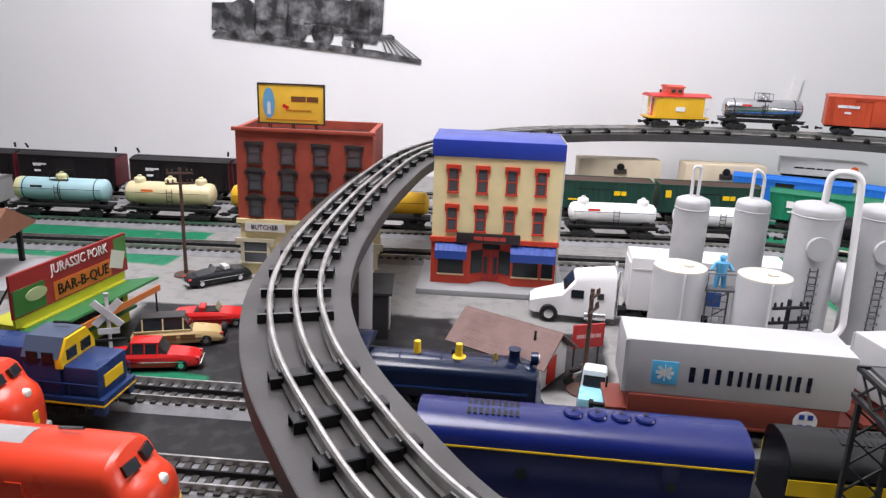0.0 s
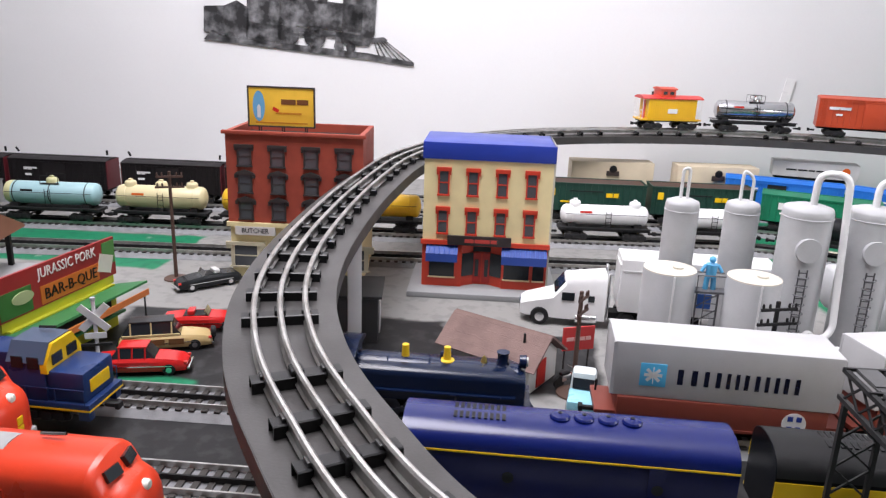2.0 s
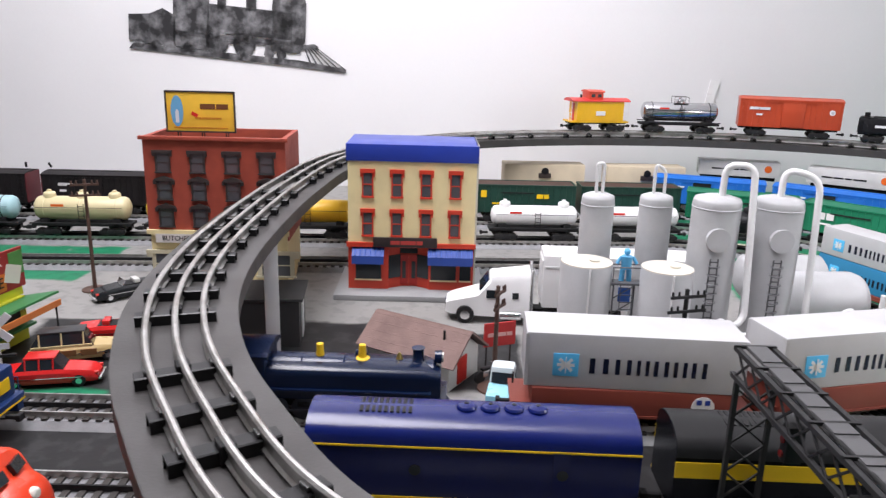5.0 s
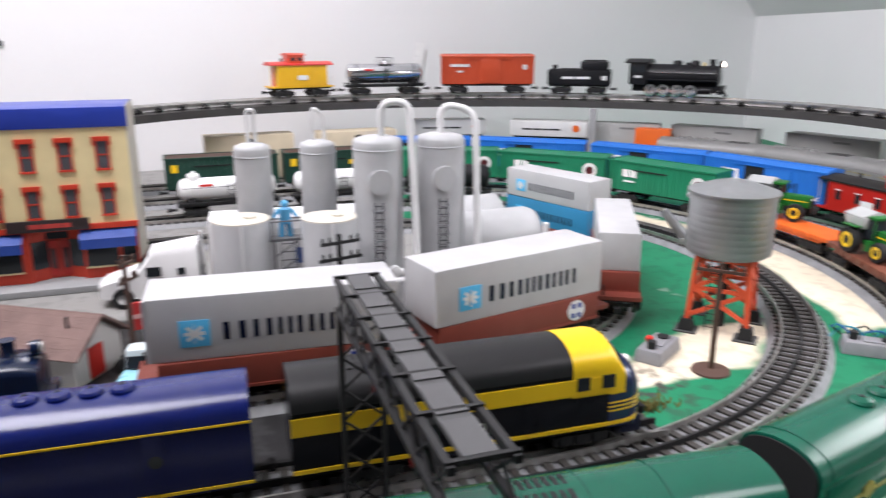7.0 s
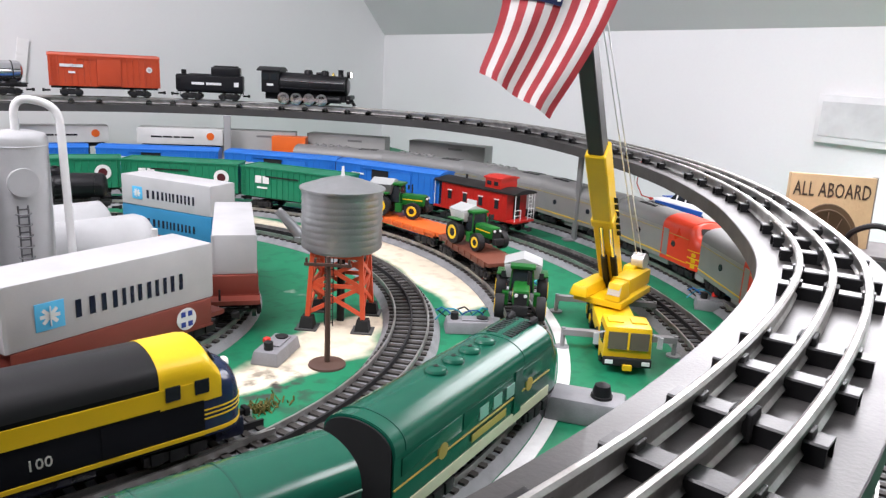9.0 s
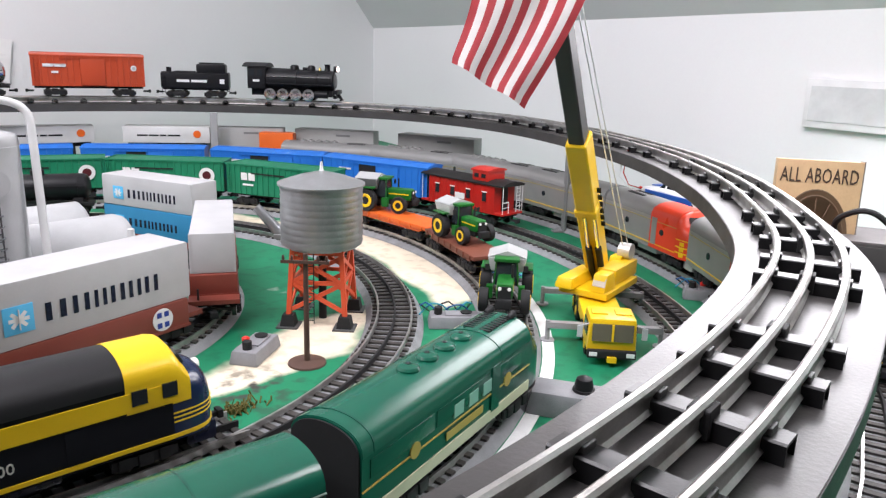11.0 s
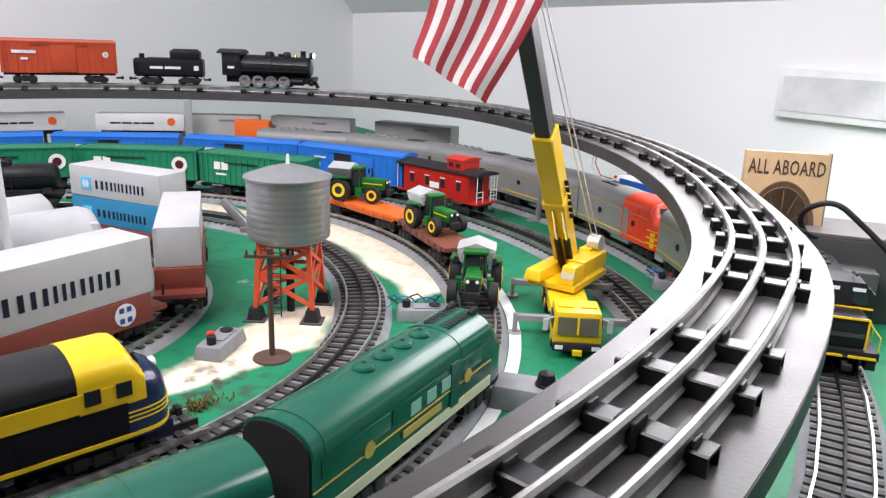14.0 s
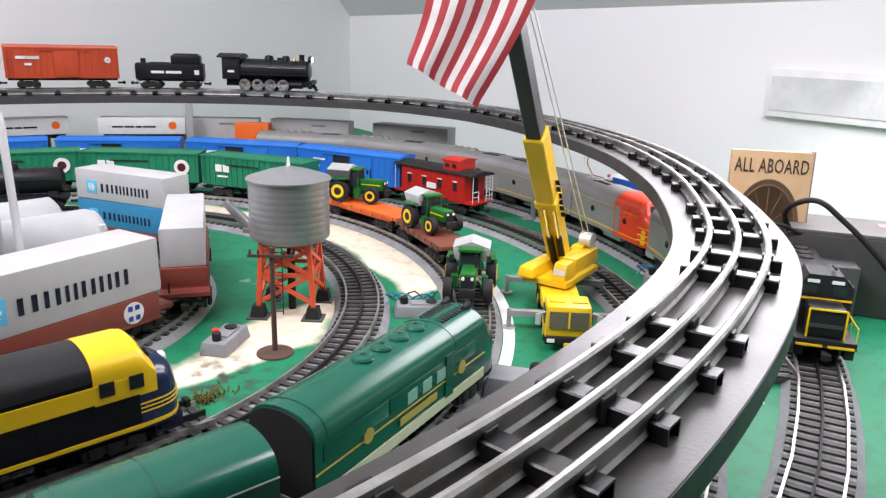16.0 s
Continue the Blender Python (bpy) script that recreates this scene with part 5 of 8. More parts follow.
for x in (-1.03, -0.835, -0.62, -0.425):
    c = boxcar(on_line(TRACK_2, x, 1.37, RAIL_TOP), "black high-sided car with red ends and white marks", BLACK_CAR, BLACK_CAR, L=0.186, H=0.052, words=(0.007, 0.007), group="black cars")
    for s in (-1, 1):
        part("red_end", box(s * 0.0935, 0, 0.0205, 0.0015, 0.050, 0.053), paint((0.13, 0.012, 0.02), 0.5), c)
        part("brake_wheel", rod((s * 0.085, 0.0, 0.082), (s * 0.087, 0.004, 0.090), 0.002, 8), BLACK, c)

tank_car(on_line(TRACK_1, -0.76, 1.22, RAIL_TOP), "pale blue tank car with cream dome and end", paint((0.36, 0.56, 0.60), 0.4), L=0.170, ends=paint((0.62, 0.60, 0.33), 0.4), plat=True)
tank_car(on_line(TRACK_1, -0.576, 1.22, RAIL_TOP), "cream tank car with three small domes", paint((0.68, 0.60, 0.36), 0.4), L=0.162, dome=3, ink=ORANGE)
boxcar(on_line(TRACK_1, -0.945, 1.21, RAIL_TOP), "weathered grey freight car", paint((0.33, 0.33, 0.33), 0.5), paint((0.22, 0.22, 0.22), 0.5), L=0.17, H=0.038)
tank_car(on_line(TRACK_1, -0.40, 1.24, RAIL_TOP), "yellow tank car partly hidden by the brick building", paint((0.72, 0.42, 0.02), 0.4), L=0.160, dome=1)
tank_car(on_line(TRACK_1, -0.215, 1.25, RAIL_TOP), "yellow tank car with green top beside the building", paint((0.72, 0.42, 0.02), 0.4), L=0.160, dome=1, ends=paint((0.02, 0.14, 0.04), 0.4))
for x in (0.168, 0.345):
    tank_car(on_line(TRACK_1, x, 1.27, RAIL_TOP), "white tank car with two domes and red lettering", paint((0.80, 0.80, 0.80), 0.35), L=0.158, r=0.0165, dome=2, ink=RED, group="white tank cars")
tank_car(on_line(TRACK_1, 0.525, 1.25, RAIL_TOP), "black tank car with white lettering", BLACK, L=0.15, dome=1, ink=WHITE)

BLUE_BOX = paint((0.02, 0.17, 0.62), 0.4)
for a in (73.2, 54.0, 34.8, 16.3):
    boxcar(on_line(TRACK_3, 0.350 + 0.688 * math.cos(radians(a)), 0.860 + 0.688 * math.sin(radians(a)), RAIL_TOP), "bright blue boxcar with half-open side door", BLUE_BOX, BLUE_BOX, L=0.212, H=0.049, words=(0.014,), open_door=True, group="blue boxcars")
caboose(on_line(TRACK_3, 1.036, 0.865, RAIL_TOP, flip=True), "red caboose with black roof and white railings", paint((0.45, 0.014, 0.010), 0.4), paint((0.02, 0.018, 0.018), 0.5), L=0.172, trim=WHITE, cup_at=0.26, cupola=paint((0.50, 0.02, 0.012), 0.4))
for x, y in ((0.886, 0.872), (0.848, 0.70)):
    flat_car(on_line(TRACK_2, x, y, RAIL_TOP), "orange flat car loaded with farm tractors" if y > 0.8 else "brown flat car loaded with a farm tractor", paint((0.72, 0.13, 0.02), 0.45) if y > 0.8 else paint((0.16, 0.05, 0.03), 0.5), L=0.19 if y > 0.8 else 0.15)
FLAT_TOP = RAIL_TOP + 0.0237
tractor(pose(0.897, 0.902, FLAT_TOP, 0, 0, -62), "green farm tractor with yellow wheels and spreader bin")
tractor(pose(0.860, 0.706, FLAT_TOP, 0, 0, -100), "green farm tractor with yellow wheels and pale bin", pale=True, size=1.2)
tractor(pose(0.760, 0.546, 0.0135, 0, 0, -141), "green farm tractor with pale bin, on the track bed", pale=True)

SIL_ROOF = paint((0.26, 0.26, 0.255), 0.5, 0.2)
for x, y in ((1.075, 1.285), (1.150, 1.115), (1.175, 0.925)):
    streamliner(on_line(TRACK_4, x, y, RAIL_TOP), "silver-grey streamlined passenger car", SF_SILVER, L=0.20, roof=SIL_ROOF, fans=5, windows=((-0.2, 0.05, DARK_GLASS), (0.1, 0.05, DARK_GLASS)),
                name="passenger_car", category="passenger car", group="silver passenger cars", stripes=((0.62, 0.012, paint((0.45, 0.36, 0.08), 0.4)),))
for x, y, h in ((1.150, 0.752, 0), (1.072, 0.560, 0), (0.968, 0.392, 0)):
    nose = None if y == 0.752 else SF_RED
    o = streamliner(on_line(TRACK_4, x, y, RAIL_TOP, flip=True), "silver streamlined diesel with red nose and yellow trim" if nose else "silver-grey diesel booster unit", SF_SILVER, nose=nose, L=0.20, roof=SIL_ROOF,
                    portholes=(-0.2, 0.2), nose_bands=((0.12, 0.03, YELLOW), (0.24, 0.03, YELLOW), (0.40, 0.02, YELLOW)) if nose else (), stripes=((0.10, 0.02, YELLOW), (0.62, 0.012, paint((0.45, 0.36, 0.08), 0.4))), skirt=BRIGHT_SILVER)
    if nose:
        part("red_cab_side", prism([(u * 1.016, v + 0.0008) for u, v in body_outline(0.052, 0.015, 0.058)], 0.056, "x", 0.0420), SF_RED, o)
        part("silver_pilot", box(0.092, 0, 0.0035, 0.016, 0.040, 0.013, bev=0.002), BRIGHT_SILVER, o)
        for s in (-1, 1):
            for i in range(3):
                part("yellow_stripe", box(0.086, s * 0.0225, 0.018 + 0.007 * i, 0.016, 0.003, 0.0045, rz=-s * 26), YELLOW, o)

# white trailers and cream boxes on flat cars at the back
TRAILER = paint((0.72, 0.72, 0.71), 0.45)
for x, y, h in ((0.652, 1.635, -13), (0.850, 1.535, -33)):
    o = thing("trailer_van", "white piggyback trailer with dark lettering and orange spot", "trailer", pose(x, y, 0, 0, 0, h), "piggyback trailers")
    part("van_body", box(0, 0, 0.074, 0.165, 0.045, 0.032, bev=0.0015), TRAILER, o)
    bars("lettering", o, -0.015, -0.0225, 0.089, (0.02, 0.018, 0.012, 0.024), 0.0032, BLACK, -1, 0.8)
    part("orange_spot", rod((0.058, -0.0226, 0.092), (0.058, -0.0234, 0.092), 0.0075, 18), ORANGE, o)
    part("van_underframe", box(0, 0, 0.066, 0.15, 0.030, 0.008), MATT_BLACK, o)
    for s in (-1, 1):
        part("landing_leg", box(0.045, s * 0.014, 0.014, 0.004, 0.004, 0.054), MATT_BLACK, o)
        part("tyre", rod((-0.05, s * 0.012, 0.0145 + 0.0), (-0.05, s * 0.020, 0.0145), 0.0075, 14), MATT_BLACK, o)
        part("axle_frame", box(-0.05, s * 0.012, 0.014, 0.02, 0.004, 0.054), MATT_BLACK, o)
for x, w in ((0.224, 0.17), (0.438, 0.165), (-0.36, 0.15)):
    o = thing("cream_crate", "long cream packing box with dark hatch, behind the cars", "crate", pose(x, 1.60 if x > 0 else 1.52, 0, 0, 0, 3), "cream packing boxes")
    part("box_body", box(0, 0, 0, w, 0.05, 0.094, bev=0.001), paint((0.68, 0.58, 0.42), 0.6), o)
    part("hatch", box(0.0, -0.027, 0.066, 0.026, 0.004, 0.010, bev=0.001), paint((0.05, 0.035, 0.03), 0.5), o)
    part("hatch_wheel", lathe([(0.006, 0), (0.008, 0.001), (0.006, 0.002)], 16, "y", (0.0, -0.0295, 0.080)), BLACK, o)
for x, y, h in ((0.93, 1.42, -38), (1.075, 1.29, -55), (1.19, 1.10, -70)):
    o = thing("grey_container", "grey container with a dim name plate, behind the silver cars", "container", pose(x + 0.05, y + 0.05, 0, 0, 0, h), "grey containers")
    part("box_body", box(0, 0, 0, 0.17, 0.04, 0.104, bev=0.001), paint((0.40, 0.40, 0.39), 0.5), o)
    bars("lettering", o, 0.02, -0.020, 0.094, (0.03,), 0.004, paint((0.2, 0.2, 0.2), 0.5), -1)
o = thing("red_wagon", "small red wagon behind the blue boxcars", "wagon", pose(1.02, 1.40, 0, 0, 0, -46))
part("wagon_body", box(0, 0, 0, 0.07, 0.03, 0.098, bev=0.002), ORANGE, o)

# ---------------------------------------------------------------- buildings
BRICK = mat("red_brick_paint", (0.36, 0.062, 0.035), 0.6, 0, 0.12, 40, 0.5, 1100, tint=(0.27, 0.045, 0.028))
DARK_TRIM = paint((0.035, 0.028, 0.028), 0.55)
CREAM_WALL = mat("cream_painted_wall", (0.78, 0.66, 0.36), 0.55, 0, 0.05, 30, 0.1, 800)
RED_TRIM = paint((0.55, 0.045, 0.02), 0.45)
WINDOW_GREY = paint((0.085, 0.09, 0.10), 0.15)


def sash_window(parent, x, y, z, w, h, trim, glass, hood="flat", side=-1):
    """A window with jambs, sill, hood, meeting bar and two panes on a face that looks to side*y."""
    wn = part("window", box(x, y + side * 0.0005, z, w, 0.0012, h), glass, parent)
    part("pane", box(x, y + side * 0.0009, z + 0.001, w * 0.8, 0.0008, h * 0.46), glass, wn)
    part("pane", box(x, y + side * 0.0009, z + h * 0.52, w * 0.8, 0.0008, h * 0.44), glass, wn)
    for s in (-1, 1):
        part("jamb", box(x + s * w * 0.52, y + side * 0.001, z, w * 0.14, 0.0022, h), trim, wn)
    part("meeting_bar", box(x, y + side * 0.001, z + h * 0.485, w, 0.0018, h * 0.05), trim, wn)
    part("sill", box(x, y + side * 0.0016, z - h * 0.06, w * 1.3, 0.0036, h * 0.07), trim, wn)
    if hood == "flat":
        bm = box(x, y + side * 0.0018, z + h, w * 1.55, 0.004, h * 0.16)
        for s in (-1, 1):
            add_box(bm, x + s * w * 0.66, y + side * 0.0016, z + h * 0.84, w * 0.2, 0.0034, h * 0.2)
    else:
        bm = prism([(-w * 0.85, z + h), (w * 0.85, z + h), (w * 0.7, z + h * 1.12), (0, z + h * 1.28), (-w * 0.7, z + h * 1.12)], 0.0042, "y", y + side * 0.0018)
        bmesh.ops.translate(bm, verts=bm.verts, vec=(x, 0, 0))
        for s in (-1, 1):
            add_box(bm, x + s * w * 0.74, y + side * 0.0016, z + h * 0.82, w * 0.2, 0.0034, h * 0.2)
    part("hood", bm, trim, wn)
    return wn


def brick_building(m):
    W, D, H = 0.184, 0.110, 0.205
    ob = thing("brick_building", "three-storey red brick shop building with dark window hoods", "building", m)
    z1 = 0.078
    part("upper_wall", box(0, D / 2, z1, W, D, H - z1 - 0.012), BRICK, ob)
    part("ground_floor_wall", box(0, D / 2 + 0.001, 0, W * 0.985, D * 0.98, z1), CREAM_WALL, ob)
    # parapet open at the top
    bm = bmesh.new()
    for s in (-1, 1):
        add_box(bm, 0, D / 2 + s * (D / 2 - 0.003), H - 0.0125, W, 0.006, 0.0125)
        add_box(bm, s * (W / 2 - 0.003), D / 2, H - 0.0125, 0.006, D - 0.012, 0.0125)
    part("parapet", bm, BRICK, ob)
    part("cornice", box(0, -0.002, H - 0.004, W + 0.008, 0.006, 0.005, bev=0.001), BRICK, ob)
    part("roof", box(0, D / 2, H - 0.0125, W - 0.013, D - 0.013, 0.0008), MATT_BLACK, ob)
    part("belt_course", box(0, -0.0015, z1 - 0.003, W + 0.004, 0.005, 0.006), CREAM_WALL, ob)
    for row in range(3):
        for i in range(4):
            sash_window(ob, -W * 0.365 + W * 0.243 * i, 0, z1 + 0.008 + 0.0365 * row, 0.0165, 0.0245, DARK_TRIM, WINDOW_GREY, "peak" if row < 2 else "flat")
    for i, (x, w) in enumerate(((-0.07, 0.035), (0.0, 0.03), (0.075, 0.042))):
        sash_window(ob, x, 0.001, 0.018, w, 0.03, paint((0.55, 0.50, 0.36), 0.5), WINDOW_GREY)
    b = part("shop_board", box(-0.055, -0.003, z1 - 0.014, 0.055, 0.003, 0.012), paint((0.65, 0.62, 0.6), 0.5), ob, "pale shop name board")
    lettering("shop_letters", "BUTCHER", 0.0095, face_front(-0.055, -0.0046, z1 - 0.008), BLACK, b, sx=0.9)
    part("side_band", box(W / 2 + 0.0008, D / 2, z1 - 0.01, 0.0016, D, 0.016), BRICK, ob)
    return ob


brick_building(pose(-0.288, 1.004, 0, 0, 0, 2))

# billboard on the brick building's roof
bb = thing("billboard", "yellow advertising billboard on a frame, on the brick roof", "billboard", pose(-0.311, 1.030, 0.1935, 0, 0, 3) @ Matrix.Diagonal((0.70, 0.72, 0.80, 1)))
part("panel", box(0, 0, 0.020, 0.124, 0.004, 0.064, bev=0.0005), paint((0.82, 0.50, 0.05), 0.45), bb)
frame_bm = bmesh.new()
for z in (0.0185, 0.0835):
    add_box(frame_bm, 0, -0.0005, z, 0.129, 0.006, 0.0024)
for s in (-1, 1):
    add_box(frame_bm, s * 0.0635, -0.0005, 0.0185, 0.0024, 0.006, 0.0665)
part("panel_frame", frame_bm, DARK_TRIM, bb)
part("picture_oval", lathe([(0.0005, 0), (0.0115, 0), (0.0115, 0.0006), (0.0005, 0.0006)], 24, "y", (0, 0, 0)), paint((0.14, 0.38, 0.62), 0.4), bb).matrix_basis = pose(-0.043, -0.0028, 0.053) @ Matrix.Diagonal((1, 1, 2.2, 1))
part("painted_bottle", lathe([(0.004, 0), (0.004, 0.018), (0.0016, 0.024), (0.0016, 0.032)], 10, "z", (-0.043, -0.003, 0.034)), paint((0.65, 0.68, 0.72), 0.4), bb).matrix_basis = Matrix.Translation((0, -0.002, 0)) @ Matrix.Diagonal((1, 0.15, 1, 1))
bars("name_block", bb, 0.026, -0.0022, 0.061, (0.028, 0.022), 0.0085, paint((0.16, 0.06, 0.02), 0.5), -1)
bars("tag_line", bb, 0.014, -0.0022, 0.042, (0.012, 0.018, 0.018), 0.003, paint((0.55, 0.22, 0.02), 0.5), -1)
bars("base_line", bb, 0.0, -0.0022, 0.026, (0.10,), 0.002, paint((0.55, 0.22, 0.02), 0.5), -1)
part("red_flourish", box(-0.012, -0.0022, 0.045, 0.012, 0.0006, 0.006, ry=25), RED, bb)
leg_bm = bmesh.new()
for x in (-0.045, 0.0, 0.045):
    add_bar(leg_bm, (x, 0.003, 0.0), (x, 0.003, 0.08), 0.002, 0.002)
    add_bar(leg_bm, (x, 0.024, 0.0), (x, 0.004, 0.055), 0.0018, 0.0018)
    add_box(leg_bm, x, 0.012, -0.0003, 0.014, 0.032, 0.003)
part("stand", leg_bm, MATT_BLACK, bb)


def yellow_building(m):
    W, D, H = 0.168, 0.10, 0.196
    ob = thing("corner_shop_building", "cream three-storey shop with blue cornice and red shopfront", "building", m)
    zs = 0.062
    part("upper_wall", box(0, D / 2, zs, W, D, H - zs - 0.02), CREAM_WALL, ob)
    part("cornice", box(0, D / 2 - 0.001, H - 0.022, W + 0.004, D + 0.004, 0.022, bev=0.0006), paint((0.02, 0.045, 0.33), 0.35), ob)
    part("side_pier", box(W / 2 + 0.0012, D / 2, 0, 0.0024, D, H), paint((0.55, 0.52, 0.44), 0.5), ob)
    part("belt_course", box(0, -0.001, zs - 0.003, W + 0.004, 0.005, 0.006), RED_TRIM, ob)
    part("rear_wall", box(0, D * 0.58, 0, W, D * 0.84, zs), RED_TRIM, ob)
    # shopfront with a recessed bay
    bays = part("shopfront", box(-W * 0.34, 0.010, 0, W * 0.32, 0.020, zs), RED_TRIM, ob)
    part("shopfront", box(W * 0.32, 0.010, 0, W * 0.36, 0.020, zs), RED_TRIM, ob)
    for s in (-1, 1):
        part("bay_side", box(s * W * 0.115 - W * 0.02, 0.010, 0, 0.028, 0.003, zs, rz=-s * 32), RED_TRIM, ob)
    part("bay_back", box(-W * 0.02, 0.016, 0, W * 0.26, 0.003, zs), RED_TRIM, ob)
    for s in (-1, 1):
        d = part("shop_door", box(-W * 0.02 + s * 0.0065, 0.0138, 0.003, 0.011, 0.002, 0.042), paint((0.42, 0.02, 0.015), 0.4), ob)
        part("door_glass", box(-W * 0.02 + s * 0.0065, 0.0125, 0.012, 0.005, 0.0012, 0.024), DARK_GLASS, d)
        w = part("bay_window", box(s * W * 0.115 - W * 0.02, 0.0078, 0.014, 0.018, 0.002, 0.032, rz=-s * 32), DARK_GLASS, ob)
    part("transom", box(-W * 0.02, 0.0138, 0.047, W * 0.2, 0.002, 0.008), DARK_GLASS, ob)
    for x, w in ((-W * 0.34, 0.034), (W * 0.26, 0.034), (W * 0.435, 0.015)):
        g = part("shop_window", box(x, -0.0004, 0.014, w, 0.0014, 0.034), DARK_GLASS, ob)
        part("window_frame", box(x, -0.001, 0.012, w * 1.08, 0.002, 0.002), paint((0.75, 0.6, 0.35), 0.5), g)
        aw = prism([(0.0, zs - 0.004), (-0.013, zs - 0.013), (-0.0135, zs - 0.024), (-0.0125, zs - 0.024), (-0.012, zs - 0.0135), (0.0, zs - 0.008)], w * 1.25)
        bmesh.ops.translate(aw, verts=aw.verts, vec=(x, 0, 0))
        a = part("awning", aw, paint((0.02, 0.06, 0.30), 0.5), ob, "dark blue scalloped awning")
        for i in range(6 if w > 0.02 else 3):
            n = 6 if w > 0.02 else 3
            xx = x - w * 0.6 + w * 1.2 * (i + 0.5) / n
            part("awning_rib", rod((xx, -0.0002, zs - 0.0038), (xx, -0.0134, zs - 0.0127), 0.0007, 6), paint((0.04, 0.10, 0.40), 0.5), a)
    b = part("sign_board", box(-0.008, -0.004, zs - 0.002, 0.085, 0.004, 0.013, bev=0.0008), paint((0.03, 0.022, 0.022), 0.4), ob, "dark shop sign board")
    bars("sign_bar", b, -0.006, -0.006, zs + 0.0045, (0.012, 0.02, 0.008), 0.005, paint((0.45, 0.05, 0.04), 0.5), -1)
    for row in range(2):
        for i in range(4):
            sash_window(ob, -W * 0.345 + W * 0.228 * i, 0, zs + 0.013 + 0.0525 * row, 0.0125, 0.031, RED_TRIM, WINDOW_GREY, "flat")
    return ob


# grey slab under the cream shop
slab = thing("pavement_slab", "raised grey pavement slab under the cream shop", "pavement", pose(-0.03, 1.0, 0, 0, 0, 0.5), kind="structure")
part("slab", box(0, 0.04, 0.0003, 0.20, 0.15, 0.0075, bev=0.0008), SHELF_GREY, slab)
yellow_building(pose(-0.029, 0.995, 0.0079, 0, 0, 0.5))

# dark shed beneath the deck and the small white house
shed = thing("dark_shed", "small black shed with white door under the deck", "shed", pose(-0.185, 0.842, 0, 0, 0, 6))
part("wall_shell", box(0, 0, 0, 0.075, 0.075, 0.052), paint((0.05, 0.05, 0.052), 0.6), shed)
part("roof", box(0, 0, 0.052, 0.084, 0.084, 0.003, rx=-3), paint((0.035, 0.035, 0.036), 0.7), shed)
part("door", box(0.0382, 0.0, 0.001, 0.0014, 0.02, 0.04), WHITE, shed)
house = thing("small_house", "small white house with brown shingled roof and red door", "house", pose(-0.006, 0.757, 0, 0, 0, -31) @ Matrix.Diagonal((1.12, 1.1, 1, 1)))
part("wall_shell", prism([(-0.027, 0), (0.027, 0), (0.027, 0.030), (0.0, 0.052), (-0.027, 0.030)], 0.088), paint((0.70, 0.69, 0.66), 0.6), house)
SHINGLE = mat("brown_shingles", (0.20, 0.125, 0.11), 0.75, 0, 0.12, 60, 0.5, 900)
for s in (-1, 1):
    bm = box(0, 0, 0, 0.104, 0.042, 0.0022, rx=-s * 39.0)
    bmesh.ops.translate(bm, verts=bm.verts, vec=(0, s * 0.0165, 0.0405))
    part("roof_slope", bm, SHINGLE, house)
    for k in range(5):
        u = 0.003 + 0.0075 * k
        part("shingle_course", rod((-0.052, s * (u + 0.0008), 0.0555 - u * 0.81), (0.052, s * (u + 0.0008), 0.0555 - u * 0.81), 0.0006, 6), SHINGLE, house)
part("door", box(0.0445, -0.004, 0.002, 0.0014, 0.016, 0.027), RED, house)
part("side_window", box(-0.01, -0.0275, 0.010, 0.016, 0.0014, 0.012), DARK_GLASS, house)
part("chimney_pipe", rod((0.03, -0.012, 0.044), (0.03, -0.012, 0.056), 0.0012, 8), MATT_BLACK, house)
flag_board = thing("red_sign_board", "red roadside sign board with faded writing", "sign", pose(0.075, 0.775, 0, 0, 0, 20))
part("board", box(0, 0, 0.022, 0.036, 0.002, 0.026), paint((0.50, 0.03, 0.03), 0.5), flag_board)
bars("writing", flag_board, 0, -0.001, 0.035, (0.008, 0.012, 0.006), 0.004, paint((0.7, 0.4, 0.38), 0.5), -1)
for s in (-1, 1):
    part("post", rod((s * 0.014, 0.002, 0), (s * 0.014, 0.002, 0.046), 0.001, 8), DARK_TRIM, flag_board)
bike = thing("motorcycle", "tiny black and chrome motorcycle beside the house", "motorcycle", pose(0.062, 0.735, 0, 0, 0, 40))
for x in (-0.012, 0.012):
    part("wheel", lathe([(0.004, -0.0015), (0.0065, -0.0015), (0.0065, 0.0015), (0.004, 0.0015)], 14, "y", (x, 0, 0.0066)), MATT_BLACK, bike)
part("frame", box(0, 0, 0.006, 0.018, 0.004, 0.007, bev=0.001), CHROME, bike)
part("seat", box(-0.004, 0, 0.013, 0.012, 0.005, 0.003, bev=0.001), BLACK, bike)
part("handlebar", rod((0.007, -0.006, 0.018), (0.007, 0.006, 0.018), 0.0006, 6), CHROME, bike)


def depot(m):
    ob = thing("station_building", "small station with broad brown roof and dark posts", "station", m)
    part("platform", box(0, 0, 0, 0.21, 0.13, 0.012, bev=0.001), SHELF_GREY, ob)
    part("wall_shell", box(-0.03, 0.01, 0.012, 0.10, 0.07, 0.052), paint((0.38, 0.31, 0.17), 0.6), ob)
    part("roof", prism([(-0.075, 0.062), (0.075, 0.062), (0.075, 0.065), (0.0, 0.100), (-0.075, 0.065)], 0.17), paint((0.22, 0.09, 0.05), 0.7), ob)
    for x in (-0.07, 0.0, 0.07):
        for y in (-0.055, 0.055):
            part("post", box(x, y, 0.012, 0.006, 0.006, 0.05), MATT_BLACK, ob)
    part("window", box(-0.03, -0.0256, 0.03, 0.03, 0.0014, 0.02), DARK_GLASS, ob)
    return ob


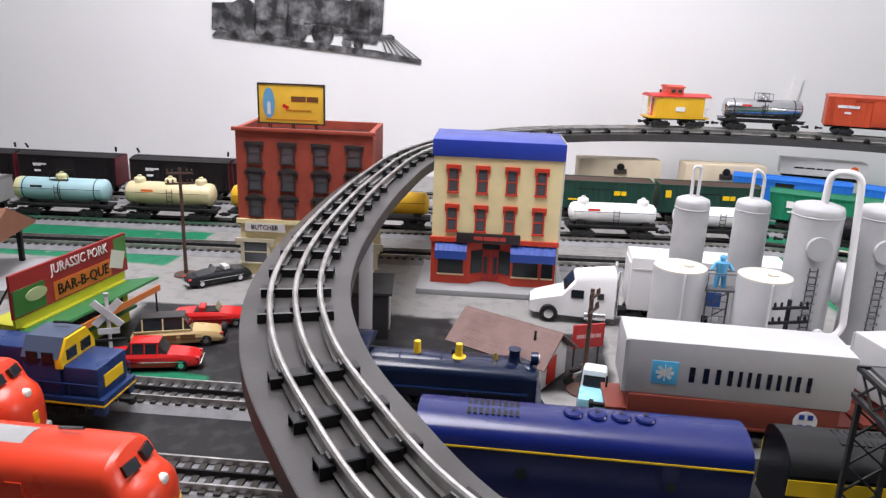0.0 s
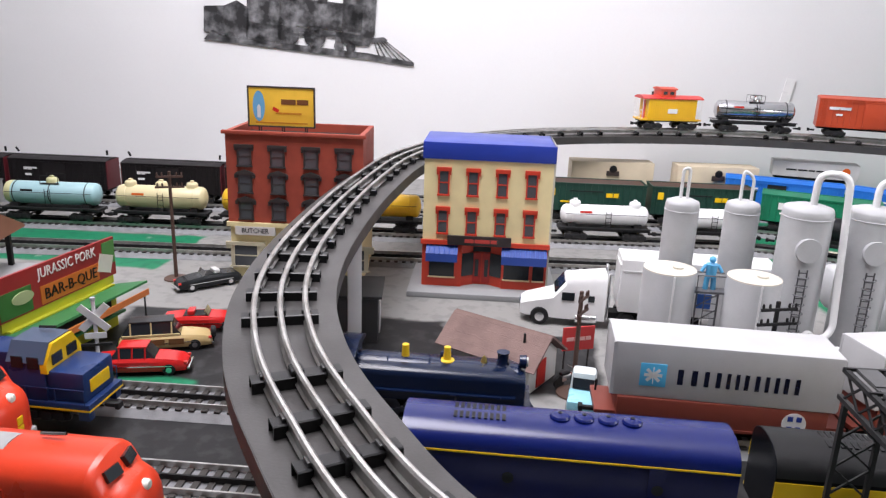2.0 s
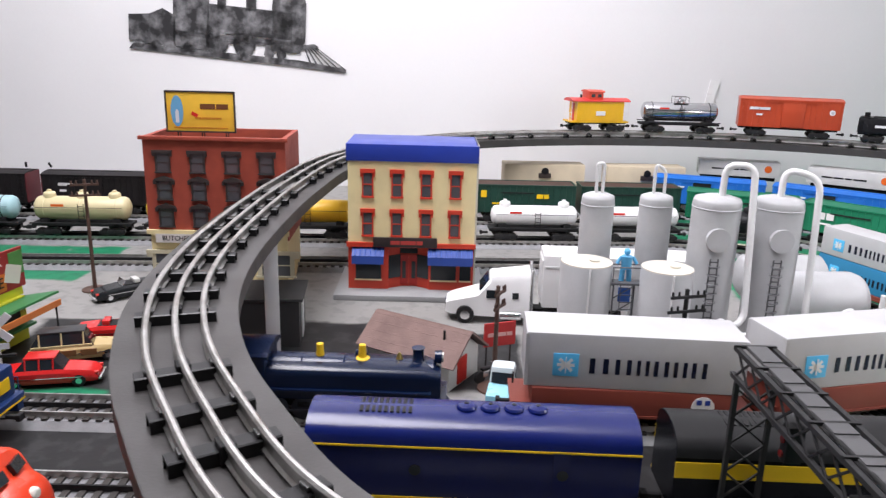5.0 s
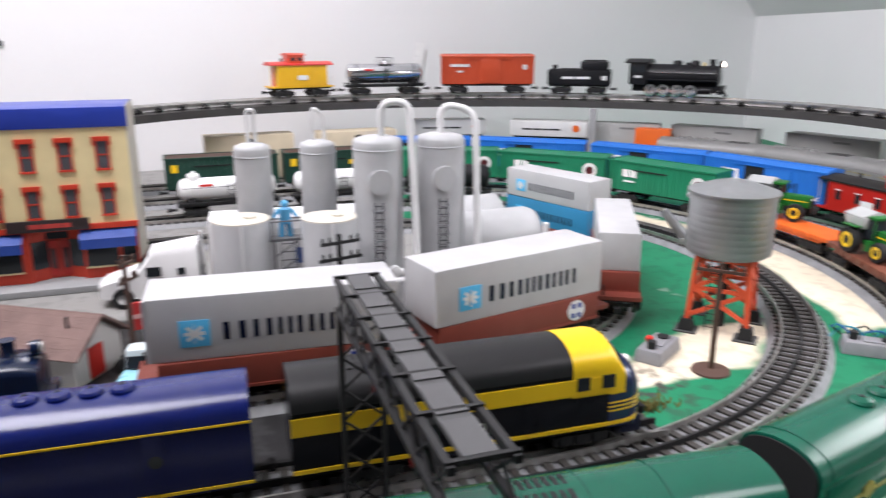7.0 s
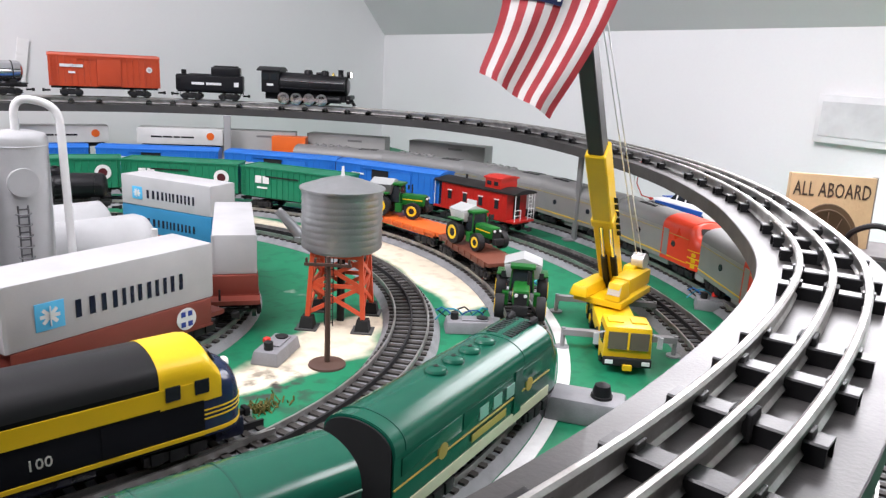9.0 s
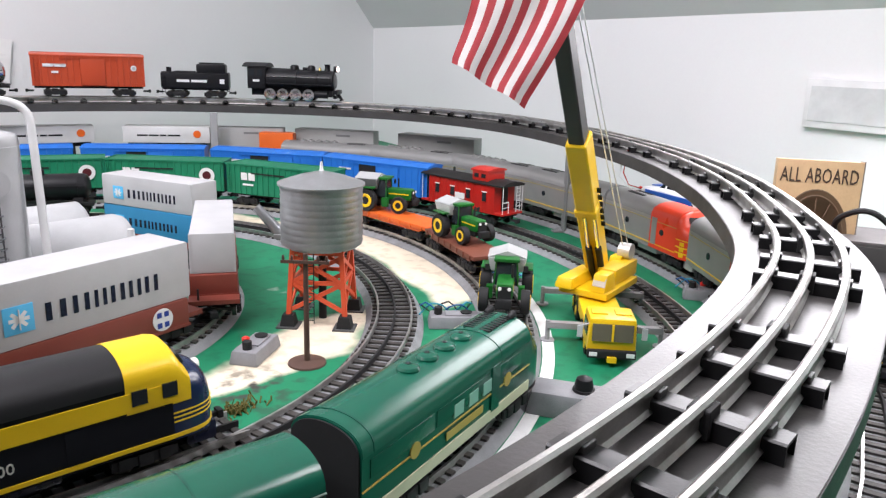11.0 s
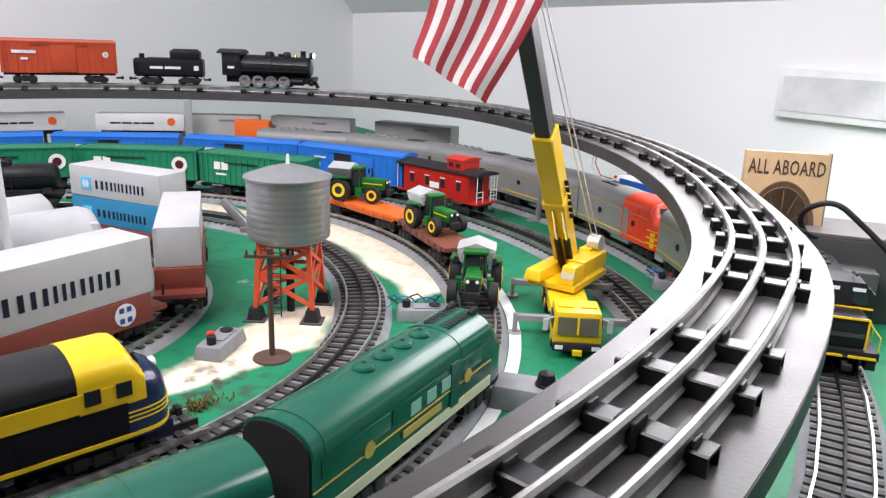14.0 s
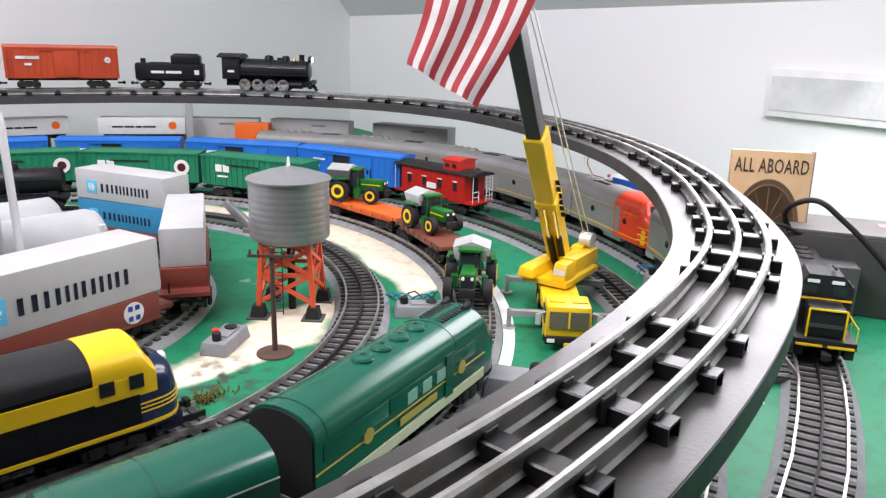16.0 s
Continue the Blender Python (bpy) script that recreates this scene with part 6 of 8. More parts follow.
depot(pose(-0.735, 0.90, 0, 0, 0, 10))


def snack_stand(m):
    ob = thing("snack_stand", "barbecue snack stand with painted sign board and awning", "food stand", m)
    part("wall_shell", box(0, 0.022, 0, 0.150, 0.045, 0.050), paint((0.50, 0.50, 0.03), 0.5), ob)
    part("counter", box(0, -0.006, 0.018, 0.150, 0.012, 0.003), paint((0.03, 0.18, 0.05), 0.5), ob)
    bm = box(0, 0, 0, 0.165, 0.045, 0.0025, rx=-12)
    bmesh.ops.translate(bm, verts=bm.verts, vec=(0, -0.016, 0.049))
    aw = part("awning", bm, paint((0.03, 0.16, 0.05), 0.55), ob)
    part("awning_edge", box(0, -0.0382, 0.0395, 0.166, 0.0016, 0.007), paint((0.60, 0.20, 0.05), 0.5), aw)
    for x in (-0.078, 0.078):
        part("awning_post", rod((x, -0.036, 0), (x, -0.036, 0.044), 0.001, 8), MATT_BLACK, ob)
    part("dark_counter_opening", box(0, -0.0008, 0.022, 0.13, 0.0016, 0.022), MATT_BLACK, ob)
    b = part("sign_board", box(0, 0.004, 0.060, 0.166, 0.003, 0.044), paint((0.32, 0.02, 0.02), 0.5), ob, "red and orange painted sign board")
    part("green_scene", box(-0.062, 0.0022, 0.062, 0.040, 0.001, 0.026), paint((0.04, 0.16, 0.03), 0.5), b)
    part("painted_beast_head", lathe([(0.0005, -0.001), (0.009, -0.001), (0.009, 0.0004), (0.0005, 0.0004)], 18, "y", (0, 0, 0)), paint((0.42, 0.48, 0.25), 0.5), b).matrix_basis = pose(-0.054, 0.0016, 0.078) @ Matrix.Diagonal((1.5, 1, 0.7, 1))
    part("flame_band", box(0.012, 0.0022, 0.062, 0.085, 0.001, 0.019), paint((0.62, 0.16, 0.02), 0.5), b)
    part("green_corner", box(0.072, 0.0022, 0.075, 0.020, 0.001, 0.026), paint((0.08, 0.25, 0.06), 0.5), b)
    part("pale_corner", box(0.062, 0.0018, 0.068, 0.022, 0.001, 0.020, ry=20), paint((0.70, 0.68, 0.6), 0.5), b)
    lettering("sign_letters", "BAR-B-QUE", 0.0165, face_front(0.012, 0.0012, 0.0715), BLACK, b, sx=0.92)
    lettering("sign_letters", "JURASSIC PORK", 0.0150, face_front(0.010, 0.0020, 0.0945), paint((0.80, 0.76, 0.74), 0.5), b, sx=0.80)
    part("yellow_board", box(0, 0.006, 0.050, 0.160, 0.003, 0.010), paint((0.60, 0.58, 0.03), 0.5), ob)
    br = bmesh.new()
    for x in (-0.075, 0.075):
        add_bar(br, (x, 0.008, 0.050), (x, 0.008, 0.10), 0.002, 0.002)
        add_bar(br, (x, 0.040, 0.050), (x, 0.008, 0.095), 0.0016, 0.0016)
    part("sign_brace", br, MATT_BLACK, ob)
    return ob


snack_stand(pose(-0.462, 0.742, 0, 0, 0, 80))

# ---------------------------------------------------------------- refinery
TANK_GREY = mat("light_grey_tank_plastic", (0.47, 0.475, 0.485), 0.42, 0, 0.06, 30, 0.08, 700)
TANK_TOP = paint((0.62, 0.58, 0.50), 0.5)
PIPE_WHITE = paint((0.74, 0.74, 0.74), 0.3)


def tall_tank(x, y, r, h, label, gauge=False, arcs=0, flat=False):
    ob = thing("storage_tank", label, "tank", pose(x, y, 0.004), "refinery tanks")
    if flat:
        prof = [(r, 0), (r, h - 0.001), (r * 0.985, h), (0.001, h)]
    else:
        prof = [(r, 0), (r, h - 0.008), (r * 0.985, h - 0.004), (r * 0.93, h - 0.001), (r * 0.6, h + 0.0015), (0.001, h + 0.002)]
    part("shell", lathe([(0.001, 0)] + prof, 40), TANK_GREY, ob, smooth=not flat)
    if flat:
        part("lid", rod((0, 0, h), (0, 0, h + 0.0012), r * 0.985, 40), TANK_TOP, ob)
        part("hatch", rod((0.3 * r, 0, h + 0.001), (0.3 * r, 0, h + 0.003), r * 0.2, 14), TANK_TOP, ob)
        part("down_pipe", rod((-0.05 * r, -r - 0.0008, 0), (-0.05 * r, -r - 0.0008, h), 0.0011, 8), PIPE_WHITE, ob)
    else:
        part("top_seam", lathe([(r + 0.0002, h - 0.011), (r + 0.0006, h - 0.0105), (r + 0.0002, h - 0.010)], 40), GREY_PAINT, ob)
    if gauge:
        part("round_plate", rod((-r * 0.15, -r * 0.9, h * 0.77), (-r * 0.15, -r - 0.0022, h * 0.77), r * 0.5, 24), TANK_GREY, ob)
        ladder(ob, -r * 0.25, -r - 0.003, 0.002, h * 0.66, 0.008, paint((0.07, 0.07, 0.075), 0.5), r=0.0008)
        for i in range(9):
            z = h * 0.18 + h * 0.055 * i
            hoop = [(-r * 0.25 + 0.006 * math.cos(math.pi * (1 + k / 6)), -r - 0.003 + 0.007 * math.sin(math.pi * (1 + k / 6)), z) for k in range(7)]
            part("cage_hoop", tube(hoop, 0.0007, 5), paint((0.13, 0.13, 0.14), 0.5), ob)
    return ob


tall_tank(0.181, 0.838, 0.0180, 0.172, "slim light grey refinery column with white vent pipes")
tall_tank(0.246, 0.842, 0.0180, 0.172, "slim light grey refinery column with white vent pipes")
tall_tank(0.301, 0.810, 0.0250, 0.178, "tall light grey refinery tank with caged ladder", gauge=True)
tall_tank(0.368, 0.812, 0.0250, 0.178, "tall light grey refinery tank with caged ladder", gauge=True)
tall_tank(0.163, 0.785, 0.0270, 0.110, "short light grey storage tank with tan lid", flat=True)
tall_tank(0.243, 0.769, 0.0265, 0.110, "short light grey storage tank with tan lid", flat=True)


def bend(points, n=8):
    """Rounds the corners of a run of pipe."""
    pts = [Vector(p) for p in points]
    out = [pts[0]]
    for a, b, c in zip(pts, pts[1:], pts[2:]):
        d = min((b - a).length, (c - b).length) * 0.45
        p, q = b + (a - b).normalized() * d, b + (c - b).normalized() * d
        out += [p.lerp(b, t).lerp(b.lerp(q, t), t) for t in [i / n for i in range(n + 1)]]
    return out + [pts[-1]]


pipes = thing("pipe_work", "white plastic pipe work linking the refinery tanks", "pipes", pose(0, 0, 0))
part("vent_pipe", tube(bend([(0.178, 0.838, 0.172), (0.178, 0.838, 0.210), (0.185, 0.838, 0.210), (0.185, 0.838, 0.172)]), 0.0018), PIPE_WHITE, pipes)
part("vent_pipe", tube(bend([(0.242, 0.842, 0.172), (0.242, 0.842, 0.211), (0.2535, 0.842, 0.203), (0.2535, 0.842, 0.172)]), 0.0018), PIPE_WHITE, pipes)
part("arch_pipe", tube(bend([(0.305, 0.810, 0.178), (0.305, 0.808, 0.217), (0.331, 0.797, 0.217), (0.333, 0.780, 0.06), (0.324, 0.776, 0.050), (0.308, 0.775, 0.052)]), 0.0036, 12), PIPE_WHITE, pipes)
part("arch_pipe", tube(bend([(0.368, 0.812, 0.178), (0.368, 0.812, 0.214), (0.401, 0.799, 0.206), (0.400, 0.782, 0.02), (0.388, 0.756, 0.02)]), 0.0036, 12), PIPE_WHITE, pipes)
part("valve", lathe([(0.001, 0), (0.006, 0.001), (0.006, 0.007), (0.001, 0.008)], 14, "y", (0.308, 0.771, 0.052)), PIPE_WHITE, pipes)
part("ground_pipe", tube(bend([(0.19, 0.752, 0.052), (0.30, 0.748, 0.052), (0.385, 0.742, 0.052), (0.46, 0.738, 0.058)]), 0.0026, 10), PIPE_WHITE, pipes)
for x in (0.20, 0.30, 0.39, 0.455):
    part("pipe_stand", rod((x, 0.745, 0), (x, 0.745, 0.052), 0.0014, 8), PIPE_WHITE, pipes)
part("stub_pipe", rod((0.468, 0.765, 0), (0.468, 0.765, 0.092), 0.0032, 12), PIPE_WHITE, pipes)
part("stub_loop", tube(bend([(0.425, 0.76, 0.0), (0.425, 0.76, 0.075), (0.436, 0.76, 0.078), (0.436, 0.76, 0.0)]), 0.002, 8), PIPE_WHITE, pipes)

lying = thing("horizontal_tank", "large light grey horizontal tank on cradles", "tank", pose(0.440, 0.862, 0, 0, 0, 4), "refinery tanks")
part("shell", lathe([(0.001, -0.066), (0.020, -0.064), (0.031, -0.058), (0.034, -0.050), (0.034, 0.050), (0.031, 0.058), (0.020, 0.064), (0.001, 0.066)], 40, "x", (0, 0, 0.052)), TANK_GREY, lying, smooth=True)
for x in (-0.035, 0.035):
    part("cradle", box(x, 0, 0.0, 0.012, 0.05, 0.03), TANK_GREY, lying)
part("upper_shell", lathe([(0.001, -0.05), (0.02, -0.05), (0.026, -0.045), (0.026, 0.045), (0.02, 0.05), (0.001, 0.05)], 32, "x", (-0.02, 0.03, 0.072)), TANK_GREY, lying, smooth=True)

fig = bmesh.new()
add_rod(fig, (0.004, 0, 0), (0.003, 0, 0.014), 0.0028, 10)
add_rod(fig, (-0.004, 0, 0), (-0.003, 0, 0.014), 0.0028, 10)
add_rod(fig, (0, 0, 0.013), (0, 0, 0.027), 0.0050, 12, 0.0062)
bmesh.ops.create_uvsphere(fig, u_segments=12, v_segments=8, radius=0.0036, matrix=Matrix.Translation((0, 0, 0.0315)))
add_rod(fig, (0.006, 0, 0.026), (0.0105, -0.002, 0.019), 0.0018, 8)
add_rod(fig, (-0.006, 0, 0.026), (-0.0105, -0.002, 0.019), 0.0018, 8)
figure = link_mesh("figurine", fig, paint((0.10, 0.40, 0.68), 0.45))
figure.matrix_world = pose(0.2035, 0.781, 0.0960, 0, 0, 0)
tagged(figure, "plain light blue plastic figurine on the tank walkway", "figurine")
stair = thing("tank_walkway", "dark metal walkway and ladder between the short tanks", "walkway", pose(0.2035, 0.779, 0) @ Matrix.Diagonal((0.9, 0.9, 1.222, 1)))
part("landing", box(0, 0, 0.0765, 0.036, 0.016, 0.002), paint((0.13, 0.13, 0.14), 0.5), stair)
for s in (-1, 1):
    part("leg", box(s * 0.012, 0.004, 0, 0.0016, 0.0016, 0.0766), paint((0.13, 0.13, 0.14), 0.5), stair)
    part("guard_rail", rod((-0.017, s * 0.007, 0.092), (0.017, s * 0.007, 0.092), 0.0006, 6), paint((0.13, 0.13, 0.14), 0.5), stair)
    part("rail_post", rod((s * 0.016, -0.007, 0.078), (s * 0.016, -0.007, 0.092), 0.0006, 6), paint((0.13, 0.13, 0.14), 0.5), stair)
ladder(stair, 0, -0.009, 0.0, 0.078, 0.014, paint((0.10, 0.10, 0.11), 0.5))
for i in range(5):
    part("cross_brace", rod((-0.012, 0.003, 0.006 + 0.014 * i), (0.012, 0.003, 0.018 + 0.014 * i), 0.0006, 6), paint((0.13, 0.13, 0.14), 0.5), stair)

# ---------------------------------------------------------------- road vehicles
rig = thing("semi_truck", "white toy semi truck with box trailer", "truck", pose(0.096, 0.914, 0, 0, 0, 177) @ Matrix.Scale(1.26, 4))
cab = part("cab", loft([(-0.020, [(-0.018, 0.008), (-0.018, 0.046), (-0.015, 0.052), (0.015, 0.052), (0.018, 0.046), (0.018, 0.008)]),
                        (0.018, [(-0.018, 0.008), (-0.018, 0.042), (-0.014, 0.047), (0.014, 0.047), (0.018, 0.042), (0.018, 0.008)]),
                        (0.030, [(-0.017, 0.008), (-0.017, 0.028), (-0.013, 0.031), (0.013, 0.031), (0.017, 0.028), (0.017, 0.008)]),
                        (0.056, [(-0.014, 0.008), (-0.014, 0.021), (-0.010, 0.024), (0.010, 0.024), (0.014, 0.021), (0.014, 0.008)]),
                        (0.061, [(-0.011, 0.009), (-0.011, 0.018), (-0.008, 0.021), (0.008, 0.021), (0.011, 0.018), (0.011, 0.009)])]), WHITE, rig)
for s in (-1, 1):
    part("side_window", box(0.016, s * 0.0183, 0.027, 0.012, 0.001, 0.008), DARK_GLASS, cab)
    part("sleeper_window", box(-0.006, s * 0.0183, 0.027, 0.006, 0.001, 0.006), DARK_GLASS, cab)
    part("windscreen", box(0.0283, s * 0.0078, 0.0335, 0.0016, 0.0135, 0.0145, ry=-37), DARK_GLASS, cab)
    part("exhaust_stack", rod((-0.022, s * 0.016, 0.01), (-0.022, s * 0.016, 0.056), 0.0016, 10), CHROME, rig)
    part("fuel_tank", rod((-0.012, s * 0.016, 0.009), (0.008, s * 0.016, 0.009), 0.0045, 14), CHROME, rig)
    for x in (0.042, -0.040, -0.058, -0.135, -0.152):
        t = part("tyre", lathe([(0.004, s * 0.011), (0.0085, s * 0.011), (0.0088, s * 0.013), (0.0088, s * 0.017), (0.0085, s * 0.0185), (0.004, s * 0.0185)], 18, "y", (x, 0, 0.0088)), MATT_BLACK, rig)
        part("rim", rod((x, s * 0.0125, 0.0088), (x, s * 0.0191, 0.0088), 0.0046, 14), CHROME, t)
part("grille", box(0.0613, 0, 0.010, 0.001, 0.014, 0.009), CHROME, cab)
part("chassis", box(-0.05, 0, 0.008, 0.12, 0.014, 0.006), MATT_BLACK, rig)
tb = part("trailer_box", box(-0.102, 0, 0.020, 0.142, 0.040, 0.052, bev=0.0012), WHITE, rig)
part("nose_panel", box(-0.0305, 0, 0.024, 0.001, 0.034, 0.042), paint((0.74, 0.74, 0.74), 0.4), tb)
for s in (-1, 1):
    part("blue_letters", box(-0.125, s * 0.0203, 0.030, 0.045, 0.0008, 0.014), paint((0.03, 0.10, 0.36), 0.4), tb)
    part("side_frame", box(-0.102, s * 0.0202, 0.060, 0.138, 0.0008, 0.0016), paint((0.72, 0.72, 0.72), 0.4), tb)
part("yellow_hose", lathe([(0.003, 0), (0.0045, 0.001), (0.003, 0.002)], 12, "y", (-0.048, -0.015, 0.020)), YELLOW, rig)


def toy_car(m, label, paint_of, top, L=0.082, W=0.030, style="coupe", trim=None):
    ob = thing("toy_car", label, "car", m, "toy cars")
    k = L / 0.082
    secs = []
    for x, zt, w in ((-0.041, 0.012, 0.80), (-0.036, 0.0165, 0.94), (-0.02, 0.0180, 1.0), (0.008, 0.0182, 1.0), (0.022, 0.0172, 0.98), (0.036, 0.0150, 0.90), (0.041, 0.011, 0.74)):
        a = W / 2 * w
        secs.append((x * k, [(-a * 0.92, 0.0045), (-a, 0.008), (-a * 0.97, zt - 0.003), (-a * 0.8, zt), (a * 0.8, zt), (a * 0.97, zt - 0.003), (a, 0.008), (a * 0.92, 0.0045)]))
    part("body", loft(secs), paint_of, ob)
    if style != "open":
        x0, x1 = ((-0.024, 0.014) if style == "coupe" else (-0.038, 0.014))
        lo, hi = (0.0175, 0.0325 if style == "wagon" else 0.0285)
        c = part("greenhouse", loft([(x0 * k, [(-W * 0.40, lo), (-W * 0.36, lo + 0.001), (W * 0.36, lo + 0.001), (W * 0.40, lo)]),
                                     ((x0 + 0.008) * k, [(-W * 0.40, lo), (-W * 0.30, hi), (W * 0.30, hi), (W * 0.40, lo)]),
                                     ((x1 - 0.008) * k, [(-W * 0.40, lo), (-W * 0.30, hi), (W * 0.30, hi), (W * 0.40, lo)]),
                                     (x1 * k, [(-W * 0.40, lo), (-W * 0.36, lo + 0.001), (W * 0.36, lo + 0.001), (W * 0.40, lo)])]), DARK_GLASS, ob)
        part("roof_panel", box((x0 + x1) / 2 * k, 0, hi - 0.0006, (x1 - x0 - 0.013) * k, W * 0.64, 0.0020, bev=0.0008), top, c)
        for s in (-1, 1):
            for xx in (x0 + 0.008, (x0 + x1) / 2, x1 - 0.008):
                part("pillar", rod((xx * k, s * W * 0.402, lo), (xx * k, s * W * 0.31, hi), 0.0009, 6), top if style == "coupe" else (trim or top), c)
        part("rear_window", box((x1 - 0.0035) * k, 0, lo + 0.002, 0.001, W * 0.55, 0.007, ry=-40), paint((0.35, 0.36, 0.34), 0.15), c)
    else:
        part("cockpit", box(-0.004, 0, 0.0178, 0.026 * k, W * 0.62, 0.001), MATT_BLACK, ob)
        part("seat", box(-0.010, 0, 0.0175, 0.008, W * 0.55, 0.006, bev=0.0015), top, ob)
        part("windscreen", box(0.010, 0, 0.0175, 0.0008, W * 0.7, 0.008, ry=-30), CHROME, ob)
    for s in (-1, 1):
        if style == "wagon":
            for j in range(3):
                part("wood_panel", box((-0.024 + 0.017 * j) * k, s * W * 0.492, 0.0085, 0.0135 * k, 0.0016, 0.0065), paint((0.20, 0.10, 0.04), 0.4), ob)
            part("wood_rail", box(-0.012 * k, s * W * 0.41, 0.0180, 0.05 * k, 0.0014, 0.0018), trim, ob)
        part("side_trim", box(0, s * W * 0.502, 0.0102, L * 0.7, 0.0007, 0.0009), CHROME, ob)
        for x in (-0.025, 0.026):
            t = part("tyre", lathe([(0.003, s * W * 0.36), (0.0062, s * W * 0.36), (0.0062, s * W * 0.48), (0.003, s * W * 0.49)], 16, "y", (x * k, 0, 0.0062)), MATT_BLACK, ob)
            part("hubcap", rod((x * k, s * W * 0.47, 0.0062), (x * k, s * W * 0.497, 0.0062), 0.0030, 12), CHROME, t)
        part("tail_lamp", rod((0.0385 * k, s * W * 0.33, 0.0125), (0.0415 * k, s * W * 0.33, 0.0125), 0.0016, 8), RED, ob)
    if style == "wagon":
        part("spare_tyre", lathe([(0.002, 0.040 * k), (0.0062, 0.0405 * k), (0.0066, 0.043 * k), (0.0055, 0.045 * k), (0.002, 0.0445 * k)], 16, "x", (0, 0, 0.0150)), MATT_BLACK, ob)
    for x in (-0.0425, 0.0425):
        part("bumper", box(x * k, 0, 0.0055, 0.0026, W * 0.84, 0.0028, bev=0.0008), CHROME, ob)
    return ob


TOY_RED = paint((0.55, 0.02, 0.02), 0.15)
toy_car(pose(-0.368, 0.706, 0, 0, 0, 12), "glossy red fifties coupe parked on the lot", TOY_RED, TOY_RED, L=0.092)
toy_car(pose(-0.368, 0.765, 0, 0, 0, 18), "wood-sided black-topped station wagon parked on the lot", paint((0.52, 0.38, 0.17), 0.3), paint((0.03, 0.03, 0.032), 0.35), L=0.094, style="wagon", trim=paint((0.62, 0.50, 0.26), 0.4))
toy_car(pose(-0.352, 0.822, 0, 0, 0, 12), "glossy red convertible parked on the lot", TOY_RED, TOY_RED, L=0.090, style="open")
toy_car(pose(-0.398, 0.962, 0, 0, 0, 222), "black convertible with pale seats on the grey paving", paint((0.02, 0.022, 0.024), 0.2), paint((0.6, 0.6, 0.58), 0.4), L=0.085, style="open")
foam = thing("foam_block", "white foam block under the toy car, by the low wall", "block", pose(1.272, 0.632, 0, 0, 0, 72))
part("block", box(0, 0, 0, 0.17, 0.060, 0.040, bev=0.002), paint((0.78, 0.78, 0.78), 0.7), foam)
racer = toy_car(pose(1.272, 0.632, 0.0401, 0, 0, 72) @ Matrix.Scale(1.6, 4), "white and blue toy car on a white foam block", WHITE, WHITE, L=0.092, W=0.034)
RACE_BLUE = paint((0.02, 0.10, 0.45), 0.3)
for s in (-1, 1):
    part("blue_flank", box(0, s * 0.0168, 0.0075, 0.064, 0.0014, 0.0065), RACE_BLUE, racer)
part("blue_tail", box(-0.036, 0, 0.0162, 0.010, 0.026, 0.0014), RACE_BLUE, racer)
part("blue_hood_band", box(0.026, 0, 0.0174, 0.018, 0.012, 0.0010, ry=5), RACE_BLUE, racer)
mini = thing("toy_pickup", "pale blue and white toy pickup below the container", "truck", pose(0.072, 0.690, 0, 0, 0, 80))
part("cab", box(0.008, 0, 0.008, 0.024, 0.026, 0.028, bev=0.004, taper=(0.75, 0.86)), paint((0.68, 0.76, 0.78), 0.35), mini)
part("hood", box(-0.016, 0, 0.006, 0.03, 0.026, 0.014, bev=0.003), paint((0.30, 0.62, 0.74), 0.3), mini)
part("windscreen", box(-0.0045, 0, 0.021, 0.001, 0.020, 0.010, ry=18), DARK_GLASS, mini)
for s in (-1, 1):
    for x in (-0.016, 0.012):
        part("tyre", rod((x, s * 0.010, 0.006), (x, s * 0.0138, 0.006), 0.006, 14), MATT_BLACK, mini)
    part("side_window", box(0.008, s * 0.0122, 0.022, 0.012, 0.001, 0.008), DARK_GLASS, mini)

# ---------------------------------------------------------------- poles and signals
POLE_BROWN = paint((0.085, 0.045, 0.033), 0.6)


def utility_pole(x, y, rz, h, label, material=POLE_BROWN, arms=2, base=True, arm_w=0.034, lean=0.0, group="utility poles"):
    ob = thing("utility_pole", label, "utility pole", pose(x, y, 0, 0, lean, rz), group)
    part("pole", rod((0, 0, 0), (0, 0, h), 0.0026, 12, 0.0020), material, ob)
    if base:
        part("round_base", lathe([(0.001, 0), (0.0165, 0.0002), (0.016, 0.0018), (0.004, 0.0032), (0.001, 0.0034)], 24), material, ob)
    for i in range(arms):
        z = h - 0.008 - 0.014 * i
        a = part("cross_arm", box(0, -0.0026, z, arm_w * (1 if i == 0 else 1.1), 0.002, 0.0026), material, ob)
        for k in (-0.45, -0.27, 0.27, 0.45):
            part("insulator", lathe([(0.0008, 0), (0.0013, 0.001), (0.001, 0.004), (0.0004, 0.0045)], 8, "z", (arm_w * k, -0.0026, z + 0.0026)), material, a)
    return ob


utility_pole(-0.451, 0.982, 20, 0.150, "brown plastic telephone pole on a round base")
utility_pole(0.536, 0.574, -45, 0.098, "brown plastic telephone pole with one low arm, by the water tower", arms=1, arm_w=0.040)
utility_pole(0.066, 0.716, 60, 0.108, "brown telephone pole beside the small house", arm_w=0.022)
utility_pole(0.238, 0.690, 15, 0.118, "black telephone pole in front of the tanks", MATT_BLACK, arms=3, arm_w=0.036, base=False)

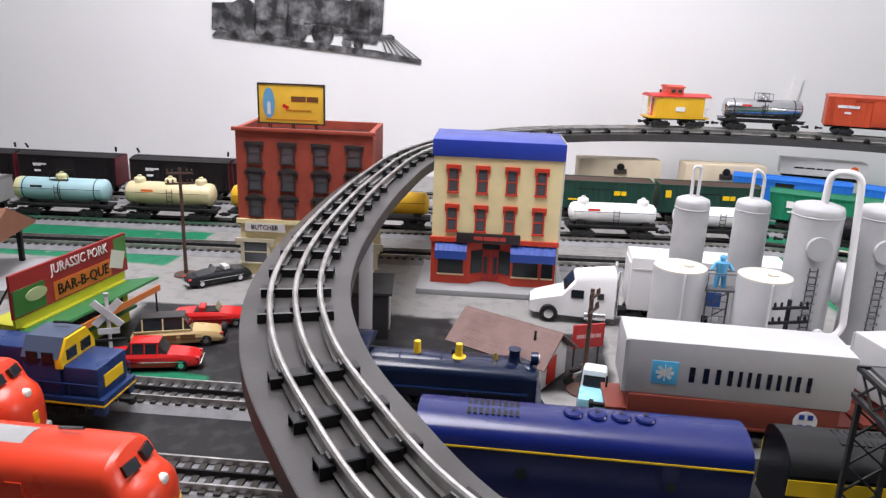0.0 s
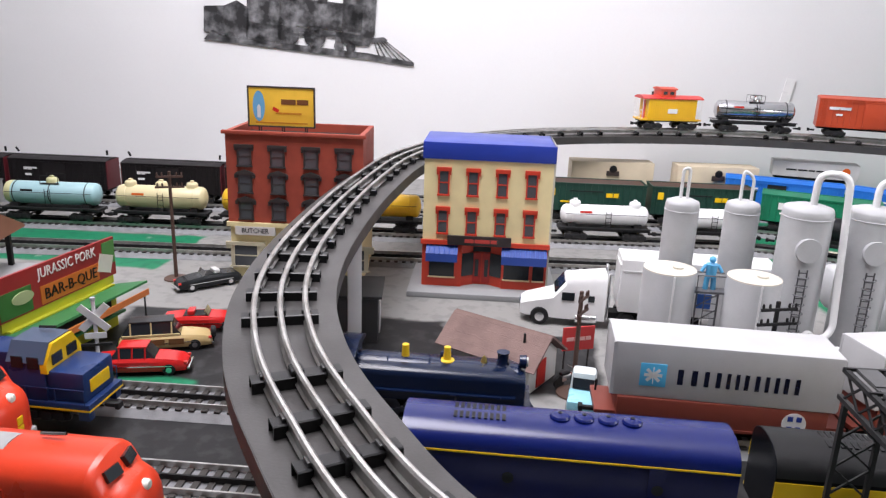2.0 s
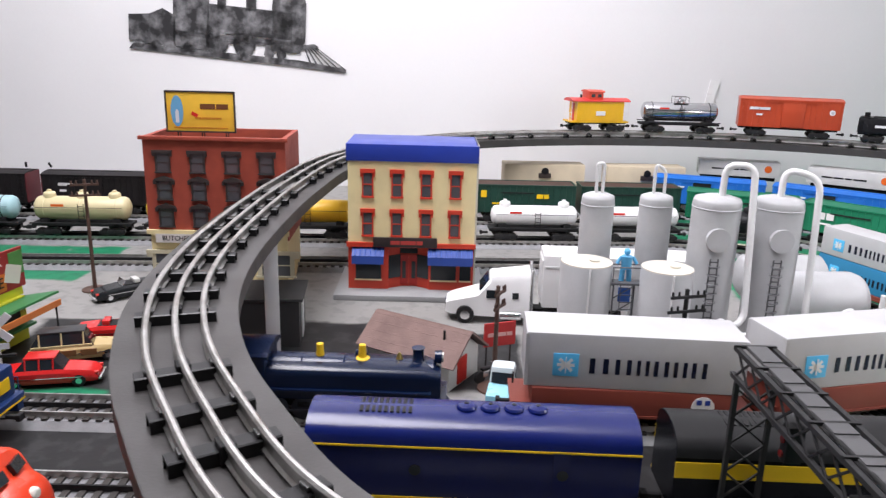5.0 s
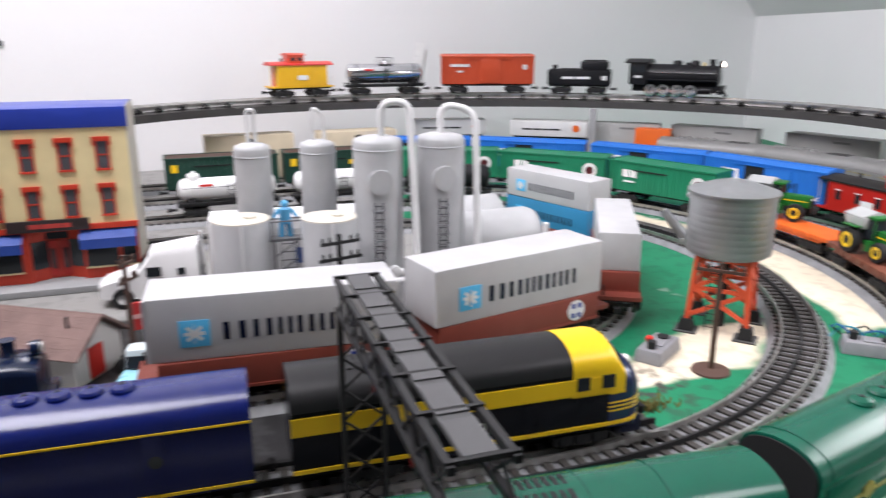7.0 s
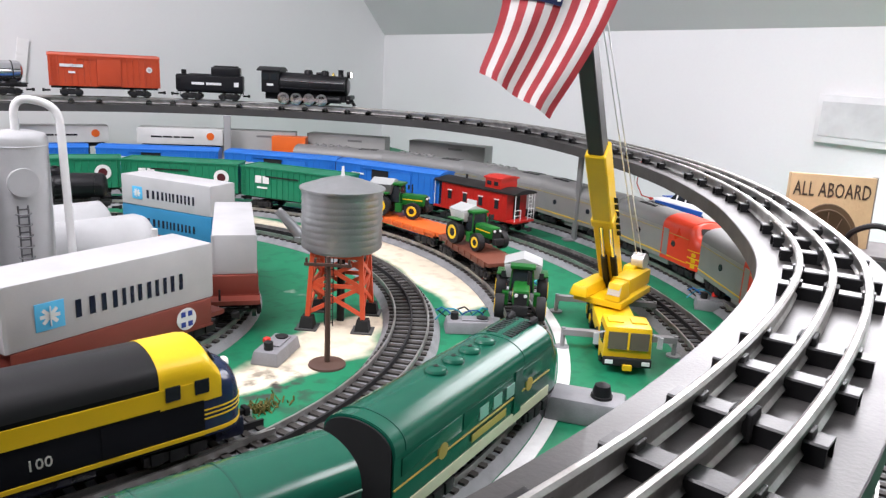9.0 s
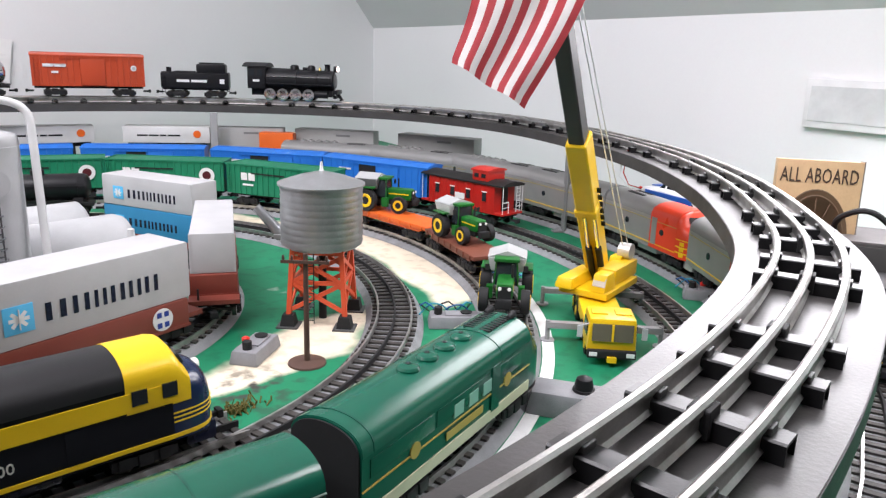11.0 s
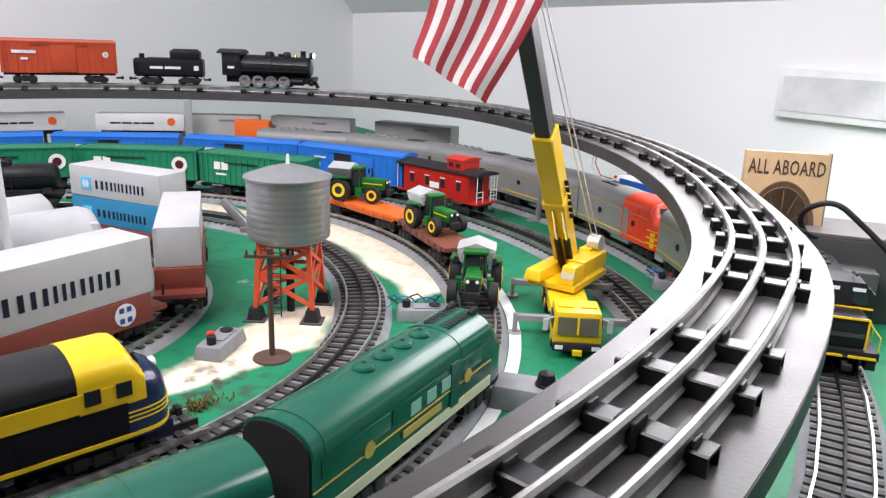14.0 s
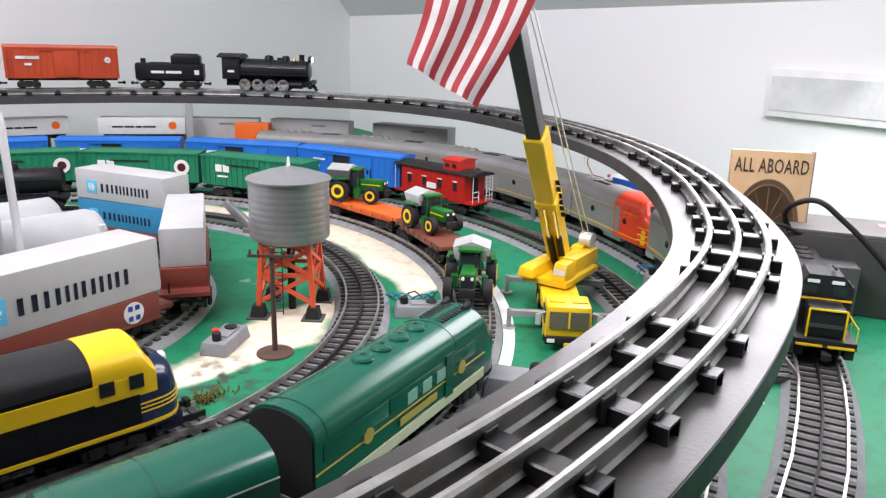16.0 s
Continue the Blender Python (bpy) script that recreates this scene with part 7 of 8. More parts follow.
xing = thing("crossing_sign", "white railroad crossbuck sign on a black base", "sign", pose(-0.388, 0.664, 0, 0, 0, 20) @ Matrix.Scale(0.80, 4))
part("post", rod((0, 0, 0), (0, 0, 0.112), 0.0022, 10), WHITE, xing)
for s in (-1, 1):
    bm = box(0, 0, 0, 0.042, 0.0014, 0.0085)
    bmesh.ops.transform(bm, matrix=pose(0, -0.0032 - 0.0009 * s, 0.092, 0, s * 45, 0) @ Matrix.Translation((0, 0, -0.00425)), verts=bm.verts)
    part("crossbuck_arm", bm, WHITE, xing)
part("lower_plate", box(0, -0.0028, 0.066, 0.024, 0.0014, 0.007), WHITE, xing)
part("finial", rod((0, 0, 0.112), (0, 0, 0.116), 0.003, 10), GREY_PAINT, xing)
part("lamp_bar", box(0, -0.001, 0.056, 0.034, 0.003, 0.003), MATT_BLACK, xing)
part("base_box", box(0, 0, 0, 0.034, 0.020, 0.010, bev=0.001), MATT_BLACK, xing)

# black signal bridge over the front tracks
GIRDER = paint((0.028, 0.028, 0.029), 0.5)
sb = thing("signal_bridge", "black lattice signal bridge spanning the front tracks", "signal bridge", pose(0.211, 0.0, 0))
for y in (0.293, 0.474):
    for s in (-1, 1):
        part("leg", box(s * 0.012, y, 0, 0.003, 0.003, 0.128), GIRDER, sb)
    lat = bmesh.new()
    for i in range(6):
        z = 0.004 + 0.020 * i
        add_bar(lat, (-0.012, y, z), (0.012, y, z + 0.02), 0.0013, 0.0013)
        add_bar(lat, (0.012, y, z), (-0.012, y, z + 0.02), 0.0013, 0.0013)
    part("leg_lattice", lat, GIRDER, sb)
    part("leg_base", box(0, y, 0, 0.036, 0.016, 0.004, bev=0.0006), GIRDER, sb)
for s in (-1, 1):
    for z in (0.128, 0.146):
        part("chord", box(s * 0.0115, 0.3835, z, 0.003, 0.200, 0.003), GIRDER, sb)
    lat = bmesh.new()
    for i in range(10):
        y = 0.286 + 0.0193 * i
        add_bar(lat, (s * 0.0115, y, 0.130), (s * 0.0115, y + 0.0193, 0.147), 0.0012, 0.0012)
        add_bar(lat, (s * 0.0115, y, 0.147), (s * 0.0115, y + 0.0193, 0.130), 0.0012, 0.0012)
    part("side_lattice", lat, GIRDER, sb)
part("walkway", box(0, 0.3835, 0.1478, 0.013, 0.196, 0.0014), paint((0.07, 0.07, 0.072), 0.6), sb)
for i in range(7):
    part("walkway_plate", box(0, 0.299 + 0.0282 * i, 0.1493, 0.0125, 0.0235, 0.0007), paint((0.085, 0.085, 0.088), 0.6), sb)
    part("tie_strut", box(0, 0.286 + 0.0325 * i, 0.1480, 0.026, 0.002, 0.002), GIRDER, sb)
for y in (0.35, 0.42):
    t = part("signal_head", box(0.0, y, 0.105, 0.010, 0.008, 0.023, bev=0.001), MATT_BLACK, sb)
    for z in (0.110, 0.119):
        part("signal_lens", rod((-0.0052, y, z), (-0.0062, y, z), 0.0022, 10), paint((0.2, 0.02, 0.02), 0.15), t)

# ---------------------------------------------------------------- water tower
TOWER_STEEL = mat("galvanised_tank", (0.46, 0.47, 0.48), 0.34, 0.75, 0.1, 30, 0.08, 700)
TOWER_RED = paint((0.66, 0.085, 0.03), 0.45)
wt = thing("water_tower", "galvanised water tank with conical roof on orange trestle", "water tower", pose(0.6125, 0.660, 0, 0, 0, -47))
R = 0.0395
prof = [(0.001, 0.079), (R, 0.079)]
for i in range(9):
    z = 0.080 + 0.0063 * i
    prof += [(R, z), (R + 0.00055, z + 0.0022), (R, z + 0.0046)]
prof += [(R, 0.1365), (0.001, 0.1365)]
part("tank", lathe(prof, 48), TOWER_STEEL, wt)
part("spout", rod((-R + 0.002, -0.004, 0.084), (-R - 0.024, -0.004, 0.112), 0.0062, 14, 0.0042), TOWER_STEEL, wt)
part("spout_hinge", box(-R - 0.002, -0.004, 0.082, 0.008, 0.014, 0.005, bev=0.001), TOWER_STEEL, wt)
part("roof", lathe([(0.001, 0.1362), (R + 0.0025, 0.1362), (R + 0.0025, 0.1380), (0.022, 0.1448), (0.004, 0.1492), (0.001, 0.1495)], 48), TOWER_STEEL, wt)
part("finial", lathe([(0.0026, 0.148), (0.0018, 0.151), (0.0011, 0.158), (0.0004, 0.1585)], 12), paint((0.75, 0.75, 0.75), 0.4), wt)
part("floor_ring", lathe([(0.001, 0.0760), (R * 0.9, 0.0760), (R * 0.9, 0.0792), (0.001, 0.0792)], 32), GREY_PAINT, wt)
hw, hb = 0.0235, 0.0275
for sx in (-1, 1):
    for sy in (-1, 1):
        f = part("leg", rod((sx * hb, sy * hb, 0.011), (sx * hw, sy * hw, 0.0765), 0.0032, 4), TOWER_RED, wt)
        part("footing", box(sx * hb, sy * hb, 0.0, 0.015, 0.015, 0.0125, taper=(0.72, 0.72)), MATT_BLACK, f)
        part("footing_plate", box(sx * hb, sy * hb, 0.0, 0.021, 0.021, 0.0016), paint((0.07, 0.07, 0.07), 0.6), f)
for a in range(4):
    turn = Matrix.Rotation(a * math.pi / 2, 4, "Z")
    z0, z1, z2 = 0.016, 0.044, 0.070
    runs = []
    for za, zb in ((z0, z1), (z1, z2)):
        ya, yb = hb - (hb - hw) * za / 0.0765, hb - (hb - hw) * zb / 0.0765
        runs += [((-ya, -ya, za), (yb, -yb, zb)), ((ya, -ya - 0.0006, za), (-yb, -yb - 0.0006, zb))]
    for z in (z1, 0.0735):
        y = hb - (hb - hw) * z / 0.0765
        runs.append(((-y, -y, z), (y, -y, z)))
    for p, q in runs:
        bm = add_bar(bmesh.new(), p, q, 0.0022, 0.004)
        bmesh.ops.transform(bm, matrix=turn, verts=bm.verts)
        part("brace", bm, TOWER_RED, wt)
ladder(wt, -0.006, -0.030, 0.004, 0.079, 0.008, MATT_BLACK)
part("spout", tube([(-R * 0.55, R * 0.80, 0.088), (-R * 0.9, R * 1.15, 0.104), (-R * 1.15, R * 1.38, 0.117), (-R * 1.28, R * 1.50, 0.118)], 0.0042, 12), TOWER_STEEL, wt)
part("riser_pipe", rod((0, 0, 0), (0, 0, 0.077), 0.004, 12), MATT_BLACK, wt)

# ---------------------------------------------------------------- crane and flag
CRANE_YELLOW = paint((0.82, 0.52, 0.01), 0.35)
cr = thing("mobile_crane", "yellow toy mobile crane with raised telescopic boom", "crane", pose(0.8054, 0.4607, 0, 0, 0, -139) @ Matrix.Scale(1.15, 4))
ch = part("chassis", box(-0.004, 0, 0.010, 0.118, 0.034, 0.012, bev=0.002), CRANE_YELLOW, cr)
c = part("cab", box(0.062, 0, 0.010, 0.034, 0.038, 0.027, bev=0.003, taper=(0.92, 0.94)), CRANE_YELLOW, cr)
part("windscreen", box(0.0795, 0, 0.0195, 0.001, 0.031, 0.0135, ry=-4), paint((0.13, 0.11, 0.08), 0.12), c)
part("screen_bar", box(0.0803, 0, 0.0195, 0.001, 0.0016, 0.0135, ry=-4), CRANE_YELLOW, c)
part("bumper", box(0.0805, 0, 0.0065, 0.004, 0.037, 0.0065, bev=0.0008), MATT_BLACK, c)
part("tow_hook", box(0.083, 0, 0.0045, 0.005, 0.007, 0.004), CRANE_YELLOW, c)
for s in (-1, 1):
    part("headlight", box(0.0828, s * 0.014, 0.0085, 0.001, 0.006, 0.003), WHITE, c)
    part("side_window", box(0.064, s * 0.0186, 0.021, 0.018, 0.001, 0.011), DARK_GLASS, c)
    m1 = part("mirror", box(0.076, s * 0.0245, 0.021, 0.002, 0.004, 0.009), GREY_PAINT, c)
    part("mirror_arm", rod((0.076, s * 0.018, 0.032), (0.076, s * 0.0245, 0.030), 0.0006, 6), GREY_PAINT, m1)
    part("roof_hatch", box(0.062, s * 0.009, 0.0368, 0.012, 0.012, 0.0012), CRANE_YELLOW, c)
    for x in (0.058, 0.028, -0.020, -0.046):
        t = part("tyre", lathe([(0.004, s * 0.0105), (0.0088, s * 0.0105), (0.0092, s * 0.012), (0.0092, s * 0.0165), (0.0088, s * 0.018), (0.004, s * 0.018)], 18, "y", (x, 0, 0.0092)), MATT_BLACK, cr)
        part("rim", rod((x, s * 0.012, 0.0092), (x, s * 0.0187, 0.0092), 0.0045, 12), CRANE_YELLOW, t)
    for x in (0.035, -0.058):
        o = part("outrigger", box(x, s * 0.030, 0.012, 0.006, 0.034, 0.005), paint((0.27, 0.27, 0.28), 0.4), cr)
        part("outrigger_jack", rod((x, s * 0.046, 0.001), (x, s * 0.046, 0.018), 0.002, 10), paint((0.27, 0.27, 0.28), 0.4), o)
        part("outrigger_pad", rod((x, s * 0.046, 0.0), (x, s * 0.046, 0.0015), 0.006, 14), paint((0.27, 0.27, 0.28), 0.4), o)
up = part("turntable_house", box(-0.047, 0.004, 0.0240, 0.074, 0.046, 0.006, bev=0.001, rz=-30), CRANE_YELLOW, cr)
part("turntable", rod((-0.036, 0, 0.0215), (-0.036, 0, 0.0245), 0.018, 24), MATT_BLACK, cr)
part("ballast_block", box(-0.040, -0.0175, 0.0300, 0.058, 0.018, 0.010, bev=0.0025, rz=-30, taper=(0.9, 0.8)), CRANE_YELLOW, up)
part("engine_cover", box(-0.058, 0.0215, 0.0300, 0.054, 0.018, 0.015, bev=0.002, rz=-30), CRANE_YELLOW, up)
for i in range(3):
    part("cover_vent", box(-0.046 - 0.011 * i, 0.0148 + 0.0062 * i + 0.0092, 0.034, 0.005, 0.0012, 0.006, rz=-30), paint((0.20, 0.12, 0.01), 0.5), up)
oc = part("operator_cab", box(-0.019, 0.004, 0.0300, 0.026, 0.014, 0.016, bev=0.002, rz=-30, taper=(0.62, 0.92)), CRANE_YELLOW, up)
part("cab_glass", box(-0.0125, 0.0005, 0.0335, 0.0100, 0.0118, 0.009, rz=-30, ry=-24), paint((0.55, 0.50, 0.42), 0.2), oc)
part("winch_drum", rod((-0.080, 0.026, 0.052), (-0.074, 0.036, 0.052), 0.0078, 18), paint((0.62, 0.62, 0.62), 0.3, 0.4), up)
part("winch_mount", box(-0.076, 0.024, 0.0300, 0.022, 0.014, 0.018, bev=0.002, rz=-30, taper=(0.7, 0.8)), CRANE_YELLOW, up)
foot = Vector((-0.065, 0.004, 0.036))
BOOM = Vector((0.114, -0.043, 0.154)).normalized()


def boom_piece(name, d0, d1, w, h, material):
    bm = bmesh.new()
    g = bmesh.ops.create_cube(bm, size=1)
    m = Matrix.Translation(foot + BOOM * (d0 + d1) / 2) @ BOOM.to_track_quat("Z", "X").to_matrix().to_4x4() @ Matrix.Diagonal((w, h, d1 - d0, 1))
    bmesh.ops.transform(bm, matrix=m, verts=g["verts"])
    bmesh.ops.bevel(bm, geom=bm.edges[:], offset=0.0012, segments=1, affect="EDGES")
    return part(name, bm, material, cr)


b1 = boom_piece("boom_base", -0.01, 0.168, 0.020, 0.017, CRANE_YELLOW)
boom_piece("boom_collar", 0.084, 0.093, 0.0225, 0.0195, CRANE_YELLOW)
boom_piece("boom_tip", 0.16, 0.330, 0.0155, 0.0125, paint((0.03, 0.03, 0.032), 0.5))
boom_piece("boom_head", 0.326, 0.338, 0.018, 0.016, MATT_BLACK)
LIFT = BOOM.cross(Vector((0, 1, 0))).normalized() * 0.0125
for y in (-0.0042, 0.0042):
    part("lift_cylinder", rod(foot + BOOM * 0.004 - LIFT + Vector((0, y, 0)), foot + BOOM * 0.048 - LIFT + Vector((0, y, 0)), 0.0030, 10), MATT_BLACK, cr)
    part("lift_rod", rod(foot + BOOM * 0.048 - LIFT + Vector((0, y, 0)), foot + BOOM * 0.086 - LIFT * 0.85 + Vector((0, y, 0)), 0.0018, 10), CHROME, cr)
for i in range(6):
    c0 = foot + BOOM * (0.064 + 0.0085 * i) + Vector((0, 0.0104, 0))
    part("name_bar", add_bar(bmesh.new(), c0, c0 + BOOM * 0.0055, 0.0042, 0.0010), MATT_BLACK, cr)
tipp = foot + BOOM * 0.334
part("hoist_cable", rod(tipp + Vector((0, 0.009, 0)), Vector((-0.076, 0.027, 0.058)), 0.0005, 6), WHITE, cr)
part("hoist_cable", rod(tipp + Vector((0, 0.012, 0)), Vector((-0.077, 0.032, 0.058)), 0.0005, 6), WHITE, cr)


def hanging_flag(tl, tr, br, bl):
    """A cloth flag hung by its hoist edge (tl to tr): thirteen stripes run down to the free end, with a starred canton at tl."""
    ob = thing("flag", "striped red and white cloth flag with blue starred canton", "flag", Matrix.Identity(4))
    tl, tr, br, bl = (Vector(p) for p in (tl, tr, br, bl))
    out = (tr - tl).cross(bl - tl).normalized()
    side = (tl - tr).normalized()

    def at(u, v, lift=0.0):
        p = tl.lerp(tr, v).lerp(bl.lerp(br, v), u)
        p = p + side * 0.012 * math.sin(math.pi * min(1, u * 1.05)) * -0.6
        return p + out * (0.0045 * math.sin(11 * v + 2.5 * u) * (0.35 + 0.65 * u) + lift)

    def cloth(u0, u1, v0, v1, lift, nu, nv):
        bm = bmesh.new()
        grid = [[bm.verts.new(at(u0 + (u1 - u0) * i / nu, v0 + (v1 - v0) * j / nv, lift)) for j in range(nv + 1)] for i in range(nu + 1)]
        for i in range(nu):
            for j in range(nv):
                bm.faces.new((grid[i][j], grid[i + 1][j], grid[i + 1][j + 1], grid[i][j + 1]))
        bmesh.ops.solidify(bm, geom=bm.faces[:], thickness=0.0005)
        return bm

    red = mat("flag_red_cloth", (0.55, 0.085, 0.10), 0.8, 0, 0.08, 60, 0.2, 1500)
    white = mat("flag_white_cloth", (0.80, 0.78, 0.77), 0.8, 0, 0.04, 60, 0.2, 1500)
    blue = mat("flag_blue_cloth", (0.035, 0.055, 0.17), 0.8, 0, 0.08, 60, 0.2, 1500)
    for i in range(13):
        part("stripe", cloth(0, 1, i / 13, (i + 1) / 13, 0, 24, 3), red if i % 2 == 0 else white, ob, smooth=True)
    for lift in (-0.0009, 0.0009):
        can = part("canton", cloth(0, 0.44, -0.002, 7 / 13, lift, 12, 8), blue, ob, smooth=True)
        for r in range(9):
            for k in range(6 if r % 2 == 0 else 5):
                u = 0.44 * ((k + (0.5 if r % 2 == 0 else 1.0)) / 6)
                v = 7 / 13 * (r + 0.7) / 9.4
                p = at(u, v, lift * 1.6)
                part("star", rod(p - out * 0.0006, p + out * 0.0006, 0.0019, 5), white, can)
    return ob


hanging_flag((0.6075, 0.464, 0.3500), (0.681, 0.398, 0.3590), (0.6177, 0.4165, 0.2256), (0.585, 0.459, 0.2556))

# ---------------------------------------------------------------- switch boxes, controls and clutter on the grass
BOX_PLASTIC = mat("grey_switch_plastic", (0.24, 0.24, 0.255), 0.5, 0, 0.1, 60, 0.2, 900)


def switch_motor(x, y, rz, label, red=True, wires=False):
    ob = thing("switch_motor", label, "track switch", pose(x, y, 0, 0, 0, rz), "track switch boxes")
    part("housing", box(0, 0, 0, 0.052, 0.026, 0.012, bev=0.0018, taper=(0.92, 0.85)), BOX_PLASTIC, ob)
    part("cover_plate", box(0.004, 0, 0.012, 0.026, 0.014, 0.0012), BOX_PLASTIC, ob)
    part("lamp_lever", rod((-0.016, 0, 0.011), (-0.016, 0, 0.019), 0.004, 12), MATT_BLACK, ob)
    part("dial", lathe([(0.005, 0.0125), (0.006, 0.0145), (0.003, 0.0155)], 14, "z", (0.012, 0, 0)), MATT_BLACK, ob)
    if red:
        part("red_knob", lathe([(0.002, 0.012), (0.0035, 0.014), (0.0035, 0.017), (0.001, 0.0185)], 12, "z", (-0.004, 0.007, 0)), RED, ob)
    if wires:
        for k, col in enumerate(((0.02, 0.12, 0.35), (0.04, 0.30, 0.42), (0.03, 0.03, 0.03))):
            pts = [(0.02 - 0.006 * i, 0.014 + 0.003 * k + 0.004 * math.sin(i * 1.7 + k), 0.004 + 0.014 * abs(math.sin(i * 0.6 + k))) for i in range(10)]
            part("wire", tube(pts, 0.0009, 6), paint(col, 0.4), ob)
    return ob


switch_motor(0.512, 0.618, 35, "grey track switch box with red knob beside the sand")
switch_motor(0.985, 0.437, -60, "grey track switch box with red knob and wires", wires=True)
switch_motor(0.70, 0.560, -40, "grey track switch box behind the green diesel", red=False, wires=True)
switch_motor(0.83, 0.600, -60, "grey track switch box with blue wires by the tractor", red=False, wires=True)
cb = thing("control_box", "low grey plastic control box with black knob", "control box", pose(0.637, 0.372, 0, 0, 0, -61))
part("housing", box(0, 0, 0, 0.062, 0.034, 0.019, bev=0.003, taper=(0.9, 0.86)), BOX_PLASTIC, cb)
part("low_end", box(-0.042, 0.001, 0, 0.024, 0.030, 0.011, bev=0.002, taper=(0.92, 0.9)), BOX_PLASTIC, cb)
part("knob", lathe([(0.0068, 0.018), (0.0072, 0.024), (0.006, 0.029), (0.002, 0.031)], 18, "z", (0.010, 0.0, 0)), BLACK, cb)
part("knob_collar", rod((0.010, 0.0, 0.0185), (0.010, 0.0, 0.021), 0.0084, 18), MATT_BLACK, cb)
strip = thing("painted_line", "white painted line along the outer edge of the roadbed", "painted line", pose(0, 0, 0), kind="structure")
arc = [(0.365 + 0.5615 * math.cos(radians(a)), 0.890 + 0.5615 * math.sin(radians(a)), 0.0) for a in range(-80, -33, 2)]
part("white_line", sweep(arc, [(-0.0045, 0.0003), (0.0065, 0.0003), (0.0065, 0.0009), (-0.0045, 0.0009)]), mat("worn_white_line", (0.74, 0.74, 0.73), 0.6, 0, 0.10, 40, 0.2, 500), strip)
moss = bmesh.new()
for i in range(160):
    a, d = random.uniform(0, 6.283), abs(random.gauss(0, 0.009))
    x, y = 0.447 + math.cos(a) * d * 1.5, 0.535 + math.sin(a) * d * 0.8
    add_bar(moss, (x, y, 0.0), (x + random.uniform(-0.003, 0.003), y + random.uniform(-0.003, 0.003), random.uniform(0.001, 0.006)), 0.0012, 0.0006)
tagged(link_mesh("moss_tuft", moss, mat("dry_moss", (0.10, 0.10, 0.02), 0.9, 0, 0.2, 300, 0.3, 900, tint=(0.18, 0.11, 0.03))), "loose olive-brown moss on the green paint", "moss", kind="stuff")

hood_diesel(on_line(TRACK_5, 0.945, 0.268, RAIL_TOP, flip=True), "black road-switcher diesel with thin yellow edge lines", paint((0.018, 0.018, 0.02), 0.35), paint((0.02, 0.02, 0.022), 0.35), paint((0.05, 0.05, 0.052), 0.35), L=0.20, edge=YELLOW)
redb = thing("red_cap_lamp", "small grey post lamp with red cap by the outer track", "lamp", pose(0.800, 0.262, 0))
part("stem", rod((0, 0, 0), (0, 0, 0.012), 0.003, 10), GREY_PAINT, redb)
part("cap", lathe([(0.004, 0.012), (0.0045, 0.017), (0.002, 0.021)], 12), RED, redb)
card = thing("white_card", "small white card lying on the green paint", "card", pose(0.775, 0.243, 0, 0, 0, 25))
part("sheet", box(0, 0, 0.0002, 0.020, 0.014, 0.0008), WHITE, card)

# sign and power boxes by the low wall
aa = thing("station_sign", "wooden sign with carved wheel, leaning by the wall", "sign", pose(1.035, 0.352, 0.0, -5, 0, -58) @ Matrix.Diagonal((0.66, 1, 1, 1)))
PLY = mat("varnished_plywood", (0.52, 0.36, 0.20), 0.5, 0, 0.1, 14, 0.15, 300, tint=(0.42, 0.28, 0.15))
part("board", box(0, 0, 0, 0.128, 0.016, 0.165, bev=0.0008), PLY, aa)
part("side_edge", box(0.0648, 0, 0, 0.0018, 0.0165, 0.166), paint((0.17, 0.14, 0.12), 0.6), aa)
for k, r in enumerate((0.050, 0.044)):
    part("carved_ring", lathe([(r, -0.0088), (r + 0.0012, -0.0092), (r + 0.0024, -0.0088), (r + 0.0012, -0.0084)], 40, "y", (0, 0, 0.082)), paint((0.10, 0.06, 0.03), 0.6), aa)
spk = bmesh.new()
for i in range(12):
    a = i * math.pi / 6
    add_bar(spk, (0.012 * math.cos(a), -0.0085, 0.082 + 0.012 * math.sin(a)), (0.043 * math.cos(a), -0.0085, 0.082 + 0.043 * math.sin(a)), 0.0016, 0.001)
part("carved_spokes", spk, paint((0.16, 0.10, 0.06), 0.6), aa)
part("carved_disc", rod((0, -0.0081, 0.082), (0, -0.0087, 0.082), 0.043, 40), paint((0.34, 0.23, 0.13), 0.6), aa)
lettering("sign_letters", "ALL ABOARD", 0.0225, face_front(0, -0.0085, 0.148), paint((0.05, 0.03, 0.02), 0.6), aa, sx=0.84, spacing=1.05)
pb = thing("power_box", "black transformer box with cable, by the low wall", "transformer", pose(1.09, 0.265, 0.0, 0, 0, -66))
part("housing", box(0, 0, 0, 0.16, 0.09, 0.085, bev=0.003), paint((0.05, 0.048, 0.047), 0.55), pb)
part("lid", box(0, 0, 0.085, 0.156, 0.086, 0.004, bev=0.001), paint((0.12, 0.11, 0.11), 0.5), pb)
part("red_label", box(0.03, 0.01, 0.0891, 0.03, 0.016, 0.0006), paint((0.55, 0.25, 0.25), 0.5), pb)
part("power_cable", tube(bend([(-0.07, -0.03, 0.07), (-0.09, -0.05, 0.11), (-0.06, -0.07, 0.13), (0.0, -0.065, 0.08), (0.05, -0.06, 0.02), (0.09, -0.06, 0.003)]), 0.003, 8), MATT_BLACK, pb)
part("power_cable", tube(bend([(-0.06, -0.04, 0.08), (-0.10, -0.06, 0.10), (-0.11, -0.05, 0.05), (-0.09, -0.06, 0.003)]), 0.002, 8), MATT_BLACK, pb)
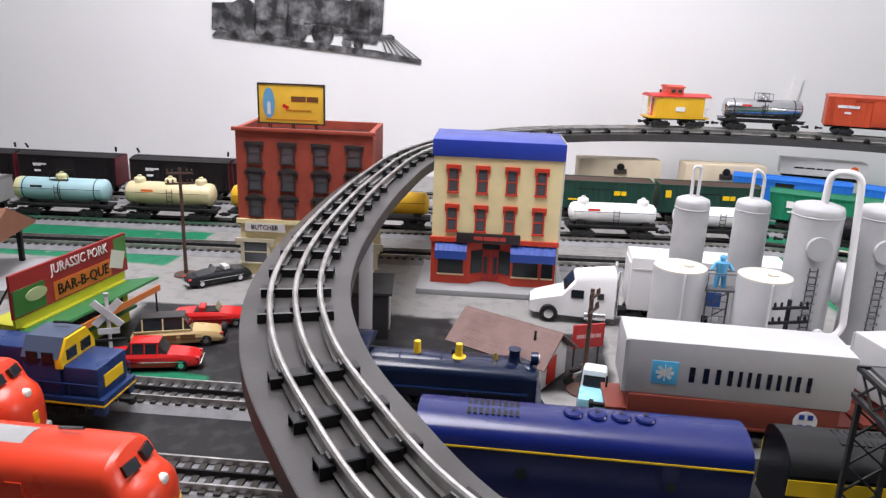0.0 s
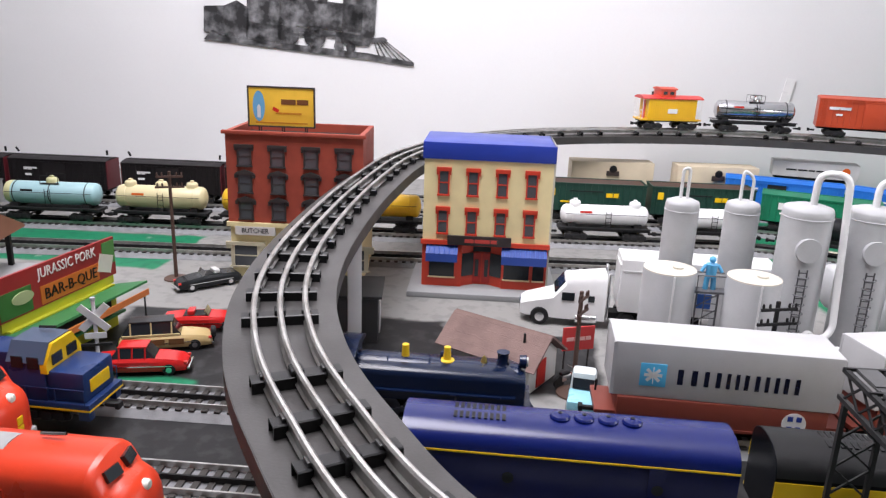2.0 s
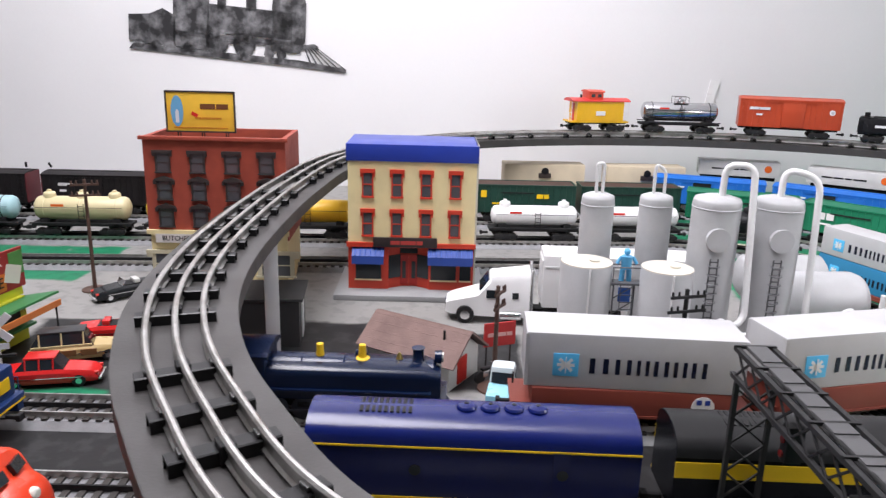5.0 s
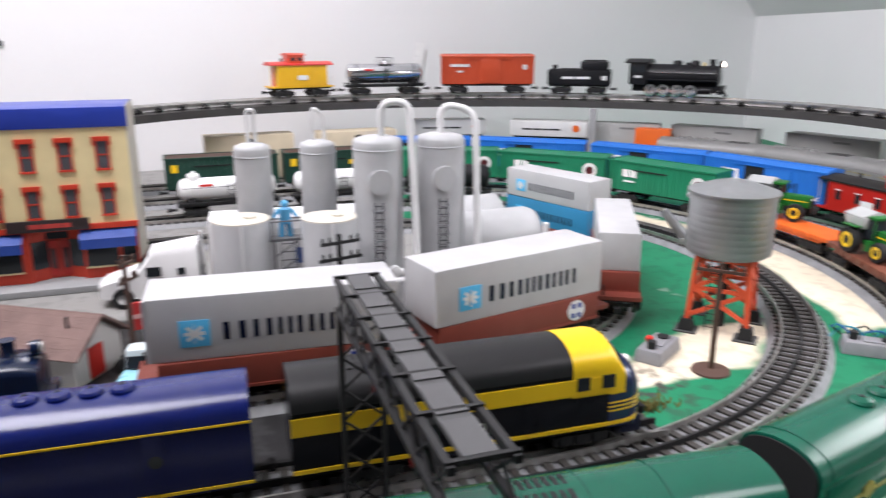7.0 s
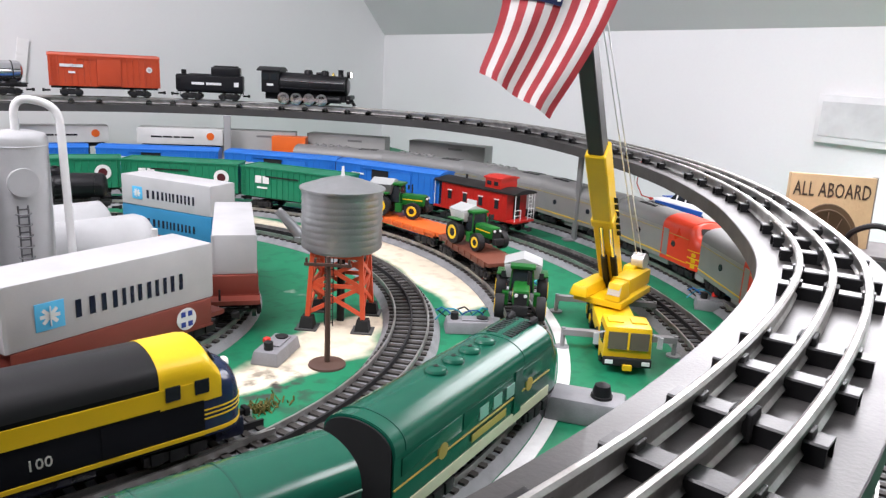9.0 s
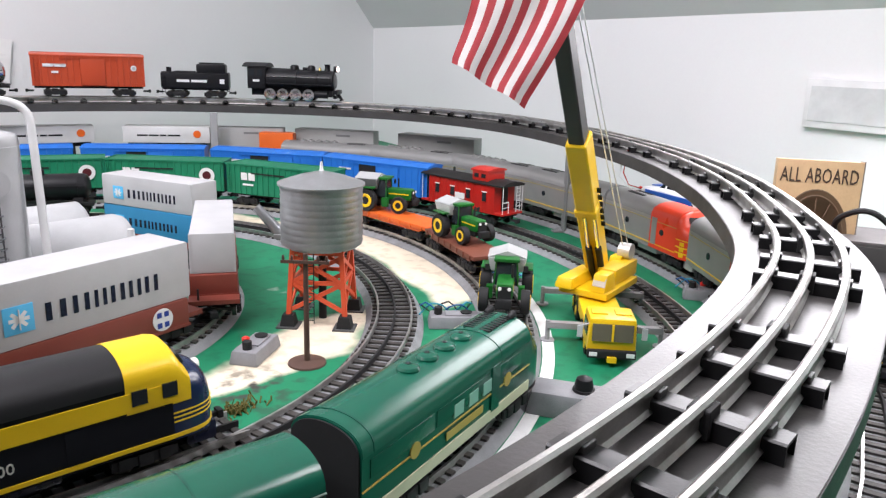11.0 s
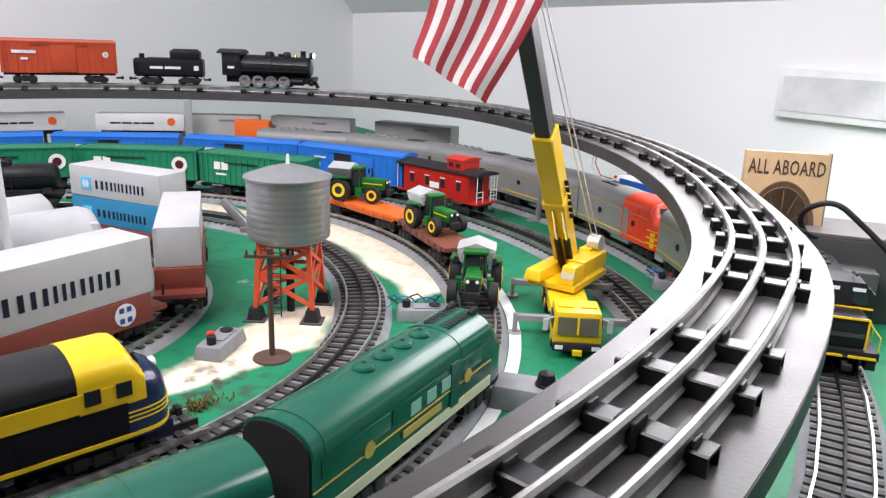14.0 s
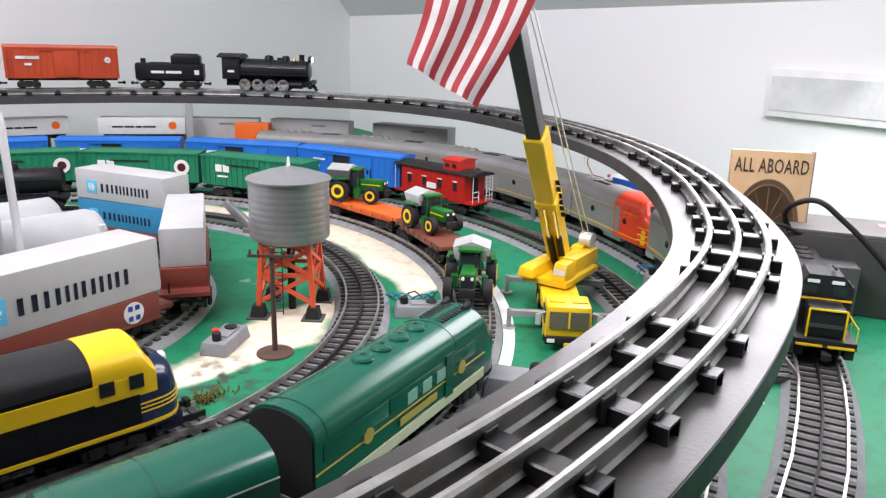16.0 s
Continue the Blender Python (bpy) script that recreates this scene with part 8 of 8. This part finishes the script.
ramp = thing("black_tray", "flat black tray resting behind the outer track", "tray", pose(1.02, 0.300, 0, 0, 0, -62))
part("tray", box(0, 0, 0, 0.10, 0.055, 0.060, bev=0.002), paint((0.06, 0.06, 0.062), 0.5), ramp)
part("slot", box(-0.012, -0.005, 0.0601, 0.020, 0.003, 0.001), BLACK, ramp)
wire = thing("deck_wire", "thin red and white feeder wire hanging from the deck", "wire", pose(0, 0, 0))
part("red_wire", tube([(1.03, 0.585, 0.150), (1.02, 0.580, 0.142), (1.012, 0.577, 0.125), (1.016, 0.570, 0.110), (1.028, 0.560, 0.106)], 0.0007, 6), RED, wire)
part("white_wire", tube([(1.032, 0.588, 0.150), (1.018, 0.584, 0.140), (1.008, 0.58, 0.12), (1.018, 0.565, 0.104), (1.03, 0.56, 0.104)], 0.0007, 6), WHITE, wire)

# ---------------------------------------------------------------- on the walls
def wall_y(x):
    return 1.62 + (x + 2.4) * (1.90 - 1.62) / (1.67 + 2.4)


INK = mat("black_vinyl", (0.025, 0.025, 0.027), 0.5, 0, 0.3, 30, 0.05, 120, tint=(0.26, 0.26, 0.27))
mural = thing("wall_decal", "black vinyl wall decal of an old steam engine", "wall decal", pose(-0.318, wall_y(-0.318) - 0.0045, 0.283, 0, 3.2, 3.94) @ Matrix.Scale(0.91, 4))
U = 0.001


def decal(name, pts):
    bm = bmesh.new()
    rows = [[bm.verts.new((x, y, z)) for x, z in pts] for y in (0.0, 0.0012)]
    n = len(pts)
    for i in range(n):
        bm.faces.new((rows[0][i], rows[0][(i + 1) % n], rows[1][(i + 1) % n], rows[1][i]))
    bm.faces.new(rows[0])
    bm.faces.new(rows[1][::-1])
    return part(name, bm, INK, mural)


decal("decal_tender", [(-0.41, 0.02), (-0.30, 0.01), (-0.30, 0.085), (-0.33, 0.10), (-0.36, 0.085), (-0.41, 0.08)])
decal("decal_cab", [(-0.305, 0.015), (-0.22, 0.01), (-0.22, 0.145), (-0.33, 0.135), (-0.33, 0.125), (-0.305, 0.125)])
decal("decal_boiler", [(-0.225, 0.055), (-0.02, 0.05), (-0.02, 0.115), (-0.225, 0.12)])
decal("decal_smokebox", [(-0.07, 0.02), (0.0, 0.02), (0.012, 0.05), (0.012, 0.14), (0.0, 0.165), (-0.05, 0.165), (-0.07, 0.13)])
decal("decal_roadbed", [(-0.41, 0.0), (0.0, -0.012), (0.115, -0.018), (0.115, -0.008), (0.0, 0.004), (-0.40, 0.014)])
for x, w, z in ((-0.19, 0.02, 0.165), (-0.12, 0.024, 0.17), (-0.06, 0.018, 0.19)):
    decal("decal_dome", [(x - w / 2, 0.11), (x + w / 2, 0.11), (x + w / 2, z), (x - w / 2, z)])
for x in (-0.20, -0.135):
    part("decal_wheel", lathe([(0.020, 0), (0.027, 0), (0.027, 0.0012), (0.020, 0.0012)], 28, "y", (x, 0, 0.032)), INK, mural)
    sp = bmesh.new()
    for k in range(6):
        a = k * math.pi / 6
        add_bar(sp, (x - 0.021 * math.cos(a), 0.0006, 0.032 - 0.021 * math.sin(a)), (x + 0.021 * math.cos(a), 0.0006, 0.032 + 0.021 * math.sin(a)), 0.0022, 0.0012)
    part("decal_spokes", sp, INK, mural)
for x in (-0.075, -0.045, -0.385, -0.345, -0.27):
    part("decal_small_wheel", lathe([(0.001, 0), (0.012, 0), (0.012, 0.0012), (0.001, 0.0012)], 20, "y", (x, 0, 0.014)), INK, mural)
decal("decal_rod", [(-0.21, 0.028), (-0.05, 0.036), (-0.05, 0.042), (-0.21, 0.035)])
decal("decal_cylinder", [(-0.085, 0.022), (-0.045, 0.022), (-0.045, 0.048), (-0.085, 0.048)])
decal("decal_frame", [(-0.30, 0.040), (-0.02, 0.036), (-0.02, 0.046), (-0.30, 0.052)])
decal("decal_pilot_top", [(0.0, 0.040), (0.035, 0.046), (0.045, 0.040), (0.04, 0.034), (0.0, 0.03)])
for i in range(6):
    decal("decal_pilot_bar", [(0.008 + 0.006 * i, 0.038), (0.011 + 0.006 * i, 0.038), (0.034 + 0.0165 * i, -0.010), (0.029 + 0.0165 * i, -0.010)])

stripe = thing("white_strip", "narrow white plastic strip fixed to the wall", "strip", pose(0.635, wall_y(0.635) - 0.004, 0.178, 0, 9, 3.94))
part("strip", box(0, 0, 0, 0.022, 0.003, 0.088), paint((0.86, 0.86, 0.86), 0.3), stripe)

# pale framed print on the low wall
pr = thing("framed_print", "pale landscape print in a white frame on the low wall", "picture", pose(1.348, 0.402, 0.175, 0, 0, -101.9))
part("frame", box(0, 0, 0, 0.20, 0.008, 0.070, bev=0.001), paint((0.78, 0.78, 0.79), 0.4), pr)
part("picture", box(0, -0.0042, 0.010, 0.184, 0.002, 0.050), mat("faded_print", (0.66, 0.67, 0.68), 0.5, 0, 0.2, 14, 0.0, 60, tint=(0.48, 0.49, 0.50)), pr)
